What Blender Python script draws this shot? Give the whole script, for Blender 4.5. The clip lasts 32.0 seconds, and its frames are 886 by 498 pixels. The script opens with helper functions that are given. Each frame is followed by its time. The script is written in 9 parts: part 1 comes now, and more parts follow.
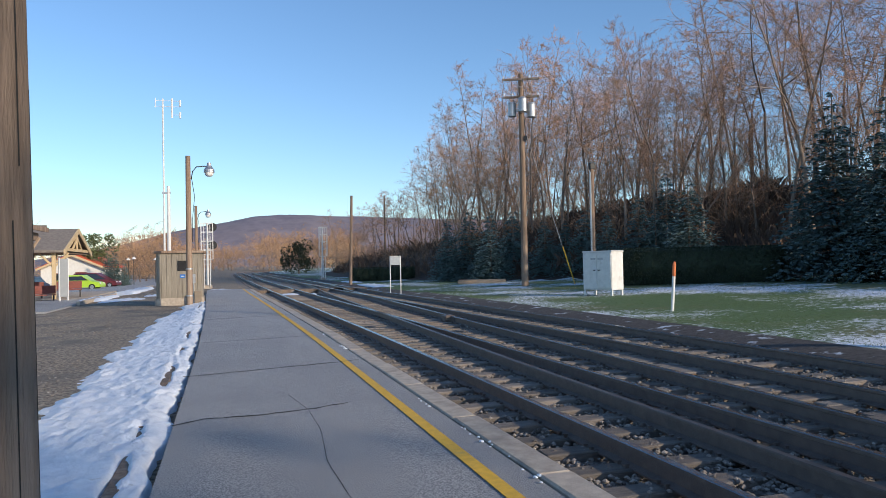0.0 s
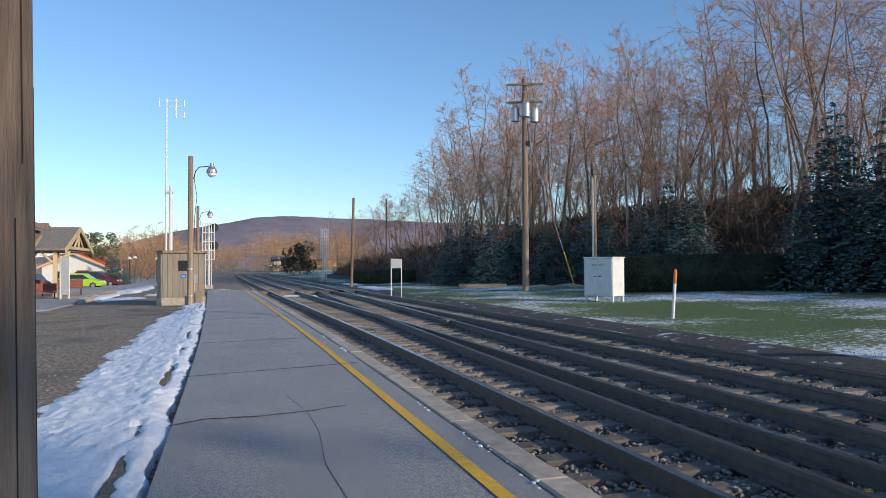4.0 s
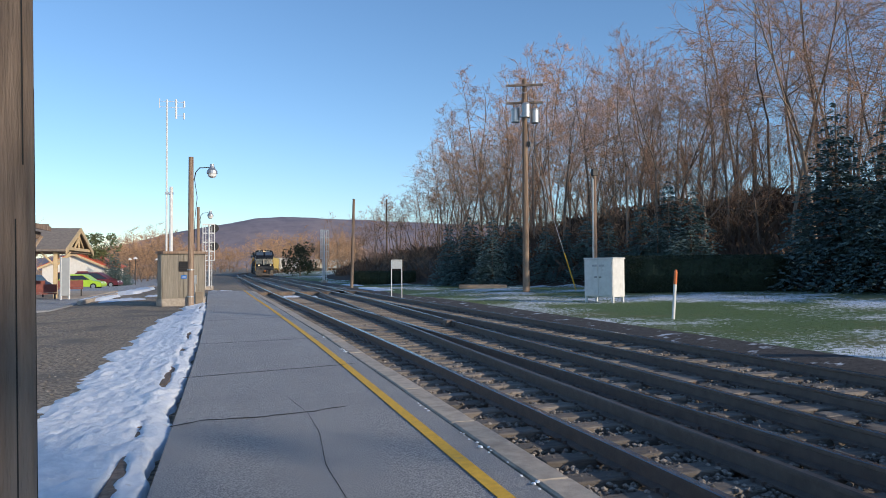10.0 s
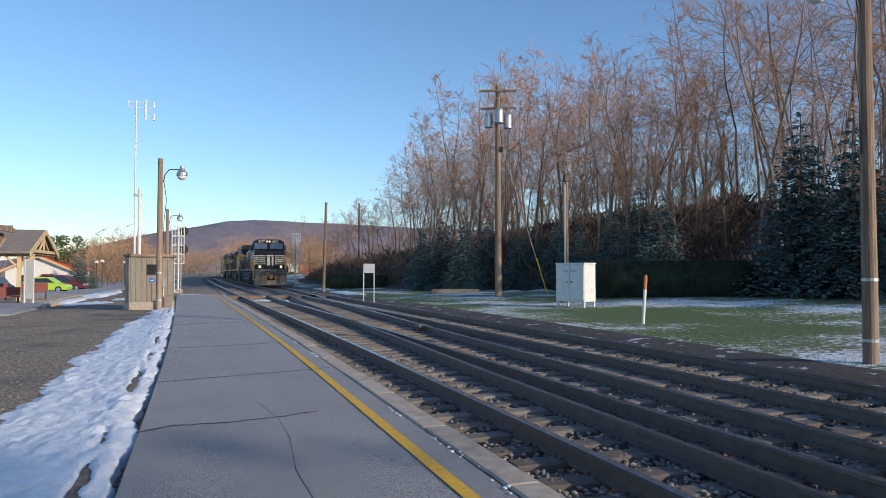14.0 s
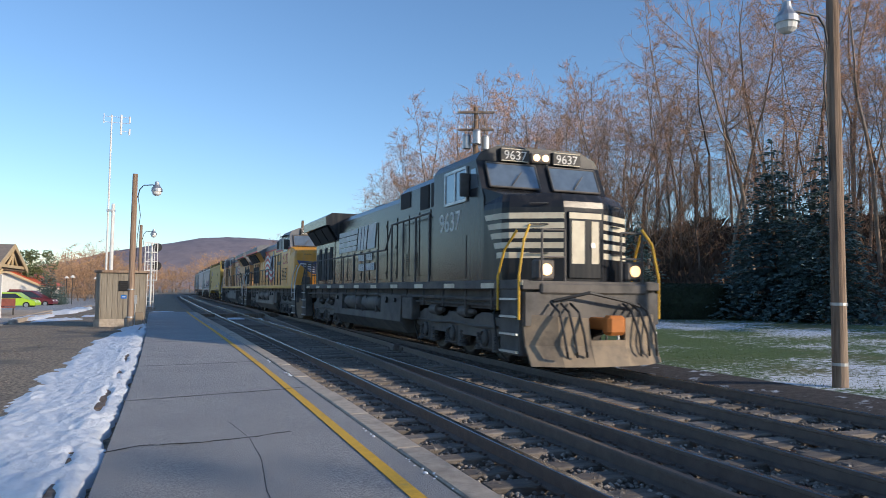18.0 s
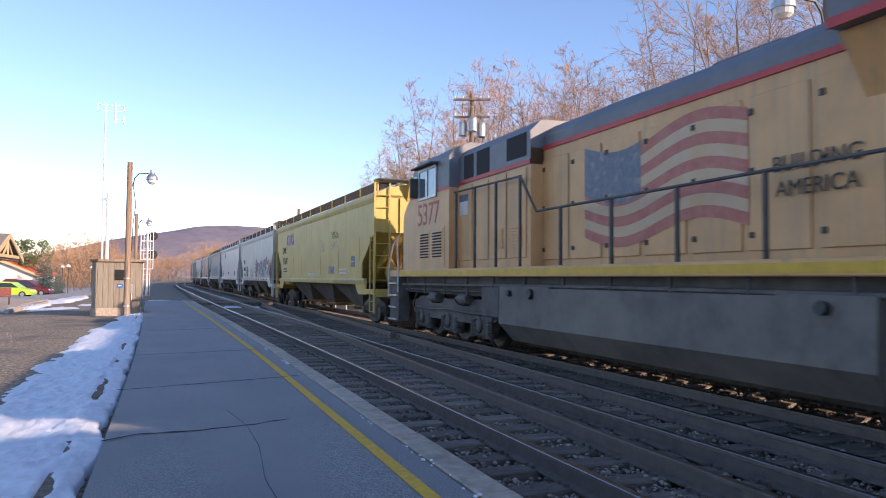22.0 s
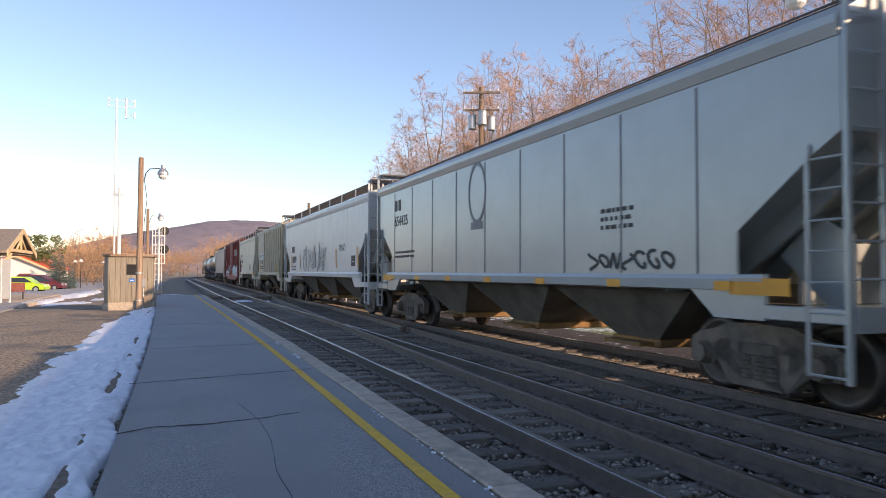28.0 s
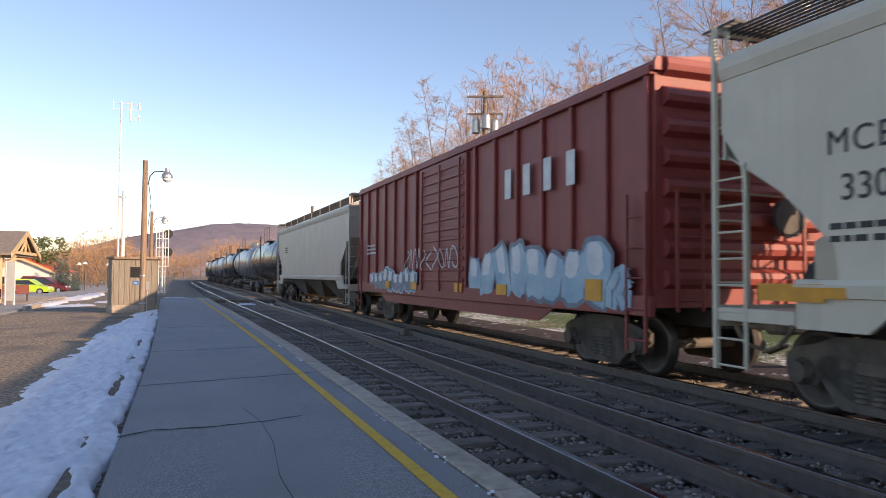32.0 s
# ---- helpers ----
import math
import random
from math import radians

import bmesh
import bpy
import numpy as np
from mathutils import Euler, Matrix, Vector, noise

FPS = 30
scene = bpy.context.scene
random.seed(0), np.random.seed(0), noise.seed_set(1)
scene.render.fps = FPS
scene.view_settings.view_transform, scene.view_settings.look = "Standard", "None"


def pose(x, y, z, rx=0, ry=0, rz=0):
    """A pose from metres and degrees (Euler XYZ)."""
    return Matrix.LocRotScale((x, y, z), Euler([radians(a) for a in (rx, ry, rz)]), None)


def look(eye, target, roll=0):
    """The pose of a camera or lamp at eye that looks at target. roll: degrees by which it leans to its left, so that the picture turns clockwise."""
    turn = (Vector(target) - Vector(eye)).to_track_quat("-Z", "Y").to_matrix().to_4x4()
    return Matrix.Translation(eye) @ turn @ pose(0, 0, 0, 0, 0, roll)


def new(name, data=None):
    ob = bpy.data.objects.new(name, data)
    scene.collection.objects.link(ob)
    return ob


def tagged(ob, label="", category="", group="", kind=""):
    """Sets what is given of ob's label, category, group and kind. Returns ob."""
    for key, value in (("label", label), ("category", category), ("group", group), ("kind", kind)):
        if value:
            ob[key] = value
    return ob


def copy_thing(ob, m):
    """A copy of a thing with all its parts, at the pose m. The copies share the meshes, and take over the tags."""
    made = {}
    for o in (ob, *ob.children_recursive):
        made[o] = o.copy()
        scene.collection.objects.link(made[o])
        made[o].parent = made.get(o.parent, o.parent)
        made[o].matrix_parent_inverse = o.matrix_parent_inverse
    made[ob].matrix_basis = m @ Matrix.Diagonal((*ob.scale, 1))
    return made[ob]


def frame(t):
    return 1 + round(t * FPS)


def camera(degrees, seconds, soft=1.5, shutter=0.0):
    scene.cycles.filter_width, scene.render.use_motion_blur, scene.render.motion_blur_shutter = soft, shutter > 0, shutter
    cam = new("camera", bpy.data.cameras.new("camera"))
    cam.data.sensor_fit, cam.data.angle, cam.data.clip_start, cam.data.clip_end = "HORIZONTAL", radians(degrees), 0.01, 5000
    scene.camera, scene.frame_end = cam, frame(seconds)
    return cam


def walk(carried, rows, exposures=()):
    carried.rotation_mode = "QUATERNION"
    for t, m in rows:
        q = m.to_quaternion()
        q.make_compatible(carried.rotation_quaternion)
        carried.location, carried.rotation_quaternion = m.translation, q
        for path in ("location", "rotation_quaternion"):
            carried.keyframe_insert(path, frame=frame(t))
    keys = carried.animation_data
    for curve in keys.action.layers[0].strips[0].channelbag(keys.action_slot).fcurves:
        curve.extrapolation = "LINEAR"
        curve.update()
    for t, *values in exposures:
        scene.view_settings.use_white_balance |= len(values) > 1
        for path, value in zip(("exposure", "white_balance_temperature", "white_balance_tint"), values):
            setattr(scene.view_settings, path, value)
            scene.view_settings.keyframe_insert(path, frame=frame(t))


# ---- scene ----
# ---------------------------------------------------------------- camera
CLIP = 32.0
cam = camera(63.58, CLIP, soft=0.9, shutter=0.12)
EYE = (0.0, 0.0, 1.375)
# seconds, yaw to the left, pitch up, roll (degrees)
TURNS = [
    (0, -16.989, 1.049, -1.17),
    (0.5, -16.818, 1.015, -1.00),
    (1, -16.781, 0.566, -1.00),
    (1.5, -17.054, 0.501, -0.84),
    (2, -17.199, 0.525, -0.93),
    (2.5, -17.179, 0.558, -0.80),
    (3, -17.064, 0.693, -0.71),
    (3.5, -17.086, 1.222, -0.40),
    (5.5, -16.487, 1.450, -0.36),
    (6, -16.480, 1.510, -0.33),
    (6.5, -16.454, 1.525, -0.29),
    (7, -16.460, 1.449, -0.18),
    (7.5, -16.488, 1.400, -0.22),
    (8, -16.499, 1.380, -0.18),
    (8.5, -16.671, 1.335, -0.25),
    (9, -16.830, 1.327, -0.19),
    (9.5, -16.863, 1.377, -0.17),
    (10, -16.869, 1.414, -0.33),
    (10.5, -16.850, 1.470, -0.23),
    (11, -16.901, 1.520, -0.20),
    (11.5, -17.099, 1.565, -0.12),
    (12, -17.249, 1.712, -0.03),
    (12.5, -17.442, 1.768, -0.02),
    (13, -17.853, 1.738, 0.03),
    (13.5, -18.543, 1.719, 0.08),
    (14, -19.066, 1.760, -0.06),
    (14.5, -19.107, 1.805, -0.01),
    (16.5, -19.921, 2.586, 0.24),
    (17, -20.355, 3.216, 0.31),
    (17.5, -20.839, 3.382, 0.39),
    (18, -20.929, 3.365, 0.60),
    (18.5, -20.832, 3.315, 0.82),
    (19, -20.728, 3.206, 0.69),
    (19.5, -20.853, 2.921, 0.82),
    (20, -21.178, 2.766, 0.89),
    (20.5, -21.318, 2.577, 0.98),
    (21, -21.418, 2.393, 0.92),
    (21.5, -21.460, 2.352, 0.34),
    (22, -21.224, 2.377, 0.36),
    (22.5, -21.255, 2.286, 0.32),
    (23, -21.528, 2.229, 0.13),
    (23.5, -21.744, 2.209, 0.21),
    (24, -21.677, 2.172, 0.44),
    (24.5, -21.509, 2.133, 0.45),
    (25, -21.309, 1.954, 0.51),
    (25.5, -21.092, 1.736, 0.54),
    (27.5, -20.428, 1.824, 0.23),
    (28, -20.434, 1.863, 0.18),
    (28.5, -20.439, 1.882, 0.25),
    (29, -20.464, 1.918, 0.29),
    (29.5, -20.398, 1.969, 0.30),
    (30, -20.323, 2.032, 0.27),
    (30.5, -20.177, 2.095, 0.26),
    (31, -20.076, 2.142, 0.29),
    (31.5, -20.065, 2.191, 0.33),
    (32, -20.172, 2.159, 0.38),
]


def aim(yaw, pitch, roll):
    a, b = radians(yaw), radians(pitch)
    way = Vector((-math.sin(a) * math.cos(b), math.cos(a) * math.cos(b), math.sin(b)))
    return look(EYE, Vector(EYE) + way, roll)


# ---------------------------------------------------------------- light
SUN_EL, SUN_AZ = 18.0, 143.0   # degrees; azimuth clockwise from +y
world = bpy.data.worlds.new("sky")
scene.world = world
world.use_nodes = True
wn = world.node_tree
sky = wn.nodes.new("ShaderNodeTexSky")
sky.sky_type = "NISHITA"
sky.sun_disc = False
sky.sun_elevation = radians(SUN_EL)
sky.sun_rotation = radians(SUN_AZ)
sky.air_density, sky.dust_density, sky.ozone_density = 1.0, 0.3, 2.5
bg = wn.nodes["Background"]
wn.links.new(sky.outputs[0], bg.inputs[0])
bg.inputs[1].default_value = 0.15
sun_data = bpy.data.lights.new("sun", "SUN")
sun_data.energy = 4.2
sun_data.angle = radians(0.6)
sun_data.color = (1.0, 0.77, 0.52)
sun = new("sun", sun_data)
az, el = radians(SUN_AZ), radians(SUN_EL)
to_sun = Vector((math.sin(az) * math.cos(el), math.cos(az) * math.cos(el), math.sin(el)))
sun.matrix_world = look(to_sun * 300, (0, 0, 0))
# seconds, stops, kelvin, tint
EXPOSURES = [(0, 0.12, 5650, 9), (8, 0.0, 5550, 8), (14, 0.08, 5650, 9), (17, 0.03, 5600, 8), (18.2, 0.15, 5700, 10), (19.0, 0.65, 6200, 18), (19.6, 0.72, 6250, 22), (23, 0.76, 6300, 24), (26, 0.68, 6650, 22), (29, 0.66, 7100, 23), (32, 0.62, 7150, 23)]
# ---------------------------------------------------------------- materials
def material(name, base, rough=0.7, metal=0.0, alt=None, scale=4.0, detail=6.0, amount=(0.35, 0.65), bump=0.0, bump_scale=None,
             stain=None, stain_scale=0.5, stain_amount=(0.5, 0.75), vary=0.0, streak=None, spec=0.5, emit=None, space="Object", stretch=None):
    """A procedural surface: two noises mix base, alt and stain; vary shifts the brightness from object to object."""
    m = bpy.data.materials.new(name)
    m.use_nodes = True
    nt = m.node_tree
    n, L = nt.nodes, nt.links
    b = n["Principled BSDF"]
    b.inputs["Roughness"].default_value = rough
    b.inputs["Metallic"].default_value = metal
    b.inputs["Specular IOR Level"].default_value = spec
    tc = n.new("ShaderNodeTexCoord")
    co = n.new("ShaderNodeNewGeometry").outputs["Position"] if space == "World" else tc.outputs[space]
    if stretch:
        mp = n.new("ShaderNodeMapping")
        mp.inputs["Scale"].default_value = stretch
        L.new(co, mp.inputs["Vector"])
        co = mp.outputs["Vector"]

    def noise_tex(sc, det=6.0, rough_=0.6):
        t = n.new("ShaderNodeTexNoise")
        t.inputs["Scale"].default_value = sc
        t.inputs["Detail"].default_value = det
        t.inputs["Roughness"].default_value = rough_
        L.new(co, t.inputs["Vector"])
        return t.outputs["Fac"]

    def ramp(src, lo, hi):
        r = n.new("ShaderNodeMapRange")
        r.inputs["From Min"].default_value, r.inputs["From Max"].default_value = lo, hi
        L.new(src, r.inputs["Value"])
        return r.outputs["Result"]

    def mix(fac, a, c):
        x = n.new("ShaderNodeMix")
        x.data_type = "RGBA"
        if hasattr(fac, "links"):
            L.new(fac, x.inputs[0])
        else:
            x.inputs[0].default_value = fac
        for s, v in ((6, a), (7, c)):
            if hasattr(v, "links"):
                L.new(v, x.inputs[s])
            else:
                x.inputs[s].default_value = (*v, 1)
        return x.outputs[2]

    col = mix(ramp(noise_tex(scale, detail), *amount), base, alt or tuple(c * 0.8 for c in base))
    if stain:
        col = mix(ramp(noise_tex(stain_scale, 5.0), *stain_amount), col, stain)
    if streak:
        mp = n.new("ShaderNodeMapping")
        mp.inputs["Scale"].default_value = (6, 6, 0.35)
        L.new(tc.outputs["Object"], mp.inputs["Vector"])
        t = n.new("ShaderNodeTexNoise")
        t.inputs["Scale"].default_value, t.inputs["Detail"].default_value = 0.9, 5
        L.new(mp.outputs["Vector"], t.inputs["Vector"])
        col = mix(ramp(t.outputs["Fac"], 0.5, 0.8), col, streak)
    if vary:
        oi = n.new("ShaderNodeObjectInfo")
        hs = n.new("ShaderNodeHueSaturation")
        L.new(ramp(oi.outputs["Random"], 0, 1), hs.inputs["Value"])
        hs.inputs["Value"].default_value = 1
        mr = n.new("ShaderNodeMapRange")
        mr.inputs["To Min"].default_value, mr.inputs["To Max"].default_value = 1 - vary, 1 + vary
        L.new(oi.outputs["Random"], mr.inputs["Value"])
        L.new(mr.outputs["Result"], hs.inputs["Value"])
        L.new(col, hs.inputs["Color"])
        col = hs.outputs["Color"]
    L.new(col, b.inputs["Base Color"])
    if bump:
        bp = n.new("ShaderNodeBump")
        bp.inputs["Strength"].default_value = min(1.0, bump)
        bp.inputs["Distance"].default_value = 0.02
        L.new(noise_tex(bump_scale or scale * 3, 8.0, 0.7), bp.inputs["Height"])
        L.new(bp.outputs["Normal"], b.inputs["Normal"])
    if emit:
        b.inputs["Emission Color"].default_value = (*emit[0], 1)
        b.inputs["Emission Strength"].default_value = emit[1]
    return m


M = {}
M["asphalt"] = material("asphalt", (0.2, 0.203, 0.213), 0.92, alt=(0.54, 0.54, 0.54), scale=95, detail=2.5, bump=1.0, bump_scale=150, stain=(0.3, 0.302, 0.312), stain_scale=0.6, stain_amount=(0.42, 0.75), space="World", amount=(0.4, 0.62))
M["crack"] = material("crack", (0.02, 0.02, 0.02), 0.95)
M["concrete"] = material("concrete", (0.52, 0.445, 0.355), 0.9, alt=(0.38, 0.32, 0.26), scale=9, bump=0.6, bump_scale=60, stain=(0.24, 0.21, 0.175), stain_scale=1.4, stain_amount=(0.55, 0.75), space="World", vary=0.08)
M["yellow_paint"] = material("yellow_paint", (0.78, 0.46, 0.03), 0.7, alt=(0.62, 0.36, 0.03), scale=18, bump=0.3, bump_scale=150, stain=(0.35, 0.27, 0.12), stain_scale=3.0, stain_amount=(0.6, 0.8), space="World")
M["snow"] = material("snow", (0.8, 0.84, 0.9), 0.6, alt=(0.66, 0.71, 0.78), scale=7, bump=1.0, bump_scale=26, stain=(0.5, 0.49, 0.47), stain_scale=5.5, stain_amount=(0.63, 0.78), space="World")
# tan base carries the lot's sun dapples, broken up by the darker stain
M["gravel"] = material("gravel", (0.38, 0.31, 0.225), 0.95, alt=(0.11, 0.09, 0.07), scale=16, detail=8, amount=(0.4, 0.6), bump=1.0, bump_scale=50, stain=(0.13, 0.115, 0.1), stain_scale=0.5, stain_amount=(0.5, 0.68), space="World")
M["ballast"] = material("ballast", (0.3, 0.27, 0.24), 0.95, alt=(0.11, 0.095, 0.085), scale=14, bump=1.0, bump_scale=45, stain=(0.4, 0.28, 0.17), stain_scale=0.5, stain_amount=(0.58, 0.72), space="World")
M["cinder"] = material("cinder", (0.085, 0.075, 0.07), 0.95, alt=(0.04, 0.036, 0.034), scale=9, bump=1.0, bump_scale=40, stain=(0.55, 0.6, 0.67), stain_scale=2.6, stain_amount=(0.6, 0.68), space="World")
M["tie"] = material("tie", (0.235, 0.205, 0.175), 0.85, alt=(0.13, 0.115, 0.1), scale=3, bump=0.8, bump_scale=30, stain=(0.3, 0.22, 0.15), stain_scale=2, vary=0.35, stretch=(1, 6, 6))
M["rail"] = material("rail", (0.15, 0.115, 0.095), 0.5, alt=(0.1, 0.08, 0.068), scale=8, bump=0.3, bump_scale=60, space="World")
M["rail_head"] = material("rail_head", (0.3, 0.29, 0.29), 0.22, 1.0, alt=(0.22, 0.2, 0.19), scale=6, space="World")
M["rail_dull"] = material("rail_dull", (0.2, 0.16, 0.13), 0.4, 0.9, alt=(0.13, 0.1, 0.08), scale=6, space="World")
M["timber"] = material("timber", (0.23, 0.17, 0.125), 0.85, alt=(0.11, 0.08, 0.058), scale=2.2, bump=0.9, bump_scale=9, stain=(0.28, 0.25, 0.22), stain_scale=0.5, stretch=(9, 9, 0.6), vary=0.1)
M["old_pole"] = material("old_pole", (0.34, 0.24, 0.165), 0.9, alt=(0.17, 0.115, 0.08), scale=2.0, bump=0.7, bump_scale=8, stain=(0.4, 0.32, 0.24), stain_scale=0.3, stretch=(9, 9, 0.5), vary=0.12)
M["weathered_panel"] = material("weathered_panel", (0.33, 0.29, 0.23), 0.85, alt=(0.25, 0.22, 0.17), scale=3, bump=0.4, bump_scale=14, stretch=(8, 8, 0.8), stain=(0.2, 0.17, 0.13), stain_scale=1.0, vary=0.07)
M["galvanised"] = material("galvanised", (0.52, 0.53, 0.54), 0.45, 0.8, alt=(0.4, 0.41, 0.42), scale=12)
M["dark_metal"] = material("dark_metal", (0.045, 0.045, 0.048), 0.55, 0.4, alt=(0.03, 0.03, 0.03), scale=10)
M["white_paint"] = material("white_paint", (0.76, 0.76, 0.74), 0.5, alt=(0.66, 0.66, 0.64), scale=5, stain=(0.45, 0.42, 0.38), stain_scale=2.2, stain_amount=(0.62, 0.8))
M["orange_paint"] = material("orange_paint", (0.75, 0.2, 0.05), 0.5, alt=(0.6, 0.15, 0.04), scale=8)
M["blue_sign"] = material("blue_sign", (0.03, 0.17, 0.55), 0.4)
M["grass"] = material("grass", (0.1, 0.15, 0.045), 0.9, alt=(0.075, 0.115, 0.035), scale=1.5, stain=(0.2, 0.17, 0.09), stain_scale=0.12, stain_amount=(0.55, 0.8), space="World")
M["forest_floor"] = material("forest_floor", (0.075, 0.05, 0.034), 0.95, alt=(0.04, 0.029, 0.02), scale=1.2, bump=1.0, bump_scale=6, stain=(0.6, 0.62, 0.68), stain_scale=0.9, stain_amount=(0.68, 0.72), space="World")
M["bark"] = material("bark", (0.34, 0.25, 0.18), 0.9, alt=(0.17, 0.13, 0.1), scale=4, bump=0.6, bump_scale=12, stretch=(3, 3, 0.7), vary=0.4)
M["twig"] = material("twig", (0.62, 0.35, 0.19), 0.9, alt=(0.46, 0.26, 0.15), scale=2, vary=0.3)
M["briar"] = material("briar", (0.16, 0.105, 0.07), 0.9, alt=(0.08, 0.055, 0.04), scale=0.6, space="World")
M["far_twig"] = material("far_twig", (0.58, 0.35, 0.18), 0.9, alt=(0.44, 0.26, 0.14), scale=1, vary=0.25)
M["spruce"] = material("spruce", (0.15, 0.22, 0.215), 0.8, alt=(0.085, 0.135, 0.125), scale=3, vary=0.2)
M["pine"] = material("pine", (0.13, 0.15, 0.06), 0.8, alt=(0.08, 0.1, 0.04), scale=3, vary=0.1)
M["hedge"] = material("hedge", (0.036, 0.052, 0.026), 0.85, alt=(0.02, 0.03, 0.015), scale=6, bump=0.6, vary=0.1)
# violet-grey base and alt carry the distance haze of the ridge
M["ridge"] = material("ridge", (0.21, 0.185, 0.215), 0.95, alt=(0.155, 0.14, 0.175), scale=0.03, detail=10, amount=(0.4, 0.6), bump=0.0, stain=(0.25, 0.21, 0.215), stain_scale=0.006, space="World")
# ---------------------------------------------------------------- train: helpers
def paint(name, base, dirt=0.25, rough=0.45, metal=0.0, stain=None, streak=None):
    d = tuple(c * (1 - dirt) for c in base)
    return material(name, base, rough, metal, alt=d, scale=1.6, detail=8, bump=0.08, bump_scale=3, stain=stain, stain_scale=0.5, stain_amount=(0.58, 0.85), streak=streak)


M["black_loco"] = paint("black_loco", (0.026, 0.028, 0.034), 0.2, 0.22, stain=(0.045, 0.044, 0.045), streak=(0.06, 0.057, 0.054))
M["frame_black"] = material("frame_black", (0.1, 0.095, 0.091), 0.7, 0.0, alt=(0.055, 0.052, 0.05), scale=3, bump=0.3, stain=(0.17, 0.15, 0.13), stain_scale=0.8)
M["loco_yellow"] = paint("loco_yellow", (0.73, 0.34, 0.03), 0.22, 0.4, stain=(0.5, 0.31, 0.14), streak=(0.4, 0.25, 0.12))
M["faded_yellow"] = paint("faded_yellow", (0.74, 0.42, 0.18), 0.18, 0.5, stain=(0.56, 0.37, 0.22), streak=(0.46, 0.31, 0.17))
M["loco_grey"] = paint("loco_grey", (0.17, 0.18, 0.2), 0.25, 0.5, stain=(0.1, 0.09, 0.085))
M["red_stripe"] = material("red_stripe", (0.55, 0.05, 0.05), 0.5)
M["number_red"] = material("number_red", (0.5, 0.07, 0.05), 0.5)
M["white_mark"] = material("white_mark", (0.72, 0.72, 0.7), 0.55, alt=(0.55, 0.55, 0.53), scale=3)
M["cream_stripe"] = material("cream_stripe", (0.72, 0.66, 0.5), 0.55, alt=(0.55, 0.48, 0.36), scale=3)
M["flag_blue"] = material("flag_blue", (0.06, 0.08, 0.2), 0.5, alt=(0.1, 0.11, 0.2), scale=4)
M["grill"] = material("grill", (0.016, 0.016, 0.018), 0.8)
M["window_glass"] = material("window_glass", (0.2, 0.25, 0.3), 0.06, 0.45, spec=0.9)
M["wheel_steel"] = material("wheel_steel", (0.04, 0.034, 0.031), 0.6, 0.3, alt=(0.07, 0.056, 0.046), scale=4)
M["truck_iron"] = material("truck_iron", (0.135, 0.117, 0.1), 0.75, 0.0, alt=(0.07, 0.061, 0.053), scale=5, bump=0.3, stain=(0.19, 0.15, 0.115), stain_scale=2.0, vary=0.25)
M["tread"] = material("tread", (0.1, 0.09, 0.085), 0.5, 0.8)
M["lamp_on"] = material("lamp_on", (1, 0.8, 0.5), 0.3, emit=((1.0, 0.6, 0.25), 1.7))
M["lamp_off"] = material("lamp_off", (0.2, 0.21, 0.22), 0.12, 0.3, alt=(0.3, 0.3, 0.3), scale=12)
M["lamp_dim"] = material("lamp_dim", (1, 0.8, 0.5), 0.3, emit=((1.0, 0.55, 0.2), 1.8))
M["step_yellow"] = material("step_yellow", (0.7, 0.42, 0.03), 0.5)
M["plow_rust"] = material("plow_rust", (0.21, 0.17, 0.125), 0.75, alt=(0.32, 0.25, 0.17), scale=2.0, bump=0.4, stain=(0.1, 0.085, 0.07), stain_scale=1.4, stain_amount=(0.5, 0.7))
M["coupler_orange"] = material("coupler_orange", (0.5, 0.17, 0.03), 0.7)
M["hopper_yellow"] = paint("hopper_yellow", (0.58, 0.42, 0.1), 0.15, 0.5, stain=(0.5, 0.37, 0.12), streak=(0.44, 0.3, 0.09))
M["hopper_grey"] = paint("hopper_grey", (0.6, 0.58, 0.53), 0.12, 0.5, stain=(0.5, 0.38, 0.22), streak=(0.48, 0.44, 0.38))
M["hopper_white"] = paint("hopper_white", (0.58, 0.6, 0.6), 0.1, 0.4, stain=(0.52, 0.53, 0.52), streak=(0.47, 0.47, 0.45))
M["hopper_silver"] = paint("hopper_silver", (0.36, 0.395, 0.4), 0.1, 0.28, 0.15, stain=(0.33, 0.355, 0.35))
M["hopper_beige"] = paint("hopper_beige", (0.49, 0.44, 0.37), 0.12, 0.5, stain=(0.42, 0.38, 0.32), streak=(0.39, 0.35, 0.29))
M["hopper_tan"] = paint("hopper_tan", (0.54, 0.49, 0.37), 0.16, 0.6, stain=(0.34, 0.19, 0.1), streak=(0.4, 0.28, 0.17))
M["hopper_cream"] = paint("hopper_cream", (0.63, 0.58, 0.46), 0.1, 0.5, stain=(0.56, 0.5, 0.38), streak=(0.53, 0.47, 0.37))
M["box_red"] = paint("box_red", (0.3, 0.055, 0.045), 0.2, 0.55, stain=(0.25, 0.07, 0.06), streak=(0.2, 0.045, 0.04))
M["tank_black"] = paint("tank_black", (0.02, 0.02, 0.022), 0.3, 0.25, stain=(0.08, 0.07, 0.06), streak=(0.06, 0.055, 0.05))
M["tank_silver"] = paint("tank_silver", (0.35, 0.35, 0.36), 0.15, 0.3, 0.4, streak=(0.2, 0.19, 0.18))
M["grating"] = material("grating", (0.09, 0.085, 0.082), 0.7, 0.2)
M["tag_orange"] = material("tag_orange", (0.75, 0.33, 0.02), 0.5)
M["mark_black"] = material("mark_black", (0.03, 0.03, 0.03), 0.6)
M["spray_violet"] = material("spray_violet", (0.16, 0.1, 0.42), 0.5)
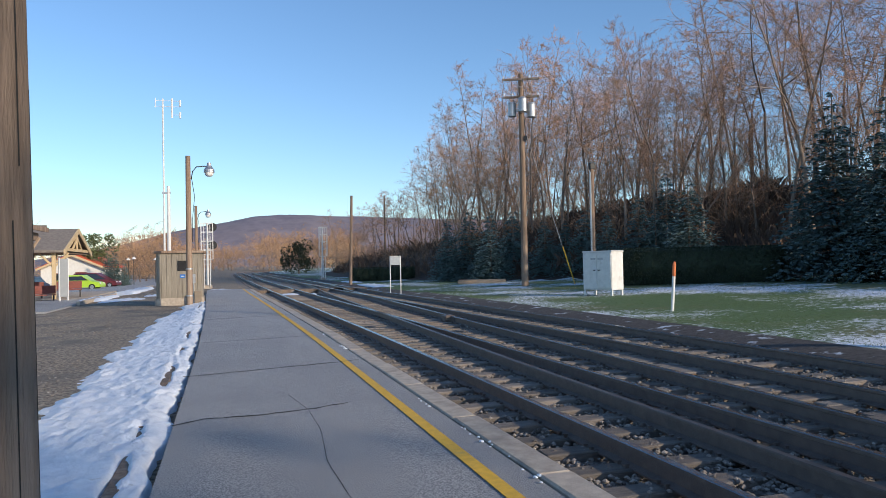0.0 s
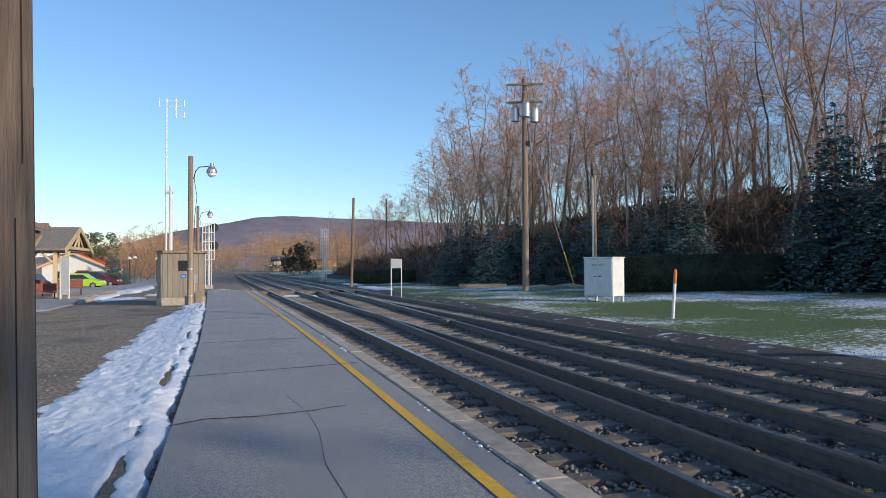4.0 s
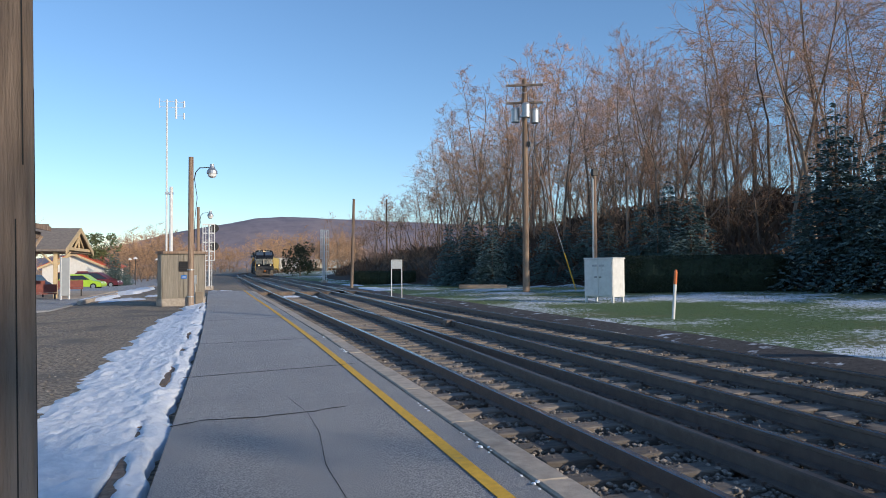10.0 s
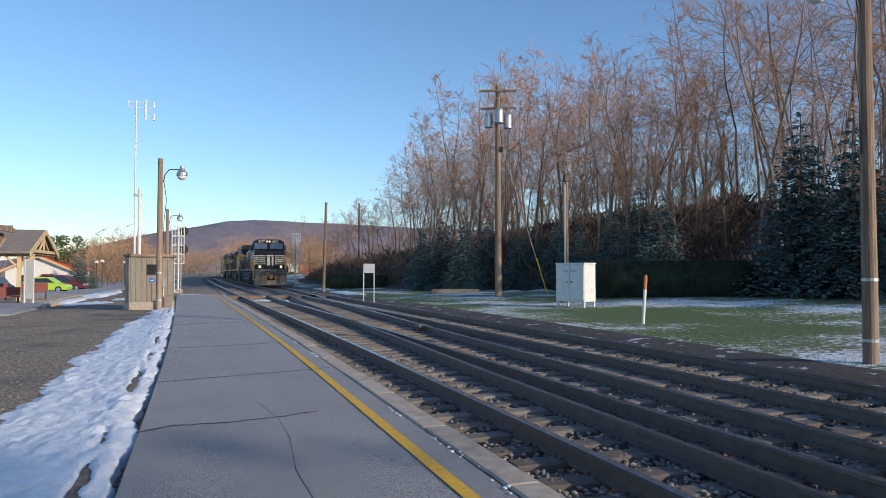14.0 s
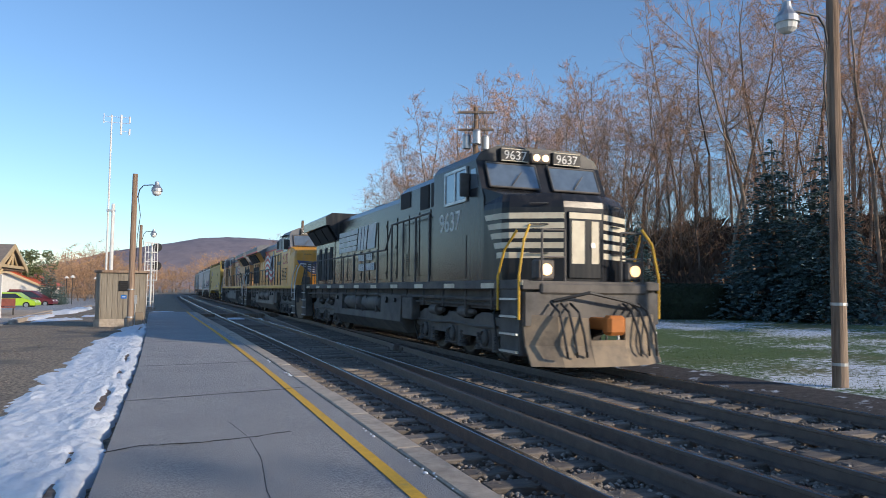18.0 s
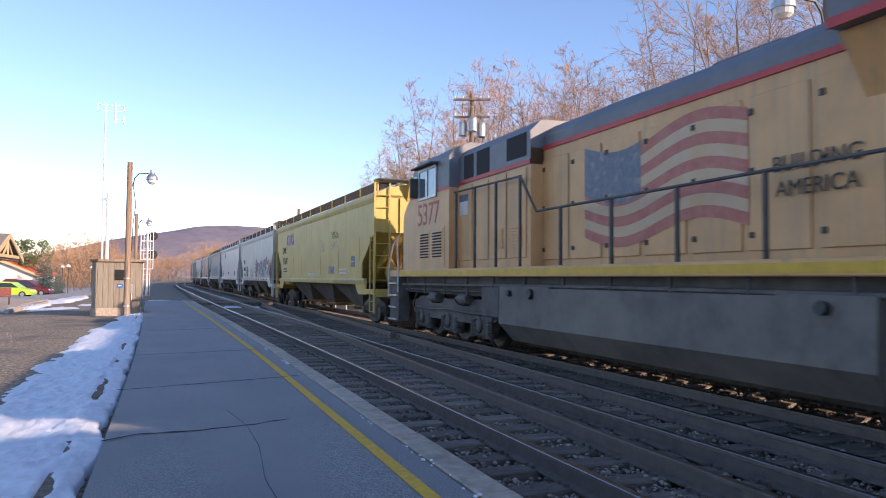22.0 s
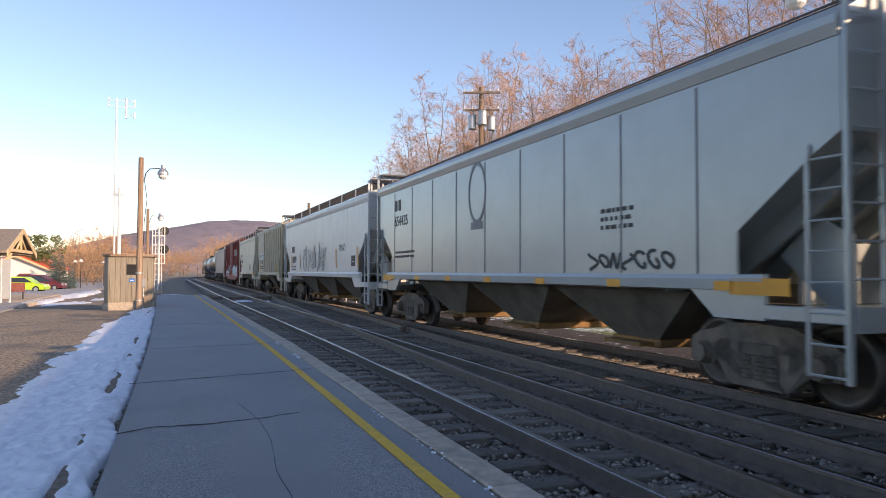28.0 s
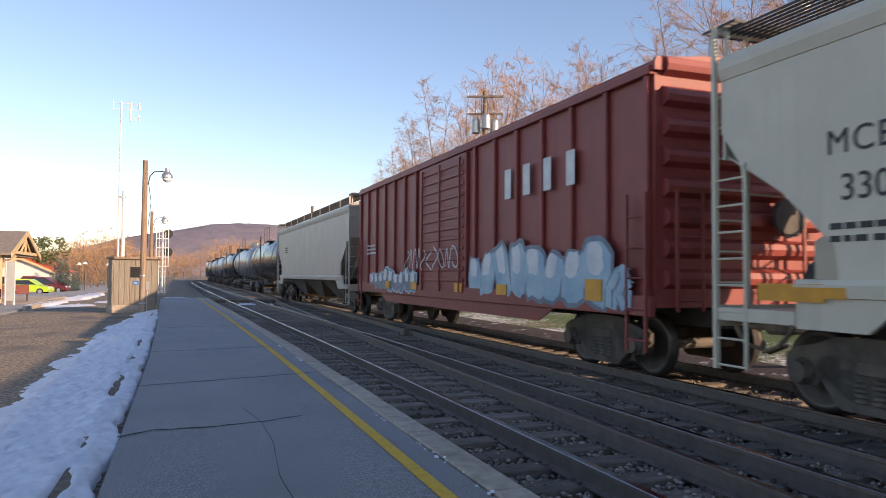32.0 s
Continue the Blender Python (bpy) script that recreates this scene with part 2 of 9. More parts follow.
M["spray_blue"] = material("spray_blue", (0.2, 0.37, 0.5), 0.5, alt=(0.34, 0.5, 0.58), scale=2)
M["spray_white"] = material("spray_white", (0.66, 0.68, 0.7), 0.5, alt=(0.5, 0.54, 0.58), scale=3)
M["spray_plum"] = material("spray_plum", (0.2, 0.1, 0.17), 0.5, alt=(0.3, 0.2, 0.28), scale=2)
M["spray_gold"] = material("spray_gold", (0.6, 0.38, 0.14), 0.5)

NEAR = -1   # the platform side in a vehicle's own space



M["bay_grime"] = material("bay_grime", (0.13, 0.115, 0.095), 0.8, alt=(0.08, 0.07, 0.058), scale=1.5, bump=0.2, stain=(0.24, 0.22, 0.18), stain_scale=0.6, stain_amount=(0.55, 0.85))
M["gate_rust"] = material("gate_rust", (0.3, 0.16, 0.05), 0.85, alt=(0.16, 0.1, 0.05), scale=3, bump=0.2)
M["spray_cobalt"] = material("spray_cobalt", (0.05, 0.12, 0.5), 0.5, alt=(0.08, 0.16, 0.5), scale=4)
M["patch_tan"] = material("patch_tan", (0.32, 0.22, 0.1), 0.6, alt=(0.4, 0.28, 0.11), scale=6)
M["patch_pale"] = material("patch_pale", (0.5, 0.42, 0.22), 0.6, alt=(0.5, 0.36, 0.12), scale=5)
M["drip_brown"] = material("drip_brown", (0.42, 0.2, 0.05), 0.6, alt=(0.48, 0.3, 0.07), scale=5)
M["board_grey"] = material("board_grey", (0.33, 0.35, 0.36), 0.6, alt=(0.28, 0.3, 0.31), scale=3)
M["spray_slate"] = material("spray_slate", (0.1, 0.14, 0.2), 0.5, alt=(0.16, 0.2, 0.26), scale=4)
M["patch_slate"] = material("patch_slate", (0.26, 0.265, 0.28), 0.6, alt=(0.3, 0.3, 0.31), scale=3)
M["faded_red"] = material("faded_red", (0.44, 0.13, 0.1), 0.6, alt=(0.52, 0.21, 0.15), scale=5)
M["faded_white"] = material("faded_white", (0.6, 0.46, 0.32), 0.6, alt=(0.6, 0.4, 0.22), scale=3)
M["faded_blue"] = material("faded_blue", (0.12, 0.15, 0.21), 0.6, alt=(0.2, 0.21, 0.24), scale=9, stain=(0.3, 0.28, 0.27), stain_scale=5, stain_amount=(0.55, 0.65))
M["tank_dust"] = material("tank_dust", (0.17, 0.155, 0.14), 0.7, 0.0, alt=(0.11, 0.1, 0.092), scale=2, bump=0.2, stain=(0.22, 0.2, 0.17), stain_scale=0.6)
M["black_loco"].node_tree.nodes["Principled BSDF"].inputs["Specular IOR Level"].default_value = 0.22
# ---------------------------------------------------------------- mesh helpers
class Geo:
    """Collects vertices and faces for one mesh."""

    def __init__(self):
        self.v, self.f, self.m = [], [], []

    def add(self, verts, faces, mi=0):
        o = len(self.v)
        self.v.extend([tuple(p) for p in verts])
        self.f.extend([tuple(i + o for i in f) for f in faces])
        self.m.extend([mi] * len(faces))
        return self

    def box(self, x0, x1, y0, y1, z0, z1, mi=0, bev=0.0):
        if bev > 0:
            b = min(bev, (x1 - x0) / 2.1, (y1 - y0) / 2.1, (z1 - z0) / 2.1)
            X, Y, Z = (x0, x1), (y0, y1), (z0, z1)
            vs, idx = [], {}
            for i in (0, 1):
                for j in (0, 1):
                    for k in (0, 1):
                        sx, sy, sz = (b if i == 0 else -b), (b if j == 0 else -b), (b if k == 0 else -b)
                        p = (X[i], Y[j], Z[k])
                        for a, q in enumerate(((p[0], p[1] + sy, p[2] + sz), (p[0] + sx, p[1], p[2] + sz), (p[0] + sx, p[1] + sy, p[2]))):
                            idx[i, j, k, a] = len(vs)
                            vs.append(q)
            F = []
            g = lambda i, j, k, a: idx[i, j, k, a]
            for s in (0, 1):
                for a in range(3):
                    q = []
                    for u, w in ((0, 0), (1, 0), (1, 1), (0, 1)):
                        c = [0, 0, 0]
                        c[a], c[(a + 1) % 3], c[(a + 2) % 3] = s, u, w
                        q.append(g(*c, a))
                    F.append(q if s else q[::-1])
            for a in range(3):
                b1, b2 = (a + 1) % 3, (a + 2) % 3
                for u in (0, 1):
                    for w in (0, 1):
                        c0, c1 = [0, 0, 0], [0, 0, 0]
                        c0[a], c1[a] = 0, 1
                        for c in (c0, c1):
                            c[b1], c[b2] = u, w
                        q = [g(*c0, b1), g(*c1, b1), g(*c1, b2), g(*c0, b2)]
                        F.append(q if (u == w) == (True) else q[::-1])
            for i in (0, 1):
                for j in (0, 1):
                    for k in (0, 1):
                        q = [g(i, j, k, 0), g(i, j, k, 1), g(i, j, k, 2)]
                        F.append(q if (i + j + k) % 2 else q[::-1])
            return self.add(vs, F, mi)
        v = [(x, y, z) for x in (x0, x1) for y in (y0, y1) for z in (z0, z1)]
        return self.add(v, [(0, 1, 3, 2), (4, 6, 7, 5), (0, 4, 5, 1), (2, 3, 7, 6), (0, 2, 6, 4), (1, 5, 7, 3)], mi)

    def tube(self, a, b, r0, r1=None, n=8, mi=0, caps=True):
        a, b = Vector(a), Vector(b)
        r1 = r0 if r1 is None else r1
        w = (b - a).normalized()
        u = w.orthogonal().normalized()
        t = w.cross(u)
        vs = []
        for p, r in ((a, r0), (b, r1)):
            for i in range(n):
                c, s = math.cos(2 * math.pi * i / n), math.sin(2 * math.pi * i / n)
                vs.append(p + (u * c + t * s) * r)
        fs = [(i, (i + 1) % n, n + (i + 1) % n, n + i) for i in range(n)]
        if caps:
            fs += [tuple(range(n))[::-1], tuple(range(n, 2 * n))]
        return self.add(vs, fs, mi)

    def pipe(self, pts, r, n=6, mi=0):
        """A bent tube through points."""
        P = [Vector(p) for p in pts]
        rs = r if isinstance(r, (list, tuple)) else [r] * len(P)
        vs, u = [], None
        for i, p in enumerate(P):
            d = ((P[min(i + 1, len(P) - 1)] - P[max(i - 1, 0)])).normalized()
            u = d.orthogonal().normalized() if u is None else (u - d * u.dot(d)).normalized()
            t = d.cross(u)
            for k in range(n):
                a = 2 * math.pi * k / n
                vs.append(p + (u * math.cos(a) + t * math.sin(a)) * rs[i])
        fs = []
        for i in range(len(P) - 1):
            for k in range(n):
                fs.append((i * n + k, i * n + (k + 1) % n, (i + 1) * n + (k + 1) % n, (i + 1) * n + k))
        fs += [tuple(range(n))[::-1], tuple(range((len(P) - 1) * n, len(P) * n))]
        return self.add(vs, fs, mi)

    def loft(self, rings, mi=0, closed=True, caps=True):
        """Joins rings of equal length."""
        n = len(rings[0])
        vs = [p for r in rings for p in r]
        fs = []
        for i in range(len(rings) - 1):
            for k in range(n if closed else n - 1):
                fs.append((i * n + k, i * n + (k + 1) % n, (i + 1) * n + (k + 1) % n, (i + 1) * n + k))
        if caps and closed:
            fs += [tuple(range(n))[::-1], tuple(range((len(rings) - 1) * n, len(rings) * n))]
        return self.add(vs, fs, mi)

    def sweep_x(self, profile, x0, x1, mi=0):
        """A closed (y, z) profile drawn along x."""
        return self.loft([[(x, y, z) for y, z in profile] for x in (x0, x1)], mi)

    def prism_y(self, profile, y0, y1, mi=0):
        """A closed (x, z) profile drawn along y."""
        return self.loft([[(x, y, z) for x, z in profile] for y in (y0, y1)], mi)

    def mesh(self, name, mats, smooth=False):
        me = bpy.data.meshes.new(name)
        me.from_pydata(self.v, [], self.f)
        for m in mats if isinstance(mats, (list, tuple)) else [mats]:
            me.materials.append(m)
        if any(self.m):
            me.polygons.foreach_set("material_index", self.m)
        bm = bmesh.new()
        bm.from_mesh(me)
        bmesh.ops.recalc_face_normals(bm, faces=bm.faces)
        bm.to_mesh(me)
        bm.free()
        if smooth:
            me.polygons.foreach_set("use_smooth", [True] * len(me.polygons))
        return me


def part(name, geo, mat, parent=None, label="", smooth=False, m=None):
    """Links a Geo or a mesh as one object, under a parent where one is given."""
    me = geo if isinstance(geo, bpy.types.Mesh) else geo.mesh(name, mat, smooth)
    ob = new(name, me)
    if parent is not None:
        ob.parent = parent
    if m is not None:
        ob.matrix_basis = m
    if label:
        tagged(ob, label)
    return ob


def thing(name, label, category, m=None, group="", kind=""):
    ob = tagged(new(name), label, category, group, kind)
    ob.empty_display_size = 0.2
    if m is not None:
        ob.matrix_basis = m
    return ob


def structure(name, geo, mat, label="", category="", smooth=False):
    return tagged(part(name, geo, mat, None, "", smooth), label, category, "", "structure")


def smoothstep(a, b, x):
    t = max(0.0, min(1.0, (x - a) / (b - a)))
    return t * t * (3 - 2 * t)


def spline(points):
    """A smooth function through (x, y) points (monotone Hermite)."""
    xs, ys = [p[0] for p in points], [p[1] for p in points]
    d = [(ys[i + 1] - ys[i]) / (xs[i + 1] - xs[i]) for i in range(len(xs) - 1)]
    m = [d[0]] + [(d[i - 1] + d[i]) / 2 for i in range(1, len(d))] + [d[-1]]

    def f(x):
        if x <= xs[0]:
            return ys[0] + m[0] * (x - xs[0])
        if x >= xs[-1]:
            return ys[-1] + m[-1] * (x - xs[-1])
        i = max(k for k in range(len(xs) - 1) if xs[k] <= x)
        h = xs[i + 1] - xs[i]
        t = (x - xs[i]) / h
        return ((1 + 2 * t) * (1 - t) ** 2 * ys[i] + t * (1 - t) ** 2 * h * m[i] + t * t * (3 - 2 * t) * ys[i + 1] + t * t * (t - 1) * h * m[i + 1])
    return f


def ladder(g, x, y, z0, z1, w=0.42, axis_x=True, step=0.42, r=0.017):
    """Two uprights and rungs, on a side (axis_x) or on an end."""
    d = (w, 0, 0) if axis_x else (0, w, 0)
    a, b = Vector((x, y, 0)), Vector((x, y, 0)) + Vector(d)
    for p in (a, b):
        g.box(p.x - 0.02, p.x + 0.02, p.y - 0.02, p.y + 0.02, z0, z1)
    z = z0 + 0.15
    while z < z1 - 0.05:
        g.tube((a.x, a.y, z), (b.x, b.y, z), r, n=6)
        z += step


# ---------------------------------------------------------------- ground, platform and tracks
RAIL_Z = -0.08
T1_X, T3_X, HALF = 3.775, 7.39, 0.755
bend = spline([(-400, 0), (0, 0), (13, 0), (20, 0.08), (26, 0.17), (33, 0.31), (40, 0.43), (50, 0.55), (65, 0.7), (80, 0.82), (98, 0.95), (127, 1.05),
               (157, 0.75), (186, -0.9), (209, -5.3), (230, -12.0), (255, -23), (290, -44), (330, -75), (450, -180)])


def track_x(base, y):
    return base - bend(y)


def forest_edge(y):
    """x at which the wooded slope begins."""
    return EDGE(y)


EDGE = spline([(-200, 24), (-60, 24), (-30, 24), (-10, 30), (0, 36), (15, 36), (28, 31.5), (37, 27), (47, 20.5), (62, 16.5), (95, 15), (150, 24), (200, 42), (300, 90)])


def ground_z(x, y):
    """Height of the ground."""
    left = -0.12 - 0.0078 * max(0.0, min(y, 90) - 6) * smoothstep(-2.6, -9, x)
    right = -0.16 + 0.42 * smoothstep(9.5, 34, x)
    bed = -0.315
    tx = track_x(0, y)
    z = left
    if x - tx > 2.0:
        z = bed + (right - bed) * smoothstep(8.5, 10.0, x - tx)
    e = forest_edge(y)
    if x > e - 3:
        d = x - e + 3
        hill = 0.12 + 0.2 * smoothstep(12, 34, y)
        cap = 3.5 + 9.5 * smoothstep(105, 50, y)
        cap *= 0.85 + 0.15 * smoothstep(24, 52, y)
        z += cap * (1 - math.exp(-hill * d * smoothstep(0, 7, d) / cap)) + 0.35 * noise.noise((x * 0.12, y * 0.12, 0)) * min(1.0, d / 8)
    z += 0.02 * noise.noise((x * 0.4, y * 0.4, 3.0)) * (1 if x < -2.5 or x > 10 else 0)
    return z


def axis(a, b, fine):
    out, v = [], a
    while v < b:
        out.append(v)
        v += fine(v)
    out.append(b)
    return out


def build_ground():
    xs = axis(-3000, 3000, lambda v: 400 if abs(v) > 700 else 60 if abs(v) > 160 else 6 if abs(v) > 60 else 1.5 if v < -14 or v > 20 else 0.5)
    ys = axis(-3000, 4000, lambda v: 400 if v > 900 or v < -500 else 60 if v > 300 or v < -160 else 6 if v > 110 or v < -40 else 1.5)
    vs = [(x, y, ground_z(x, y)) for y in ys for x in xs]
    w = len(xs)
    fs, mi = [], []
    for j in range(len(ys) - 1):
        for i in range(w - 1):
            fs.append((j * w + i, j * w + i + 1, (j + 1) * w + i + 1, (j + 1) * w + i))
            x, y = (xs[i] + xs[i + 1]) / 2, (ys[j] + ys[j + 1]) / 2
            rel = x + bend(y)
            mi.append(2 if x > forest_edge(y) - 2 and x < 600 else 1 if rel > 10.1 or (rel > 1 and y > 250) else 4 if rel > 8.6 else 3 if rel > 1.9 else 0)
    me = bpy.data.meshes.new("ground")
    me.from_pydata(vs, [], fs)
    for k in ("gravel", "lawn", "forest_floor", "ballast", "cinder"):
        me.materials.append(M[k])
    me.polygons.foreach_set("material_index", mi)
    me.polygons.foreach_set("use_smooth", [True] * len(fs))
    tagged(new("ground", me), "gravel lot, snow-dusted lawn and leaf-covered wooded slope", "ground", "", "structure")


def lawn_material():
    """Grass with a broken dusting of snow."""
    m = material("lawn", (0.1, 0.165, 0.05), 0.9, alt=(0.06, 0.1, 0.03), scale=7, bump=1.0, bump_scale=30, stain=(0.17, 0.15, 0.075), stain_scale=0.15, stain_amount=(0.5, 0.75), space="World")
    n, L = m.node_tree.nodes, m.node_tree.links
    b = n["Principled BSDF"]
    src = b.inputs["Base Color"].links[0].from_socket
    geo = n.new("ShaderNodeNewGeometry")
    fine, wide = n.new("ShaderNodeTexNoise"), n.new("ShaderNodeTexNoise")
    for t, s, d in ((fine, 6.5, 9), (wide, 0.17, 4)):
        t.inputs["Scale"].default_value, t.inputs["Detail"].default_value = s, d
        t.inputs["Roughness"].default_value = 0.68 if s > 1 else 0.55
        L.new(geo.outputs["Position"], t.inputs["Vector"])
    add = n.new("ShaderNodeMath")
    add.operation = "ADD"
    w = n.new("ShaderNodeMapRange")
    w.inputs["From Min"].default_value, w.inputs["From Max"].default_value = 0.36, 0.64
    w.inputs["To Min"].default_value, w.inputs["To Max"].default_value = -0.21, 0.11
    L.new(wide.outputs["Fac"], w.inputs["Value"])
    L.new(fine.outputs["Fac"], add.inputs[0])
    L.new(w.outputs["Result"], add.inputs[1])
    r = n.new("ShaderNodeMapRange")
    r.inputs["From Min"].default_value, r.inputs["From Max"].default_value = 0.47, 0.58
    L.new(add.outputs[0], r.inputs["Value"])
    x = n.new("ShaderNodeMix")
    x.data_type = "RGBA"
    L.new(r.outputs["Result"], x.inputs[0])
    L.new(src, x.inputs[6])
    # snow colour is tinted blue for the shade it lies in
    x.inputs[7].default_value = (0.72, 0.76, 0.82, 1)
    L.new(x.outputs[2], b.inputs["Base Color"])
    return m


M["lawn"] = lawn_material()
build_ground()

P_LEFT, P_EDGE, P_END = -0.46, 2.11, 44.6


def platform_x(base, y):
    return base - bend(y) * 1.12


def build_platform():
    g = Geo()
    ys = axis(-14, P_END, lambda v: 1.5)
    rings = []
    for y in ys:
        a, b = platform_x(P_LEFT, y), platform_x(P_EDGE - 0.25, y)
        rings.append([(a, y, -0.5), (b, y, -0.5), (b, y, 0.0), ((a + b) / 2, y, 0.012), (a, y, 0.0)])
    g.loft(rings)
    p = structure("platform", g, M["asphalt"], "weathered grey asphalt station platform with hairline cracks", "platform")
    # yellow warning line
    g = Geo()
    ring = [[(platform_x(1.53, y), y, 0.0085), (platform_x(1.63, y), y, 0.0085), (platform_x(1.63, y), y, 0.0125), (platform_x(1.53, y), y, 0.0125)] for y in ys]
    g.loft(ring)
    part("safety_line", g, M["yellow_paint"], p, "worn yellow painted safety line")
    # curb stones along the edge
    g = Geo().box(0, 0.235, 0, 1.79, -0.5, 0.012, bev=0.014)
    me = g.mesh("curb_stone", M["concrete"])
    y, k = -12.0, 0
    while y < P_END - 1.8:
        a = math.degrees(math.atan2(platform_x(0, y + 1.8) - platform_x(0, y), 1.8))
        part("curb_stone", me, None, p, m=pose(platform_x(P_EDGE - 0.235, y) + random.uniform(-0.008, 0.008), y, random.uniform(-0.008, 0.006), 0, 0, -a))
        y += 1.8
        k += 1
    # cracks
    def crack(pts, w):
        g = Geo()
        P = []
        for (x0, y0), (x1, y1) in zip(pts, pts[1:]):
            n = max(2, int(math.hypot(x1 - x0, y1 - y0) / 0.07))
            for i in range(n):
                t = i / n
                P.append((x0 + (x1 - x0) * t + random.uniform(-0.6, 0.6) * min(0.018, w), y0 + (y1 - y0) * t + random.uniform(-0.018, 0.018)))
        P.append(pts[-1])
        rings = []
        for i, (x, y) in enumerate(P):
            dx, dy = P[min(i + 1, len(P) - 1)][0] - P[max(i - 1, 0)][0], P[min(i + 1, len(P) - 1)][1] - P[max(i - 1, 0)][1]
            l = math.hypot(dx, dy) or 1
            h = w * random.uniform(0.4, 1.2) / 2
            rings.append([(x - dy / l * h, y + dx / l * h, 0.0115), (x + dy / l * h, y - dx / l * h, 0.0115), (x + dy / l * h, y - dx / l * h, 0.0135), (x - dy / l * h, y + dx / l * h, 0.0135)])
        g.loft(rings)
        part("crack", g, M["crack"], p, "dark open asphalt crack")
    crack([(-0.47, 6.6), (-0.2, 6.8), (0.2, 6.76), (0.73, 6.86), (1.14, 7.04)], 0.03)
    crack([(-0.51, 9.5), (0.4, 9.72), (1.41, 9.99), (1.8, 10.12)], 0.028)
    crack([(0.62, 7.7), (0.73, 6.86), (0.74, 6.0), (0.66, 5.0), (0.7, 3.6)], 0.0045)
    crack([(-0.5, 13.6), (0.5, 13.75), (1.7, 14.0)], 0.02)
    crack([(-0.55, 19.5), (1.6, 20.2)], 0.025)
    return p


platform = build_platform()


def rail_pair_profile(x):
    h = 0.172
    return [(-0.07, -h), (0.07, -h), (0.07, -h + 0.015), (0.012, -h + 0.035), (0.012, -0.045), (0.036, -0.035), (0.036, -0.006), (0.028, 0), (-0.028, 0), (-0.036, -0.006), (-0.036, -0.035), (-0.012, -0.045), (-0.012, -h + 0.035), (-0.07, -h + 0.015)]


def rail(name, xf, y0, y1, parent, shiny=True):
    prof = rail_pair_profile(0)
    ys = axis(y0, y1, lambda v: 40 if v < -20 else 2.0 if v < 60 else 5)
    n = len(prof)
    g = Geo()
    vs = [(xf(y) + a, y, RAIL_Z + b) for y in ys for a, b in prof]
    fs, mi = [], []
    for i in range(len(ys) - 1):
        for k in range(n):
            fs.append((i * n + k, i * n + (k + 1) % n, (i + 1) * n + (k + 1) % n, (i + 1) * n + k))
            mi.append(1 if k in (6, 7, 8) else 0)
    g.v, g.f, g.m = vs, fs, mi
    return part(name, g, [M["rail"], M["rail_head"] if shiny else M["rail_dull"]], parent)


def cross_x(y):
    """Centre line of the crossover."""
    lo, hi = track_x(T1_X, y), track_x(T3_X, y)
    lin = 4.62 + 0.035 * (y - 4.8)
    t = smoothstep(-32, -8, y)
    u = smoothstep(34, 72, y)
    return (lo * (1 - t) + lin * t) * (1 - u) + hi * u


def build_tracks():
    near = thing("railway_track", "track with worn steel rails on dark wooden ties in ballast", "railway track", kind="structure")
    far = thing("railway_track", "main line track with polished steel rails on dark wooden ties", "railway track", kind="structure")
    over = thing("railway_crossover", "crossover track with dull brown rails between two tracks", "railway track", kind="structure")
    for s in (-1, 1):
        rail("rail", lambda y, s=s: track_x(T1_X, y) + s * HALF, -300, 300, near)
        rail("rail", lambda y, s=s: track_x(T3_X, y) + s * HALF, -300, 300, far)
        rail("rail", lambda y, s=s: cross_x(y) + s * HALF, -30, 62, over, s > 0)
    return near, far, over


near_track, far_track, crossover = build_tracks()
# ---------------------------------------------------------------- things beside the track
def gz(x, y):
    return ground_z(x, y)


def timber_post():
    t = thing("timber_post", "weathered brown square timber post beside the platform", "post", pose(-0.765, 3.06, -0.14, 0.35, -0.9, 12))
    g = Geo().box(-0.09, 0.09, -0.09, 0.09, 0, 3.3, bev=0.008)
    part("post", g, M["timber"], t)
    g = Geo()
    for x, z0, z1 in ((0.03, 0.2, 1.7), (-0.04, 1.5, 2.9), (0.055, 1.9, 3.1)):
        g.box(x - 0.0025, x + 0.0025, -0.0925, -0.088, z0, z1)
    g.box(0.088, 0.0925, -0.02, -0.015, 0.4, 2.2)
    part("split", g, M["crack"], t, "dark drying split in the wood")


timber_post()


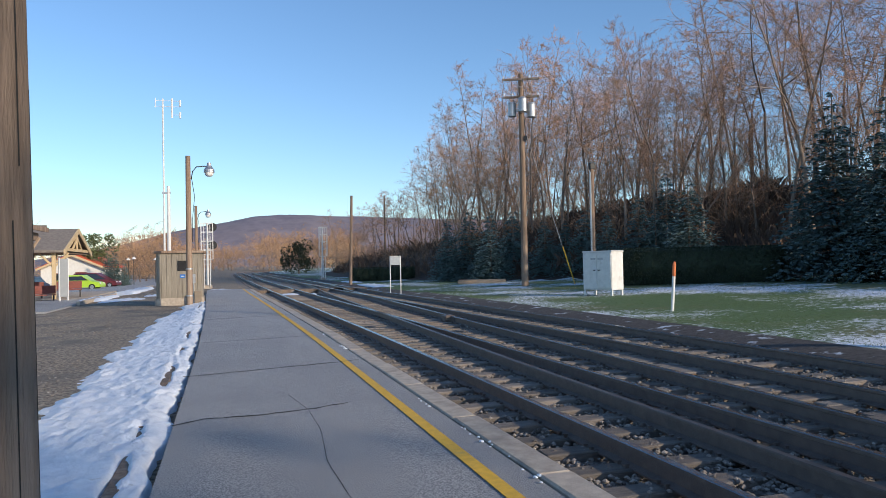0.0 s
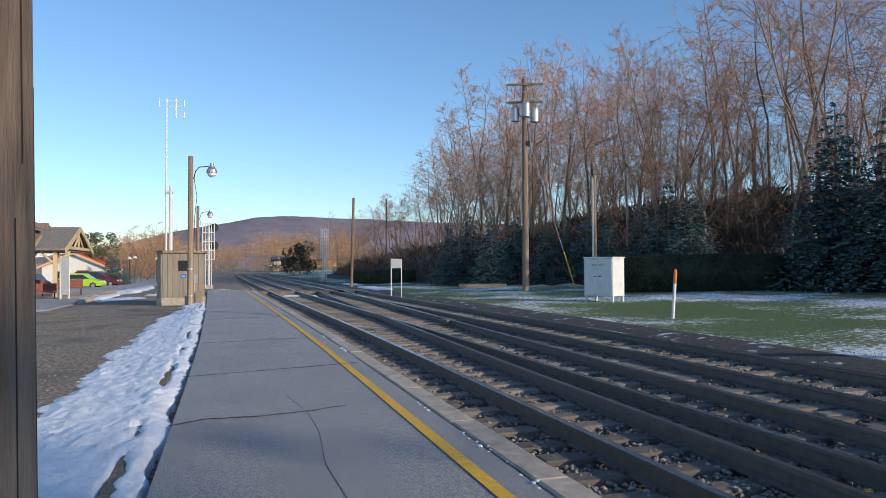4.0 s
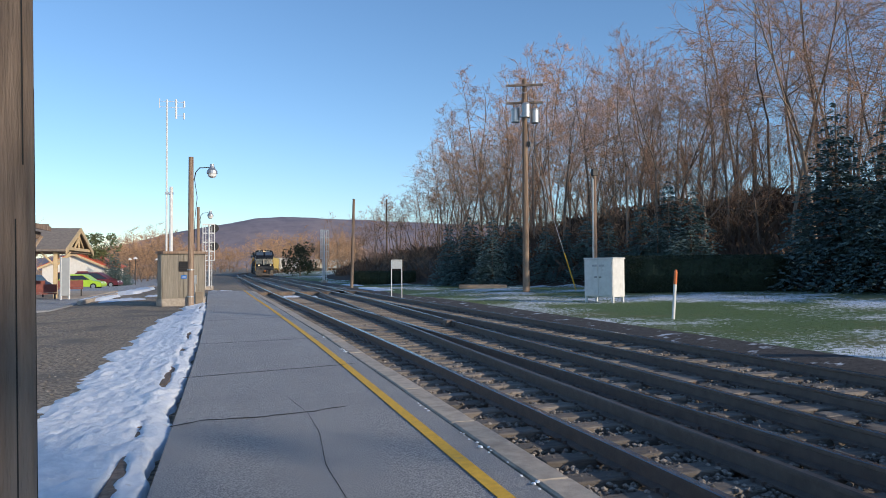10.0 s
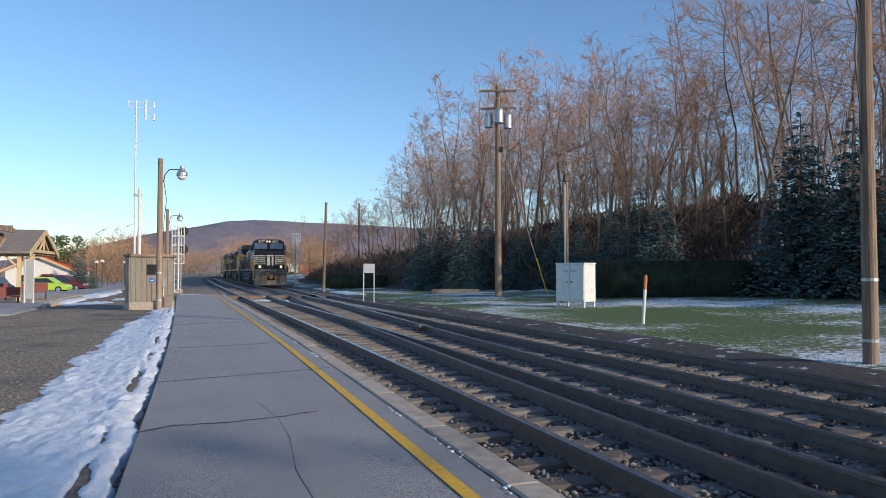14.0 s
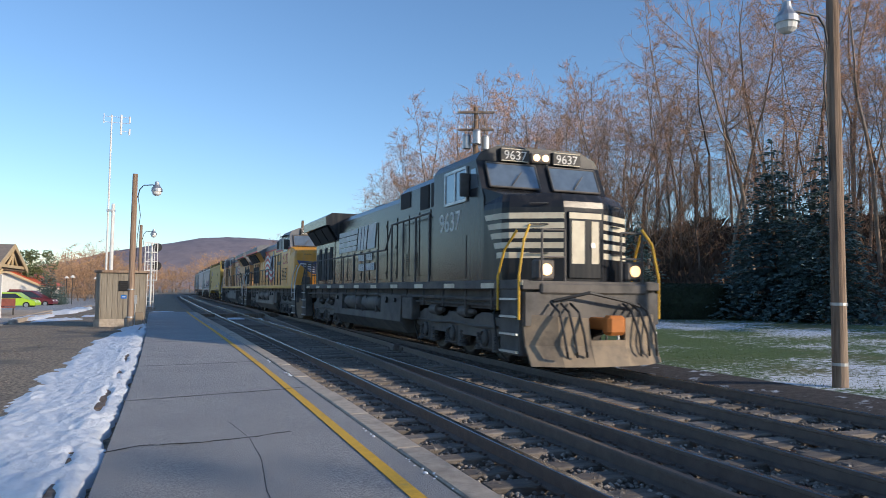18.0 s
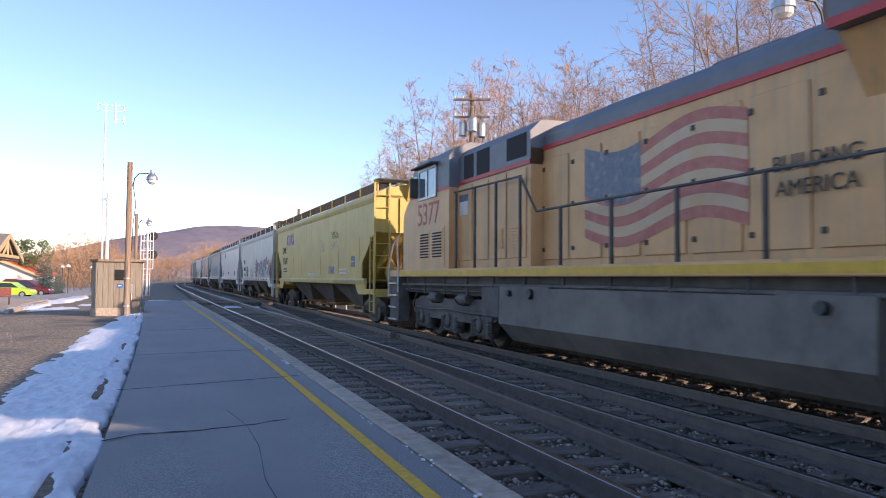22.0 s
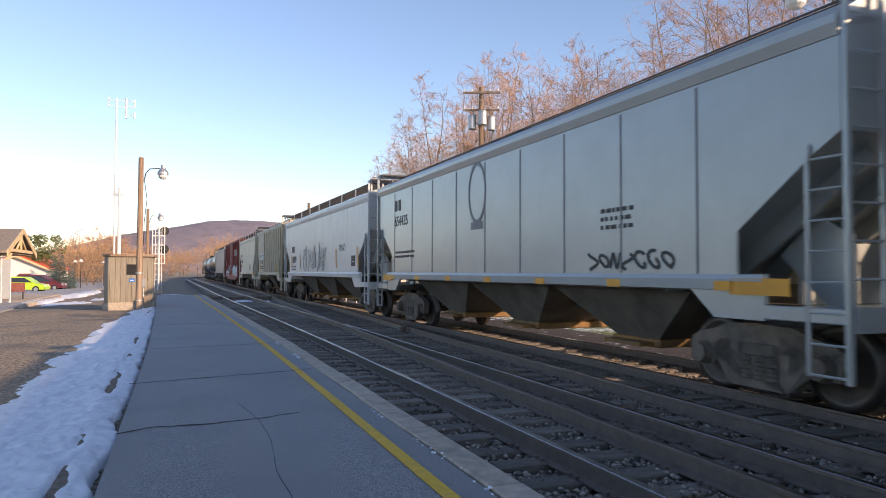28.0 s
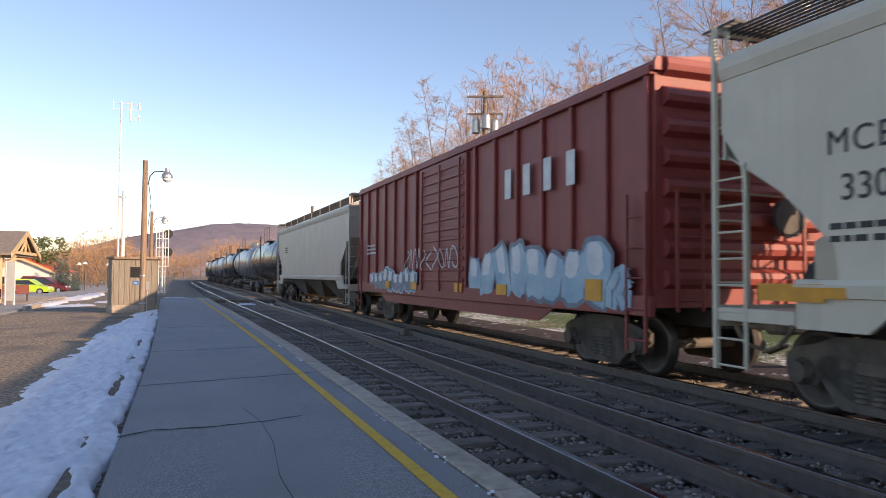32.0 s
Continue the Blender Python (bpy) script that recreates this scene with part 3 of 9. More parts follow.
def street_lamp(x, y, h, arm, label, base_z=None, r=0.105, reach=0.75, arm_z=None):
    z = gz(x, y) if base_z is None else base_z
    t = thing("lamp_post", label, "lamp post", pose(x, y, z))
    part("pole", Geo().tube((0, 0, -0.3), (0, 0, h), r * 1.15, r * 0.85, n=14), M["old_pole"], t, smooth=False)
    c, s = math.cos(radians(arm)), math.sin(radians(arm))
    zz = h - 0.62 if arm_z is None else arm_z
    part("arm", Geo().pipe([(c * r, s * r, zz - 0.25), (c * (r + 0.06), s * (r + 0.06), zz + 0.05), (c * 0.3, s * 0.3, zz + 0.22), (c * reach * 0.8, s * reach * 0.8, zz + 0.25), (c * reach, s * reach, zz + 0.2)], 0.02), M["dark_metal"], t)
    hd = part("lamp_head", Geo().loft([[(c * reach + q * math.cos(a), s * reach + q * math.sin(a), zz + dz) for a in [2 * math.pi * i / 14 for i in range(14)]] for q, dz in ((0.07, 0.38), (0.08, 0.3), (0.1, 0.24), (0.19, 0.12), (0.2, 0.02))]), M["galvanised"], t, "grey metal lamp head")
    part("globe", Geo().loft([[(c * reach + q * math.cos(a), s * reach + q * math.sin(a), zz + dz) for a in [2 * math.pi * i / 14 for i in range(14)]] for q, dz in ((0.17, 0.02), (0.15, -0.08), (0.08, -0.14))]), M["white_paint"], hd, "unlit pale glass globe")
    part("cable", Geo().pipe([(c * 0.12, s * 0.12, zz - 0.2), (c * 0.22, s * 0.22, zz - 0.9), (c * 0.14, s * 0.14, zz - 1.7), (c * 0.12, s * 0.12, zz - 2.6)], 0.012), M["dark_metal"], t)
    for k in range(2):
        part("band", Geo().tube((0, 0, 0.35 + k * 1.0), (0, 0, 0.4 + k * 1.0), r * 1.2, n=14), M["galvanised"], t)
    return t


street_lamp(-1.27, 28.3, 5.6, 0, "weathered wooden lamp post with a metal lamp at the platform", -0.06)
street_lamp(-1.75, 49.0, 5.6, 0, "distant wooden lamp post with a metal lamp beside the track", -0.25)
street_lamp(10.5, 8.85, 7.6, 175, "tall old wooden pole with a lamp on the lawn edge", -0.15, 0.11, 0.95, 6.05)


def shed():
    t = thing("signal_shed", "small grey-brown board-clad shed with flat roof", "shed", pose(-1.72, 30.9, -0.1, 0, 0, 0))
    w, d, h = 1.72, 1.7, 2.12
    part("base", Geo().box(-w / 2 - 0.04, w / 2 + 0.04, -d / 2 - 0.04, d / 2 + 0.04, -0.4, 0.28), M["concrete"], t)
    part("wall", Geo().box(-w / 2 + 0.02, w / 2 - 0.02, -d / 2 + 0.02, d / 2 - 0.02, 0.28, h - 0.08), M["weathered_panel"], t)
    n = 9
    for i in range(n):
        x = -w / 2 + w * i / n
        part("board", Geo().box(x + 0.005, x + w / n - 0.005, -d / 2 - 0.012, -d / 2 + 0.02, 0.28, h - 0.08, bev=0.004), M["weathered_panel"], t)
        for s in (-1, 1):
            yy = -d / 2 + d * i / n
            part("board", Geo().box(min(s * w / 2, s * (w / 2 - 0.02)), max(s * w / 2, s * (w / 2 - 0.02)), yy + 0.005, yy + d / n - 0.005, 0.28, h - 0.08, bev=0.004), M["weathered_panel"], t)
    part("roof", Geo().box(-w / 2 - 0.08, w / 2 + 0.08, -d / 2 - 0.1, d / 2 + 0.1, h - 0.08, h + 0.02, bev=0.01), M["old_pole"], t)
    v = part("vent", Geo().box(-0.07, 0.27, -d / 2 - 0.03, -d / 2 - 0.012, 1.34, 1.74), M["grill"], t, "dark louvred vent")
    for k in range(5):
        part("slat", Geo().box(-0.06, 0.26, -d / 2 - 0.045, -d / 2 - 0.03, 1.37 + k * 0.075, 1.39 + k * 0.075), M["dark_metal"], v)
    s = part("sign", Geo().box(0.02, 0.22, -d / 2 - 0.025, -d / 2 - 0.012, 1.06, 1.2), M["blue_sign"], t, "small blue sign")
    part("sign_bar", Geo().box(0.06, 0.18, -d / 2 - 0.028, -d / 2 - 0.025, 1.11, 1.14), M["white_paint"], s)
    part("meter_box", Geo().box(0.45, 0.6, -d / 2 - 0.14, -d / 2 - 0.012, 0.85, 1.2, bev=0.01), M["galvanised"], t)
    g = Geo().tube((0.53, -d / 2 - 0.08, 0.0), (0.53, -d / 2 - 0.08, 0.85), 0.025, n=8)
    part("conduit", g, M["galvanised"], t)
    b = thing("concrete_block", "rusty brown block beside the shed", "block", pose(-1.02, 29.6, -0.1))
    part("block", Geo().box(-0.14, 0.14, -0.14, 0.14, 0, 0.55, bev=0.02), M["plow_rust"], b)


shed()


def utility_pole():
    x, y = 16.18, 37.24
    t = thing("utility_pole", "tall wooden utility pole with three grey transformers", "utility pole", pose(x, y, -0.05, 0, 0, -24))
    part("pole", Geo().tube((0, 0, -0.5), (0, 0, 12.0), 0.2, 0.13, n=14), M["old_pole"], t)
    for z, l in ((11.65, 1.05), (10.65, 1.02)):
        a = part("crossarm", Geo().box(-l, l, -0.22, -0.12, z - 0.06, z + 0.06, bev=0.01), M["timber"], t)
        for xx in (-0.95, -0.5, 0.5, 0.95):
            g = Geo().tube((xx, -0.17, z + 0.06), (xx, -0.17, z + 0.13), 0.02, n=6)
            g.tube((xx, -0.17, z + 0.12), (xx, -0.17, z + 0.22), 0.045, 0.03, n=8)
            part("insulator", g, M["white_paint"], a)
        g = Geo()
        for s in (-1, 1):
            g.tube((s * 0.55, -0.17, z - 0.04), (0, -0.14, z - 0.45), 0.018, n=5)
        part("brace", g, M["galvanised"], a)
    for xx, yy, zz in ((-0.52, -0.15, 9.55), (0.08, -0.42, 9.75), (0.56, -0.05, 9.5)):
        tr = part("transformer", Geo().loft([[(xx + q * math.cos(a), yy + q * math.sin(a), zz + dz) for a in [2 * math.pi * i / 16 for i in range(16)]] for q, dz in ((0.2, 0), (0.23, 0.03), (0.23, 0.72), (0.24, 0.74), (0.2, 0.82), (0.05, 0.86))]), M["galvanised"], t, "grey transformer can")
        g = Geo()
        for k in (-0.09, 0.09):
            g.tube((xx + k, yy, zz + 0.8), (xx + k, yy, zz + 1.05), 0.035, 0.025, n=8)
        part("bushing", g, M["old_pole"], tr)
        part("bracket", Geo().box(min(0, xx), max(0, xx) + 0.01, yy - 0.02, 0.0 if yy < 0 else yy + 0.02, zz + 0.3, zz + 0.36), M["galvanised"], t)
    g = Geo()
    for k in range(4):
        part("jumper_cable", Geo().pipe([(-0.5 + k * 0.3, -0.17, 11.6), (-0.55 + k * 0.36, -0.3, 11.0), (-0.5 + k * 0.33, -0.25, 10.45)], 0.012), M["dark_metal"], t)
    g.pipe([(0.16, -0.1, 9.4), (0.22, -0.15, 8.6), (0.2, -0.1, 8.1)], 0.02)
    g.box(0.12, 0.3, -0.2, 0.0, 8.2, 8.45)
    part("meter_drop", g, M["dark_metal"], t)
    gw = thing("guy_wire", "steel guy wire with a yellow guard", "guy wire", pose(0, 0, 0))
    a, b = Vector((x + 0.05, y - 0.1, 9.0)), Vector((18.75, 36.2, 0.0))
    part("wire", Geo().tube(a, b + Vector((0, 0, -0.06)), 0.012, n=5), M["galvanised"], gw)
    q = b + (a - b).normalized() * 2.2
    part("guard", Geo().tube(b, q, 0.035, n=8), M["yellow_paint"], gw, "yellow plastic guard")


utility_pole()


def grey_pole():
    t = thing("conduit_pole", "dark pole with grey conduits behind the white cabinet", "pole", pose(17.6, 31.9, -0.1))
    part("pole", Geo().tube((0, 0, -0.3), (0, 0, 6.15), 0.11, 0.09, n=12), M["old_pole"], t)
    part("conduit", Geo().tube((-0.13, -0.06, 0), (-0.13, -0.06, 5.8), 0.05, n=8), M["galvanised"], t)
    part("cap", Geo().box(-0.14, 0.16, -0.1, 0.1, 5.95, 6.3, bev=0.03), M["dark_metal"], t)


grey_pole()


def cabinet():
    t = thing("equipment_cabinet", "white steel equipment cabinet on legs with scuffed doors", "cabinet", pose(14.75, 26.0, -0.08, 0, 0, 0) @ pose(0, 0, 0, 0, 0, 25))
    # front faces local -x
    w, d, h = 1.4, 0.8, 1.72
    part("body", Geo().box(-d / 2, d / 2, -w / 2, w / 2, 0.2, h, bev=0.015), M["white_paint"], t)
    part("lid", Geo().box(-d / 2 - 0.03, d / 2 + 0.03, -w / 2 - 0.03, w / 2 + 0.03, h, h + 0.06, bev=0.015), M["white_paint"], t)
    for s in (-1, 1):
        dr = part("door", Geo().box(-d / 2 - 0.025, -d / 2, min(s * 0.008, s * (w / 2 - 0.03)), max(s * 0.008, s * (w / 2 - 0.03)), 0.26, h - 0.04, bev=0.008), M["white_paint"], t)
        part("handle", Geo().box(-d / 2 - 0.06, -d / 2 - 0.025, min(s * 0.06, s * 0.16), max(s * 0.06, s * 0.16), 0.98, 1.02, bev=0.005), M["dark_metal"], dr, "dark latch handle")
        for z in (0.5, 1.5):
            part("hinge", Geo().tube((-d / 2 - 0.03, s * (w / 2 - 0.03), z), (-d / 2 - 0.03, s * (w / 2 - 0.03), z + 0.1), 0.015, n=6), M["galvanised"], dr)
        part("scuff", Geo().box(-d / 2 - 0.028, -d / 2 - 0.024, min(s * 0.05, s * 0.3), max(s * 0.05, s * 0.3), 1.42, 1.5), M["galvanised"], dr)
    for x in (-d / 2 + 0.06, d / 2 - 0.06):
        for y in (-w / 2 + 0.06, w / 2 - 0.06):
            part("leg", Geo().box(x - 0.04, x + 0.04, y - 0.04, y + 0.04, -0.15, 0.2), M["white_paint"], t)


cabinet()


def marker():
    t = thing("marker_post", "white marker post with orange top leaning on the lawn", "marker post", pose(12.1, 17.5, -0.14, 0, 4.5, 0))
    part("post", Geo().tube((0, 0, -0.1), (0, 0, 0.98), 0.045, n=12), M["white_paint"], t)
    part("orange_top", Geo().loft([[(q * math.cos(a), q * math.sin(a), z) for a in [2 * math.pi * i / 12 for i in range(12)]] for q, z in ((0.047, 0.98), (0.047, 1.32), (0.035, 1.38), (0.01, 1.4))]), M["orange_paint"], t, "orange cap")


marker()


def frame_sign():
    t = thing("track_sign", "grey sign panel between two white posts", "sign", pose(8.5, 36.4, -0.12, 0, 0, -5))
    for s in (-1, 1):
        part("post", Geo().tube((s * 0.27, 0, -0.2), (s * 0.27, 0, 1.85), 0.025, n=8), M["white_paint"], t)
    part("panel", Geo().box(-0.27, 0.27, -0.03, -0.012, 1.4, 1.82), M["galvanised"], t)
    part("rail", Geo().tube((-0.27, 0, 1.85), (0.27, 0, 1.85), 0.022, n=8), M["white_paint"], t)


frame_sign()


def signal_mast(x, y, h, label, heads):
    t = thing("signal_mast", label, "railway signal", pose(x, y, gz(x, y)))
    part("base", Geo().box(-0.3, 0.3, -0.3, 0.3, -0.3, 0.25), M["concrete"], t)
    part("mast", Geo().tube((0, 0, 0.2), (0, 0, h), 0.08, n=10), M["white_paint"], t)
    g = Geo()
    ladder(g, -0.2, -0.4, 0.1, h, 0.4, step=0.35, r=0.014)
    part("ladder", g, M["white_paint"], t)
    g = Geo()
    for s in (-0.38, 0.38):
        for yy in (-0.75, -0.1):
            g.box(s - 0.02, s + 0.02, yy - 0.02, yy + 0.02, h * 0.45, h)
    for k in range(5):
        z = h * 0.45 + (h * 0.55) * k / 4
        for yy in (-0.75, -0.1):
            g.box(-0.4, 0.4, yy - 0.015, yy + 0.015, z - 0.02, z + 0.02)
        for s in (-0.38, 0.38):
            g.box(s - 0.015, s + 0.015, -0.75, -0.1, z - 0.02, z + 0.02)
    part("cage", g, M["white_paint"], t)
    for hx, hz in heads:
        part("signal_head", Geo().tube((hx, 0.12, hz), (hx, 0.2, hz), 0.3, n=18), M["dark_metal"], t, "black round signal disc")
        for k in range(3):
            part("lens_hood", Geo().tube((hx, 0.2, hz - 0.16 + k * 0.16), (hx, 0.36, hz - 0.16 + k * 0.16), 0.06, n=10), M["dark_metal"], t)
    return t


signal_mast(9.5, 72.9, 5.3, "white signal mast with ladder cage beside the track", [])
signal_mast(-1.15, 52.0, 4.5, "white signal mast with ladder and black round head", [(0.35, 4.25), (0.35, 3.0)])


def plain_pole(x, y, h, r=0.1, lean=0.0, label="bare wooden pole beside the railway"):
    t = thing("wooden_pole", label, "pole", pose(x, y, gz(x, y), 0, lean, 0))
    part("pole", Geo().tube((0, 0, -0.3), (0, 0, h), r, r * 0.75, n=10), M["old_pole"], t)
    part("cap", Geo().tube((0, 0, h), (0, 0, h + 0.04), r * 0.8, n=10), M["dark_metal"], t)


plain_pole(9.1, 53.9, 6.7, 0.13, 1.5)
plain_pole(18.2, 83.0, 7.6, 0.12)


def antenna_mast():
    x, y = -4.5, 60.0
    z0 = gz(x, y)
    t = thing("antenna_mast", "slender white radio mast with yagi antennas", "antenna mast", pose(x, y, z0))
    part("base", Geo().box(-0.5, 0.7, -0.4, 0.4, -0.3, 0.2), M["concrete"], t)
    part("mast", Geo().tube((0, 0, 0), (0, 0, 14.9), 0.08, 0.06, n=10), M["white_paint"], t)
    part("sleeve", Geo().tube((0.34, 0, 0), (0.34, 0, 8.0), 0.14, 0.13, n=10), M["white_paint"], t)
    for z in (14.3, 14.75):
        part("boom", Geo().tube((-0.55, 0, z), (1.3, 0, z), 0.02, n=6), M["white_paint"], t)
    for xx, za, zb, r in ((-0.55, 14.2, 14.95, 0.03), (0.68, 13.4, 14.95, 0.075), (1.28, 14.35, 14.85, 0.07), (1.28, 13.4, 13.9, 0.07)):
        part("antenna", Geo().tube((xx, 0, za), (xx, 0, zb), r, n=8), M["white_paint"], t)
    part("boom", Geo().tube((0.68, 0, 13.65), (1.3, 0, 13.65), 0.02, n=6), M["white_paint"], t)
    part("clamp", Geo().box(-0.12, 0.5, -0.1, 0.1, 7.4, 7.55), M["galvanised"], t)


antenna_mast()


def leaf_cloud(rnd, pts, size, flat=0.3):
    """Small blades round points."""
    g = Geo()
    for p in pts:
        d = Vector((rnd.gauss(0, 1), rnd.gauss(0, 1), rnd.gauss(0, flat))).normalized()
        u = d.cross(Vector((rnd.gauss(0, 1), rnd.gauss(0, 1), rnd.gauss(0, 1)))).normalized()
        s = size * rnd.uniform(0.6, 1.4)
        c = Vector(p)
        g.add([c - d * s, c + u * s * 0.35, c + d * s, c - u * s * 0.35], [(0, 1, 2, 3)])
    return g


def hedge(x, y, l, d, h, turn, label, seed, n):
    rnd = random.Random(seed)
    t = thing("clipped_hedge", label, "hedge", pose(x, y, gz(x, y) - 0.05, 0, 0, turn))
    g = Geo()
    rings = []
    k = 26
    for i in range(k + 1):
        xx = -l / 2 + l * i / k
        e = 1 - 0.35 * (abs(2 * i / k - 1)) ** 8
        rings.append([(xx, (-d / 2) * 0.82 * e, 0), (xx, -d / 2 * e, h * 0.5), (xx, -d / 2 * 0.96 * e, h * 0.93), (xx, -d / 2 * 0.8 * e, h), (xx, d / 2 * 0.8 * e, h), (xx, d / 2 * 0.96 * e, h * 0.93), (xx, d / 2 * e, h * 0.5), (xx, d / 2 * 0.82 * e, 0)])
        rings[-1] = [(a, b + rnd.uniform(-0.06, 0.06), c + rnd.uniform(-0.04, 0.04)) for a, b, c in rings[-1]]
    part("core", g.loft(rings), M["hedge"], t)
    pts = []
    for _ in range(n):
        xx = rnd.uniform(-l / 2, l / 2)
        f = rnd.random()
        if f < 0.5:
            pts.append((xx, -d / 2 * rnd.uniform(0.92, 1.04), rnd.uniform(0.02, h)))
        elif f < 0.85:
            pts.append((xx, rnd.uniform(-d / 2, d / 2), h * rnd.uniform(0.97, 1.05)))
        else:
            pts.append((rnd.choice((-1, 1)) * l / 2 * rnd.uniform(0.97, 1.02), rnd.uniform(-d / 2, d / 2), rnd.uniform(0, h)))
    part("leaves", leaf_cloud(rnd, pts, 0.07, 1.0), M["hedge"], t)


hedge(22.9, 30.6, 7.6, 2.4, 1.75, -35, "dark evergreen clipped hedge, broad and flat-topped", 5, 9000)
hedge(13.4, 62.0, 5.4, 1.8, 1.15, -16, "low dark clipped hedge on the lawn", 6, 4000)


def planter():
    t = thing("timber_bed", "low dark timber-edged bed on the snowy lawn", "garden bed", pose(16.6, 45.5, gz(16.6, 45.5), 0, 0, -20))
    for a in ((-1.6, 1.6, -0.7, -0.55), (-1.6, 1.6, 0.55, 0.7), (-1.6, -1.45, -0.55, 0.55), (1.45, 1.6, -0.55, 0.55)):
        part("sleeper", Geo().box(a[0], a[1], a[2], a[3], -0.1, 0.22, bev=0.015), M["tie"], t)
    part("soil", Geo().box(-1.45, 1.45, -0.55, 0.55, -0.1, 0.12), M["forest_floor"], t)


planter()


def snow_banks():
    """Snow lying along the platform and at the kerbs, as uneven sheets with thickness."""
    def sheet(name, label, x0f, x1f, y0, y1, h, seed, nx=26, step=0.16, base=None, groove=None):
        ys = axis(y0, y1, lambda v: step if v < 14 else step * 3)
        g = Geo()
        cols = nx
        grid = {}
        for j, y in enumerate(ys):
            a, b = x0f(y), x1f(y)
            for i in range(cols + 1):
                t = i / cols
                x = a + (b - a) * t
                edge = min(t, 1 - t) * 2
                e2 = min(1.0, (y - y0) / 0.6, (y1 - y) / 0.6)
                n1 = noise.noise((x * 1.6, y * 0.9, seed)) * 0.5 + noise.noise((x * 6, y * 5, seed + 4)) * 0.3 + noise.noise((x * 15, y * 12, seed + 9)) * 0.16
                z = (base(x, y) if base else gz(x, y)) + h * (min(1.0, (edge * 3.2) ** 0.7) * 0.8 + n1 * 0.75 - 0.18) - (1 - max(0.0, e2)) * 0.2
                z += 0.022 * noise.noise((x * 9, y * 7, seed + 12)) + 0.012 * noise.noise((x * 24, y * 19, seed + 14))
                if groove:
                    z -= groove(x, y)
                if edge < 0.001:
                    z -= 0.15
                grid[i, j] = len(g.v)
                g.v.append((x + 0.05 * noise.noise((x * 5, y * 5, seed + 2)), y, z))
        for j in range(len(ys) - 1):
            for i in range(cols):
                g.f.append((grid[i, j], grid[i + 1, j], grid[i + 1, j + 1], grid[i, j + 1]))
                g.m.append(0)
        ob = part(name, g, M["snow"], None, "", True)
        return tagged(ob, label, "snow", "", "stuff")

    wob = lambda y, s: 0.16 * noise.noise((y * 0.7, s, 0)) + 0.1 * noise.noise((y * 2.3, s, 5)) + 0.05 * noise.noise((y * 6.0, s, 8))
    def groove(x, y):
        """Bare strip over the timber edging where the snow has slumped."""
        open_ = smoothstep(0.05, 0.3, noise.noise((y * 0.55, 3.3, 1.0)) - 0.1) if y > 6.0 else smoothstep(3.4, 4.2, y) * smoothstep(6.0, 5.2, y)
        d = (x + 0.72 + bend(y) * 0.9) / 0.035
        return (0.15 if y < 6 else 0.08) * open_ * math.exp(-d * d)
    sheet("snow_bank", "long strip of old trodden white snow beside the platform edge", lambda y: -1.84 - 0.004 * min(y, 20) + 0.45 * smoothstep(20, 29, y) + wob(y, 1) * 1.8,
          lambda y: -0.5 - bend(y) + wob(y, 2) * 0.9, 1.0, 31.5, 0.115, 1.0, nx=54, step=0.07, base=lambda x, y: -0.14 + 0.1 * smoothstep(-1.7, -0.5, x), groove=groove)
    for k, (x, y, w, l, h) in enumerate(((-4.7, 37.5, 2.6, 1.6, 0.16), (-6.6, 43, 1.4, 7, 0.22), (-6.2, 56, 1.6, 14, 0.3), (-3.4, 41.5, 2.0, 1.6, 0.16), (-0.2, 47.5, 1.6, 2.2, 0.1), (-2.2, 46, 1.4, 2, 0.12))):
        sheet("snow_patch", "patch of shaded snow on the gravel lot", lambda y, x=x, w=w: x - w / 2 + wob(y, 3 + k) * 2, lambda y, x=x, w=w: x + w / 2 + wob(y, 9 + k) * 2, y - l / 2, y + l / 2, h, 20.0 + k, nx=14, step=0.3)
    for k, (x, y, w, l) in enumerate(((3.4, 40.2, 1.1, 2.6), (4.55, 39.3, 0.5, 2.4), (9.9, 49, 1.6, 8), (10.2, 60, 1.2, 6))):
        sheet("snow_patch", "small patch of snow between the rails", lambda y, x=x, w=w: x - w / 2 + wob(y, 3 + k), lambda y, x=x, w=w: x + w / 2 + wob(y, 9 + k), y - l / 2, y + l / 2, 0.1, 40.0 + k, nx=10, step=0.3,
              base=(lambda x, y: -0.26) if x < 8 else None)
    # crumbs of snow at the curb
    rnd = random.Random(8)
    for x, y, n in ((1.87, 5.3, 9), (1.84, 11.8, 12), (1.86, 4.4, 5), (1.85, 6.9, 4), (1.83, 14.0, 5)):
        g = Geo()
        for _ in range(n):
            px, py, r = x + rnd.uniform(-0.035, 0.03), y + rnd.uniform(-0.35, 0.35), rnd.uniform(0.006, 0.02)
            g.loft([[(px + r * q * math.cos(a), py + 1.4 * r * q * math.sin(a), 0.008 + dz * r) for a in [2 * math.pi * i / 8 for i in range(8)]] for q, dz in ((1, 0), (0.8, 0.5), (0.25, 0.7))])
        tagged(part("snow_crumb", g, M["snow"]), "crumbs of icy snow in the curb joint", "snow", "", "stuff")


snow_banks()


def edging():
    t = thing("timber_edging", "low weathered timber edging half buried in snow", "edging", kind="structure")
    y = 2.0
    rnd = random.Random(3)
    while y < 27:
        l = 2.4
        part("edge_board", Geo().box(-0.05, 0.05, 0, l - 0.03, -0.2, 0.035, bev=0.01), M["timber"], t, m=pose(-0.72 - bend(y) * 0.9 + rnd.uniform(-0.02, 0.02), y, rnd.uniform(-0.075, -0.045), 0, 0, rnd.uniform(-0.8, 0.8)))
        y += l


edging()
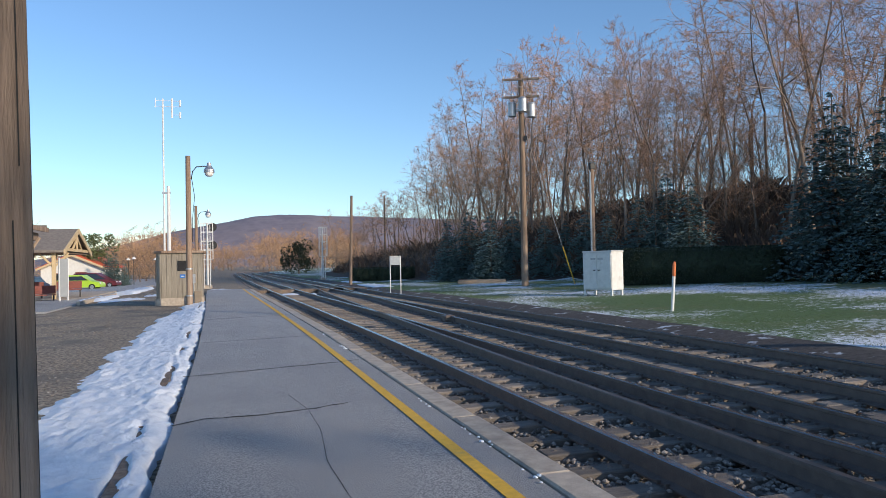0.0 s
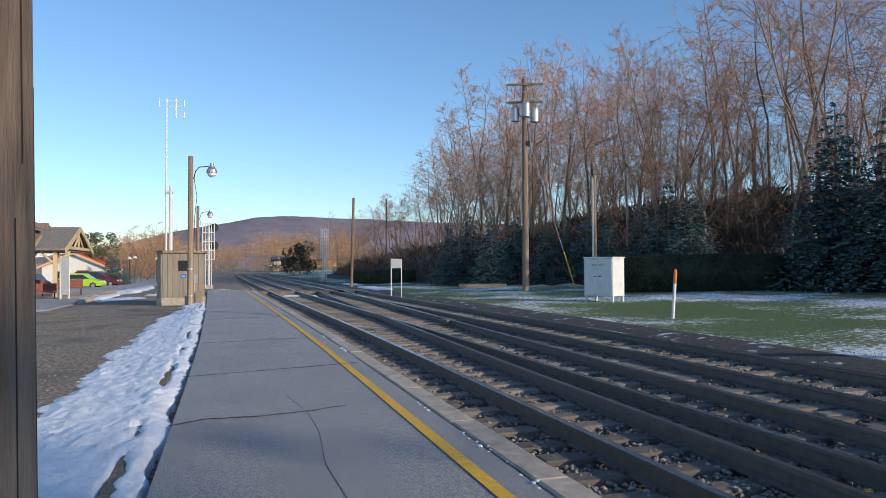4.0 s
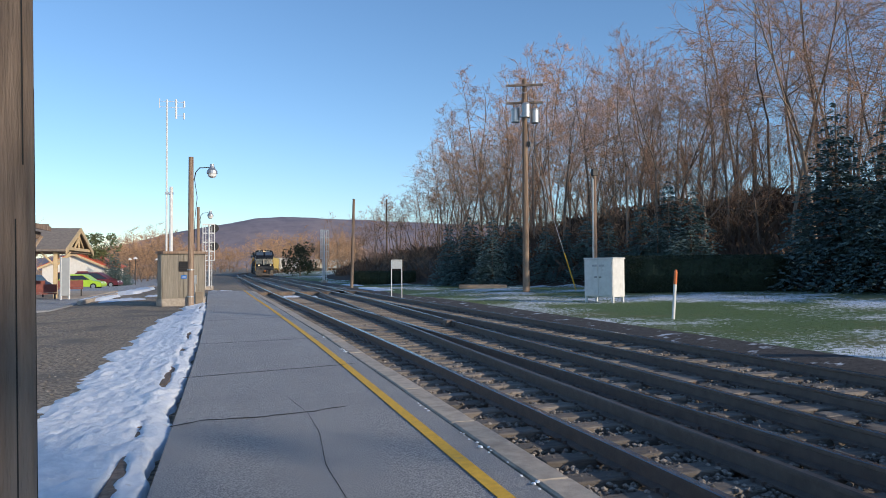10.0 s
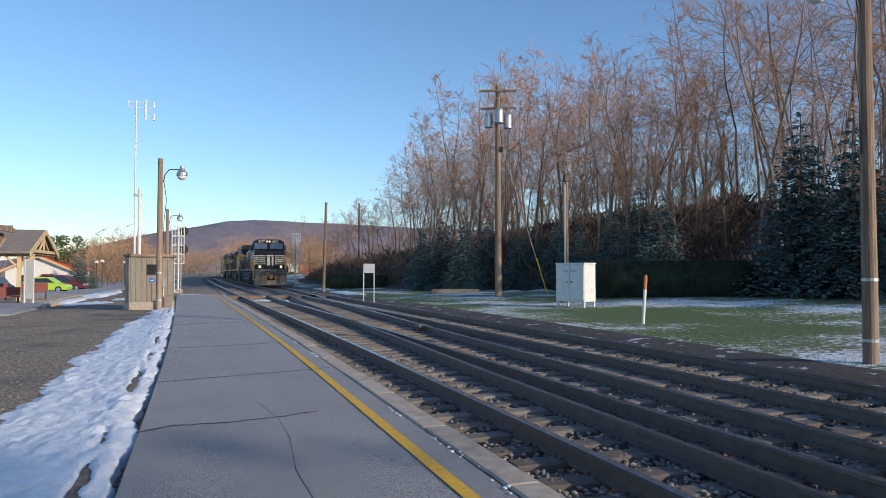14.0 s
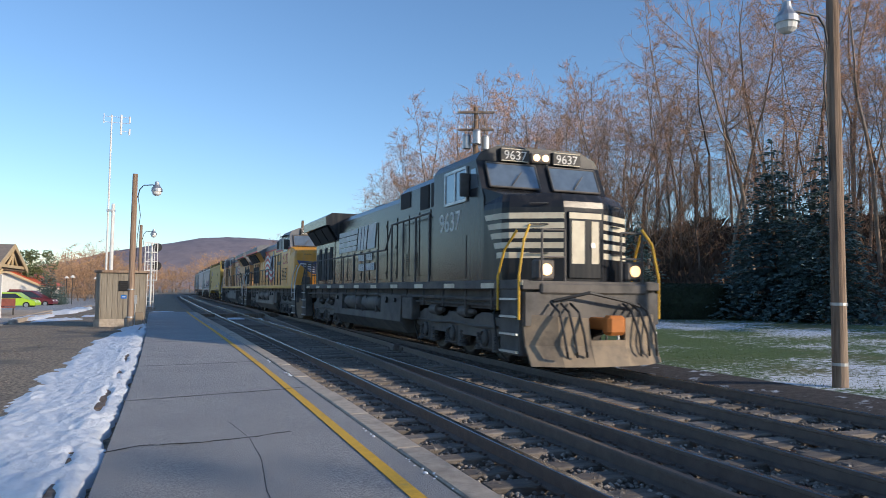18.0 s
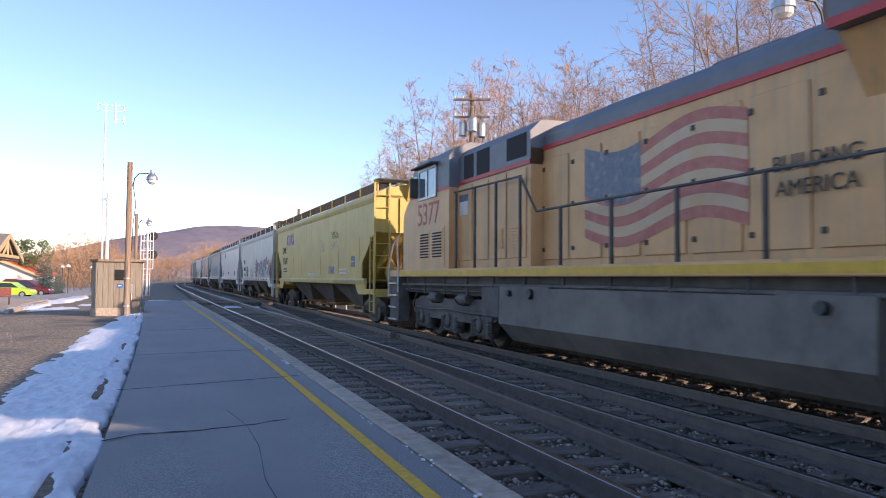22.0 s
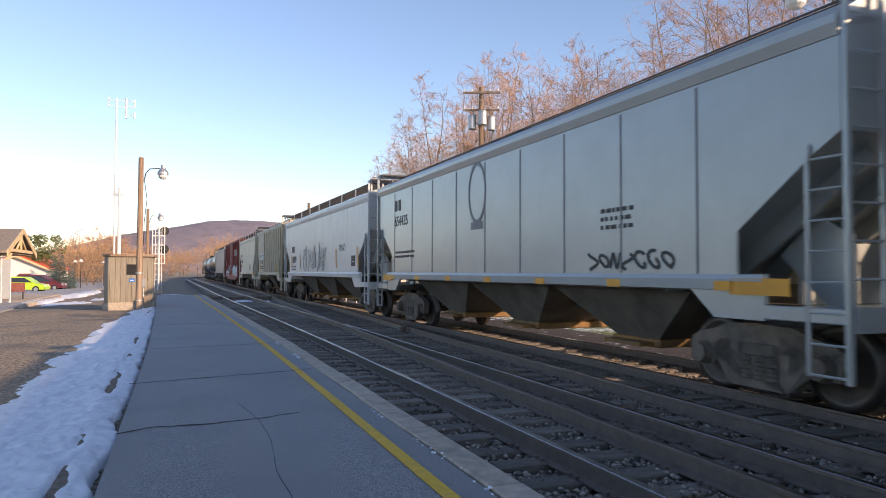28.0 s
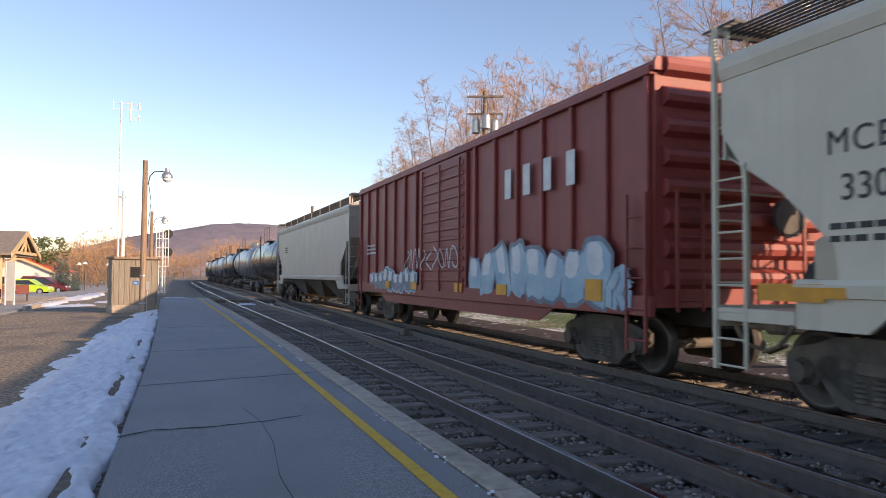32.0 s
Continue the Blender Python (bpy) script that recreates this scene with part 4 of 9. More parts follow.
# ---------------------------------------------------------------- station yard in the distance
M["cream_wall"] = material("cream_wall", (0.78, 0.75, 0.68), 0.8, alt=(0.7, 0.67, 0.6), scale=3)
M["red_roof"] = material("red_roof", (0.6, 0.12, 0.045), 0.6, alt=(0.5, 0.1, 0.04), scale=2)
M["shingle"] = material("shingle", (0.27, 0.23, 0.19), 0.9, alt=(0.19, 0.16, 0.135), scale=6, bump=0.5)
M["cream_trim"] = material("cream_trim", (0.66, 0.5, 0.28), 0.7, alt=(0.55, 0.42, 0.24), scale=3)
M["brick_red"] = material("brick_red", (0.25, 0.08, 0.06), 0.8, alt=(0.18, 0.06, 0.05), scale=8)
M["lime_paint"] = material("lime_paint", (0.45, 0.68, 0.04), 0.3, alt=(0.4, 0.6, 0.04), scale=2)
M["maroon_paint"] = material("maroon_paint", (0.14, 0.025, 0.035), 0.3)
M["blue_paint"] = material("blue_paint", (0.04, 0.06, 0.12), 0.3)
M["tyre"] = material("tyre", (0.025, 0.025, 0.025), 0.85)
M["car_glass"] = material("car_glass", (0.03, 0.035, 0.04), 0.05, spec=0.8)


def canopy():
    t = thing("station_canopy", "timber station canopy with a braced gable and brown shingle roof", "canopy", pose(0, 0, -0.36))
    x1, x0, yn, yr, yf, ze, zr = -8.65, -19.0, 44.6, 48.8, 53.2, 2.72, 4.12
    part("platform_slab", Geo().box(x0, x1 + 0.9, yn - 0.8, yf + 5, -0.5, 0.1), M["concrete"], t)
    for (ya, za), (yb, zb) in (((yn, ze), (yr, zr)), ((yf, ze), (yr, zr))):
        part("roof", Geo().loft([[(x, ya, za), (x, yb, zb), (x, yb, zb + 0.13), (x, ya, za + 0.13)] for x in (x0, x1)]), M["shingle"], t)
        part("bargeboard", Geo().loft([[(x, ya, za - 0.16), (x, yb, zb - 0.16), (x, yb, zb + 0.15), (x, ya, za + 0.15)] for x in (x1 + 0.002, x1 + 0.07)]), M["cream_trim"], t)
    part("collar_beam", Geo().box(x1 - 0.12, x1 - 0.01, yn + 1.0, yf - 1.0, ze + 0.1, ze + 0.28), M["cream_trim"], t)
    part("king_post", Geo().box(x1 - 0.1, x1 - 0.02, yr - 0.09, yr + 0.09, ze + 0.28, zr - 0.05), M["cream_trim"], t)
    for s in (-1, 1):
        part("gable_brace", Geo().tube((x1 - 0.06, yr + s * 1.5, ze + 0.2), (x1 - 0.06, yr, ze + 0.95), 0.07, n=6), M["cream_trim"], t)
    part("ceiling_board", Geo().box(x0, x1 - 0.15, yn + 0.3, yf - 0.3, ze - 0.02, ze + 0.06), M["old_pole"], t)
    for px, py in ((-9.25, 45.1), (-12.6, 45.1), (-12.6, 52.4), (-16, 45.1)):
        p = part("post", Geo().box(px - 0.1, px + 0.1, py - 0.1, py + 0.1, 0.1, ze - 0.02, bev=0.012), M["cream_trim"], t)
        for dx, dy in ((-0.75, 0), (0.75, 0), (0, 0.75)):
            part("brace", Geo().tube((px, py, ze - 0.85), (px + dx, py + dy, ze - 0.04), 0.06, n=6), M["cream_trim"], p)
    # lower roof of the station front with brackets
    r = thing("station_roof", "dark station roof with a brown timber fascia on brackets", "roof", pose(0, 0, -0.3))
    part("roof", Geo().loft([[(x, 34.4, 3.42), (x, 38.6, 3.7), (x, 38.6, 3.85), (x, 34.4, 3.62)] for x in (-19, -8.2)]), M["shingle"], r)
    part("fascia", Geo().box(-19, -8.16, 34.3, 34.4, 3.4, 3.66), M["old_pole"], r)
    part("fascia", Geo().box(-8.2, -8.12, 34.4, 38.6, 3.5, 3.72), M["old_pole"], r)
    part("beam", Geo().box(-19, -8.5, 34.9, 35.15, 3.1, 3.42), M["old_pole"], r)
    part("beam", Geo().box(-8.75, -8.5, 35.15, 38.3, 3.1, 3.45), M["old_pole"], r)
    for py in (37.0,):
        p = part("post", Geo().box(-8.78, -8.54, py - 0.12, py + 0.12, -0.3, 3.1, bev=0.012), M["old_pole"], r)
        for dx, dy in ((0.5, 0), (-0.8, 0), (0, 0.8)):
            part("brace", Geo().tube((-8.66, py, 2.35), (-8.66 + dx, py + dy, 3.2), 0.07, n=6), M["old_pole"], p)
    b = thing("information_board", "tall grey information board on the station platform", "board", pose(-8.2, 42.2, -0.36, 0, 0, 50))
    part("panel", Geo().box(-0.24, 0.24, -0.05, 0.05, 0.3, 2.32, bev=0.01), M["board_grey"], b)
    for s in (-1, 1):
        part("leg", Geo().box(s * 0.25 - 0.035, s * 0.25 + 0.035, -0.035, 0.035, 0, 2.36), M["white_paint"], b)
    for k, (bx, by) in enumerate(((-9.6, 43.2), (-9.0, 47.2), (-10.9, 46.5))):
        be = thing("bench", "dark red station bench under the canopy", "bench", pose(bx, by, gz(bx, by) if by < 43.8 else -0.26, 0, 0, 10), "benches of the station")
        part("seat", Geo().box(-0.8, 0.8, -0.25, 0.25, 0.42, 0.48), M["brick_red"], be)
        part("backrest", Geo().box(-0.8, 0.8, 0.22, 0.28, 0.5, 0.95), M["brick_red"], be)
        for s in (-0.7, 0.7):
            part("leg", Geo().box(s - 0.04, s + 0.04, -0.22, 0.25, 0, 0.42), M["dark_metal"], be)


canopy()


def house(name, label, x, y, z, turn, w, d, eave, ridge, wall, roof, over=0.5, openings=()):
    """Gabled building; the gable faces -y."""
    t = thing(name, label, "building", pose(x, y, z, 0, 0, turn))
    g = Geo().loft([[(-w / 2, yy, -1), (w / 2, yy, -1), (w / 2, yy, eave), (0, yy, ridge), (-w / 2, yy, eave)] for yy in (0, d)])
    part("wall", g, wall, t)
    k = (ridge - eave) / (w / 2)
    for s in (-1, 1):
        x1 = s * (w / 2 + over)
        z1 = eave - over * k
        g = Geo().loft([[(0, yy, ridge + 0.05), (x1, yy, z1 + 0.05), (x1, yy, z1 + 0.2), (0, yy, ridge + 0.22)] for yy in (-over, d + over)])
        part("roof", g, roof, t)
        part("bargeboard", Geo().loft([[(0, yy, ridge - 0.18), (x1, yy, z1 - 0.14), (x1, yy, z1 + 0.12), (0, yy, ridge + 0.12)] for yy in (-over - 0.06, -over + 0.02)]), M["cream_trim"], t)
    for kind, ox, oz, ow, oh in openings:
        o = part(kind, Geo().box(ox - ow / 2, ox + ow / 2, -0.06, 0.02, oz, oz + oh), M["car_glass"] if kind == "window" else M["brick_red"], t)
        g = Geo()
        for a in ((ox - ow / 2 - 0.1, ox - ow / 2, oz - 0.1, oz + oh + 0.1), (ox + ow / 2, ox + ow / 2 + 0.1, oz - 0.1, oz + oh + 0.1), (ox - ow / 2, ox + ow / 2, oz + oh, oz + oh + 0.1), (ox - ow / 2, ox + ow / 2, oz - 0.1, oz)):
            g.box(a[0], a[1], -0.1, 0.0, a[2], a[3])
        part("frame", g, M["brick_red"], o)
    return t


house("white_house", "cream house with a bright red roof", -18.4, 100.0, -0.75, -6, 7.4, 9, 2.35, 4.0, M["cream_wall"], M["red_roof"], 0.45, (("door", 1.0, 0, 1.1, 1.7), ("window", -1.3, 0.7, 1.4, 0.9)))


def small_car(label, x, y, turn, paint_m, l=4.0, h=1.5, kind="hatchback"):
    z = gz(x, y)
    t = thing("car", label, "car", pose(x, y, z, 0, 0, turn), "parked cars")
    w = 0.86
    lower = [(-l / 2, 0.35), (-l / 2 + 0.05, 0.75), (-l / 2 + 0.2, 0.95), (l / 2 - 1.0, 0.92), (l / 2 - 0.15, 0.75), (l / 2, 0.5), (l / 2 - 0.05, 0.28), (-l / 2 + 0.1, 0.25)]
    part("body", Geo().loft([[(x_, yy, z_) for x_, z_ in lower] for yy in (-w, -w * 1.02, w * 1.02, w)]), paint_m, t)
    cabin = [(-l / 2 + 0.15, 0.93), (-l / 2 + 0.55, h - 0.06), (-l / 2 + 1.1, h), (0.35, h - 0.03), (l / 2 - 0.95, 0.92)]
    part("roof", Geo().loft([[(x_, yy * (1 if z_ < 1.0 else 0.86), z_) for x_, z_ in cabin] for yy in (-w, w)]), paint_m, t)
    for sy in (-1, 1):
        gl = [(-l / 2 + 0.4, 0.98), (-l / 2 + 0.68, h - 0.14), (0.28, h - 0.12), (l / 2 - 1.15, 0.97)]
        part("side_window", Geo().loft([[(x_, sy * (w * (1.0 if z_ < 1.0 else 0.88) + o), z_) for x_, z_ in gl] for o in (-0.02, 0.012)]), M["car_glass"], t)
        for wx in (-l / 2 + 0.75, l / 2 - 0.8):
            wh = part("wheel", Geo().tube((wx, sy * 0.66, 0.31), (wx, sy * 0.88, 0.31), 0.31, n=18), M["tyre"], t)
            part("rim", Geo().tube((wx, sy * 0.86, 0.31), (wx, sy * 0.89, 0.31), 0.19, n=12), M["galvanised"], wh)
        part("headlight", Geo().box(l / 2 - 0.22, l / 2 - 0.06, sy * 0.55 - 0.16, sy * 0.55 + 0.16, 0.6, 0.74, bev=0.02), M["white_paint"], t)
        part("tail_light", Geo().box(-l / 2 + 0.01, -l / 2 + 0.1, sy * 0.7 - 0.1, sy * 0.7 + 0.1, 0.7, 0.92), M["red_stripe"], t)


small_car("lime green hatchback parked in the station yard", -13.8, 79.0, -8, M["lime_paint"], 4.2, 1.52)
small_car("maroon pickup-sized car parked behind the green car", -14.2, 90.0, -10, M["maroon_paint"], 5.2, 1.75)
small_car("dark blue car parked by the station", -15.6, 67.0, 82, M["blue_paint"], 4.4, 1.5)


def yard():
    g = Geo()
    rings = []
    for y in axis(30, 150, lambda v: 6):
        a, b = -30, -6.4 - 0.02 * (y - 30)
        rings.append([(a, y, gz(a, y) - 0.3), (b, y, gz(b, y) - 0.3), (b, y, gz(b, y) + 0.06), (a, y, gz(a, y) + 0.06)])
    structure("yard", g.loft(rings), M["asphalt"], "grey paved station yard", "pavement")
    me = Geo().box(-0.09, 0.09, 0, 2.95, -0.2, 0.17, bev=0.02).mesh("kerb_stone", M["concrete"])
    k = thing("kerb", "pale concrete kerb of the station yard", "kerb", kind="structure")
    y = 36.0
    while y < 80:
        x = -6.3 - 0.02 * (y - 30)
        part("kerb_stone", me, None, k, m=pose(x, y, gz(x, y), 0, 0, 1.1))
        y += 3.0
    # lamps of the yard
    for x, y in ((-12.5, 105), (-9.5, 110), (-7.5, 112), (-10.8, 96)):
        t = thing("yard_lamp", "thin yard lamp with a small white shade", "lamp post", pose(x, y, gz(x, y)), "yard lamps")
        part("pole", Geo().tube((0, 0, 0), (0, 0, 3.4), 0.04, n=8), M["dark_metal"], t)
        part("shade", Geo().loft([[(q * math.cos(a), q * math.sin(a), dz) for a in [2 * math.pi * i / 10 for i in range(10)]] for q, dz in ((0.3, 3.3), (0.15, 3.5), (0.03, 3.6))]), M["white_paint"], t)


yard()
# ---------------------------------------------------------------- trees
def bare_tree(seed, h, r, spread, leaders=2, bole=0.35, limbs=9, subs=5, spikes=13, twig_mat="twig", thin=0.0075, name="bare_tree", forks=7):
    """A leafless tree: bole, leaders, limbs that open to a domed crown, branches and fine twigs. Returns a thing at the origin."""
    rnd = random.Random(seed)
    t = thing(name, "leafless deciduous tree with a tangle of bare branches", "tree")
    trunk, crown = Geo(), Geo()

    def branch(g, a, way, length, r0, r1, seg, sides, lift, wander):
        pts, rs, q, w = [], [], a.copy(), way.normalized()
        for i in range(seg + 1):
            pts.append(q.copy())
            rs.append(r0 + (r1 - r0) * i / seg)
            w = (w + Vector((rnd.gauss(0, wander), rnd.gauss(0, wander), rnd.gauss(0, wander * 0.6) + lift))).normalized()
            q = q + w * (length / seg)
        g.pipe(pts, rs, sides)
        return pts

    def along(pts, u):
        n = len(pts) - 1
        k = min(n - 1, int(u * n))
        return pts[k].lerp(pts[k + 1], u * n - k), (pts[k + 1] - pts[k]).normalized()

    def side(w, angle):
        v = Vector((rnd.gauss(0, 1), rnd.gauss(0, 1), rnd.gauss(0, 0.55)))
        v = (v - w * v.dot(w)).normalized()
        return (w * math.cos(angle) + v * math.sin(angle)).normalized()

    def spike(b, e, way, k):
        u = way.cross(Vector((0.3, 0.5, 0.8))).normalized() * k
        v = way.cross(u).normalized() * k
        crown.add([b + u, b - u * 0.5 + v * 0.87, b - u * 0.5 - v * 0.87, e], [(0, 1, 3), (1, 2, 3), (2, 0, 3)])

    def sprays(pts, length, n):
        """Fine twigs that fork once."""
        for j in range(n):
            a, w = along(pts, 0.12 + 0.88 * (j + rnd.random()) / n)
            w1 = side(w, rnd.uniform(0.35, 1.05))
            e = a + w1 * (length * rnd.uniform(0.3, 0.7))
            spike(a, e, w1, thin * 1.15)
            for _ in range(forks):
                b = a.lerp(e, rnd.uniform(0.25, 0.95))
                w2 = side(w1, rnd.uniform(0.4, 1.0))
                u = w2.cross(Vector((rnd.gauss(0, 1), rnd.gauss(0, 1), rnd.gauss(0, 1)))).normalized() * thin
                crown.add([b + u, b - u, b + w2 * (length * rnd.uniform(0.2, 0.5))], [(0, 1, 2)])

    def limb(a, w, u, reach, rad):
        l2 = reach * rnd.uniform(0.7, 1.15)
        L2 = branch(trunk, a, side(w, rnd.uniform(0.6, 1.3)), l2, rad, 0.012, 5, 4, 0.04, 0.13)
        for j in range(subs):
            b, w1 = along(L2, 0.2 + 0.8 * (j + rnd.random()) / subs)
            l3 = l2 * rnd.uniform(0.32, 0.55)
            L3 = branch(trunk, b, side(w1, rnd.uniform(0.45, 0.95)), l3, max(0.013, rad * 0.42), 0.01, 3, 3, 0.02, 0.14)
            sprays(L3, l3 * 0.75 + 0.25, max(2, spikes // 3 + 1))
        sprays(L2[2:], l2 * 0.4, 4)

    lean = Vector((rnd.uniform(-0.07, 0.07), rnd.uniform(-0.07, 0.07), 1))
    P = branch(trunk, Vector((0, 0, -0.4)), lean, h * bole + 0.4, r * 1.1, r * 0.75, 6, 7, 0.02, 0.045)
    w = (P[-1] - P[-2]).normalized()
    for i in range(leaders):
        ln = h * (1 - bole) * (1.0 if i == 0 else rnd.uniform(0.75, 0.95))
        L1 = branch(trunk, P[-1], side(w, 0.1 if leaders == 1 else spread * rnd.uniform(0.35, 0.7)), ln, r * (0.7 if leaders == 1 else 0.5), 0.012, 9, 5, 0.025, 0.085)
        for j in range(limbs):
            u = 0.06 + 0.92 * (j + rnd.random()) / limbs
            a, w1 = along(L1, u)
            reach = h * spread * 0.46 * (0.32 + (1 - u) ** 0.8)
            limb(a, w1, u, reach, max(0.014, r * 0.34 * (1 - 0.75 * u)))
    for j in range(2):
        a, w1 = along(P, rnd.uniform(0.55, 0.95))
        limb(a, w1, 0, h * spread * 0.28, r * 0.18)
    part("trunk", trunk, M["bark"], t, smooth=True)
    part("crown", crown, M[twig_mat], t)
    return t


def spruce(seed, h, w, mat, boughs=420, name="spruce", low=0.05, droop=0.42):
    """A conifer: trunk and tiers of drooping boughs set with narrow needle sprays."""
    rnd = random.Random(seed)
    t = thing(name, "blue-green spruce with dense drooping boughs", "tree")
    part("trunk", Geo().tube((0, 0, -0.4), (0, 0, h * 0.96), h * 0.018, 0.02, n=8), M["bark"], t)
    g = Geo()
    tiers = 14
    for i in range(boughs):
        f = 1 - math.sqrt(rnd.random())
        f = 0.65 * f + 0.35 * (round(f * tiers) + rnd.uniform(-0.2, 0.2)) / tiers
        f = max(0.0, min(1.0, f))
        z = h * (low + (0.98 - low) * f)
        l = (w * (1 - f) ** 0.85 + 0.1) * (1.0 - 0.45 * rnd.random() ** 2) * (1 + 0.1 * math.sin(i * 2.4))
        a = rnd.uniform(0, 6.283)
        c, s = math.cos(a), math.sin(a)
        m = max(3, int(l / 0.3))
        for j in range(m):
            u = (j + 0.9) / m
            cx, cy, cz = c * l * u, s * l * u, z + 0.12 * l * u - droop * l * u * u + rnd.uniform(-0.04, 0.04)
            for sd in (-1, 1, 0):
                k = sd * rnd.uniform(0.5, 1.0)
                sz = (0.2 + 0.16 * (1 - u) * min(1.0, l)) * rnd.uniform(0.7, 1.3)
                wx, wy = c * 0.8 - s * k, s * 0.8 + c * k
                ll = math.hypot(wx, wy)
                wx, wy = wx / ll * sz, wy / ll * sz
                dz = rnd.uniform(-0.12, 0.03)
                tw = rnd.uniform(-0.05, 0.05)
                g.add([(cx, cy, cz), (cx + wx * 0.5 - wy * 0.2, cy + wy * 0.5 + wx * 0.2, cz + dz * 0.4 + tw), (cx + wx, cy + wy, cz + dz), (cx + wx * 0.5 + wy * 0.2, cy + wy * 0.5 - wx * 0.2, cz + dz * 0.4 - tw)], [(0, 1, 2, 3)])
    part("needle_crown", g, M[mat], t)
    return t


def round_bush(seed, h, w, mat, n=2600, name="evergreen_bush"):
    """A broad evergreen of uneven clumps of blades on a short trunk."""
    rnd = random.Random(seed)
    t = thing(name, "dark round evergreen beside the bend", "tree")
    part("trunk", Geo().tube((0, 0, -0.4), (0, 0, h * 0.6), 0.16, 0.05, n=8), M["bark"], t)
    pts = []
    for _ in range(26):
        a, u = rnd.uniform(0, 6.283), rnd.random() ** 0.6
        zc = h * rnd.uniform(0.18, 0.86)
        ring = w * math.sqrt(max(0.0, 1 - ((zc / h - 0.4) / 0.62) ** 2)) * u * 0.85
        rr = w * rnd.uniform(0.22, 0.36)
        for _ in range(n // 26):
            d = Vector((rnd.gauss(0, 1), rnd.gauss(0, 1), rnd.gauss(0, 0.8))).normalized() * rr * rnd.uniform(0.75, 1.05)
            pts.append((ring * math.cos(a) + d.x, ring * math.sin(a) + d.y, max(0.1, zc + d.z)))
    part("needle_crown", leaf_cloud(rnd, pts, 0.22, 0.8), M[mat], t)
    return t


def place(src, x, y, turn, s, z=None, sz=None):
    return copy_thing(src, Matrix.Translation((x, y, (gz(x, y) if z is None else z))) @ pose(0, 0, 0, 0, 0, turn) @ Matrix.Diagonal((s, s, sz or s, 1)))


def put(src, x, y, turn, s=1.0):
    src.matrix_basis = Matrix.Translation((x, y, gz(x, y))) @ pose(0, 0, 0, 0, 0, turn) @ Matrix.Diagonal((s, s, s, 1))


# how high the crowns stand, as slope seen from the platform, over the bearing in degrees
CROWN = spline([(-60, 0.09), (5, 0.045), (9, 0.07), (12, 0.088), (14, 0.105), (16, 0.135), (17.5, 0.18), (19, 0.225), (21.1, 0.26), (22.9, 0.295), (24.1, 0.315), (27, 0.305), (29.6, 0.308), (32.3, 0.32), (34.8, 0.33), (36.8, 0.345), (38.6, 0.375), (40.5, 0.42), (48, 0.54), (90, 0.6)])
KIND_H = []


def crown_scale(k, x, y, share):
    """Scale of a tree of kind k so that its crown reaches its share of the wood's outline."""
    depth = 0.2895 * x + 0.957 * y
    top = 1.375 + CROWN(math.degrees(math.atan2(x, y))) * depth
    return max(0.4, min(1.25, (top * share - gz(x, y) * share) / KIND_H[k]))


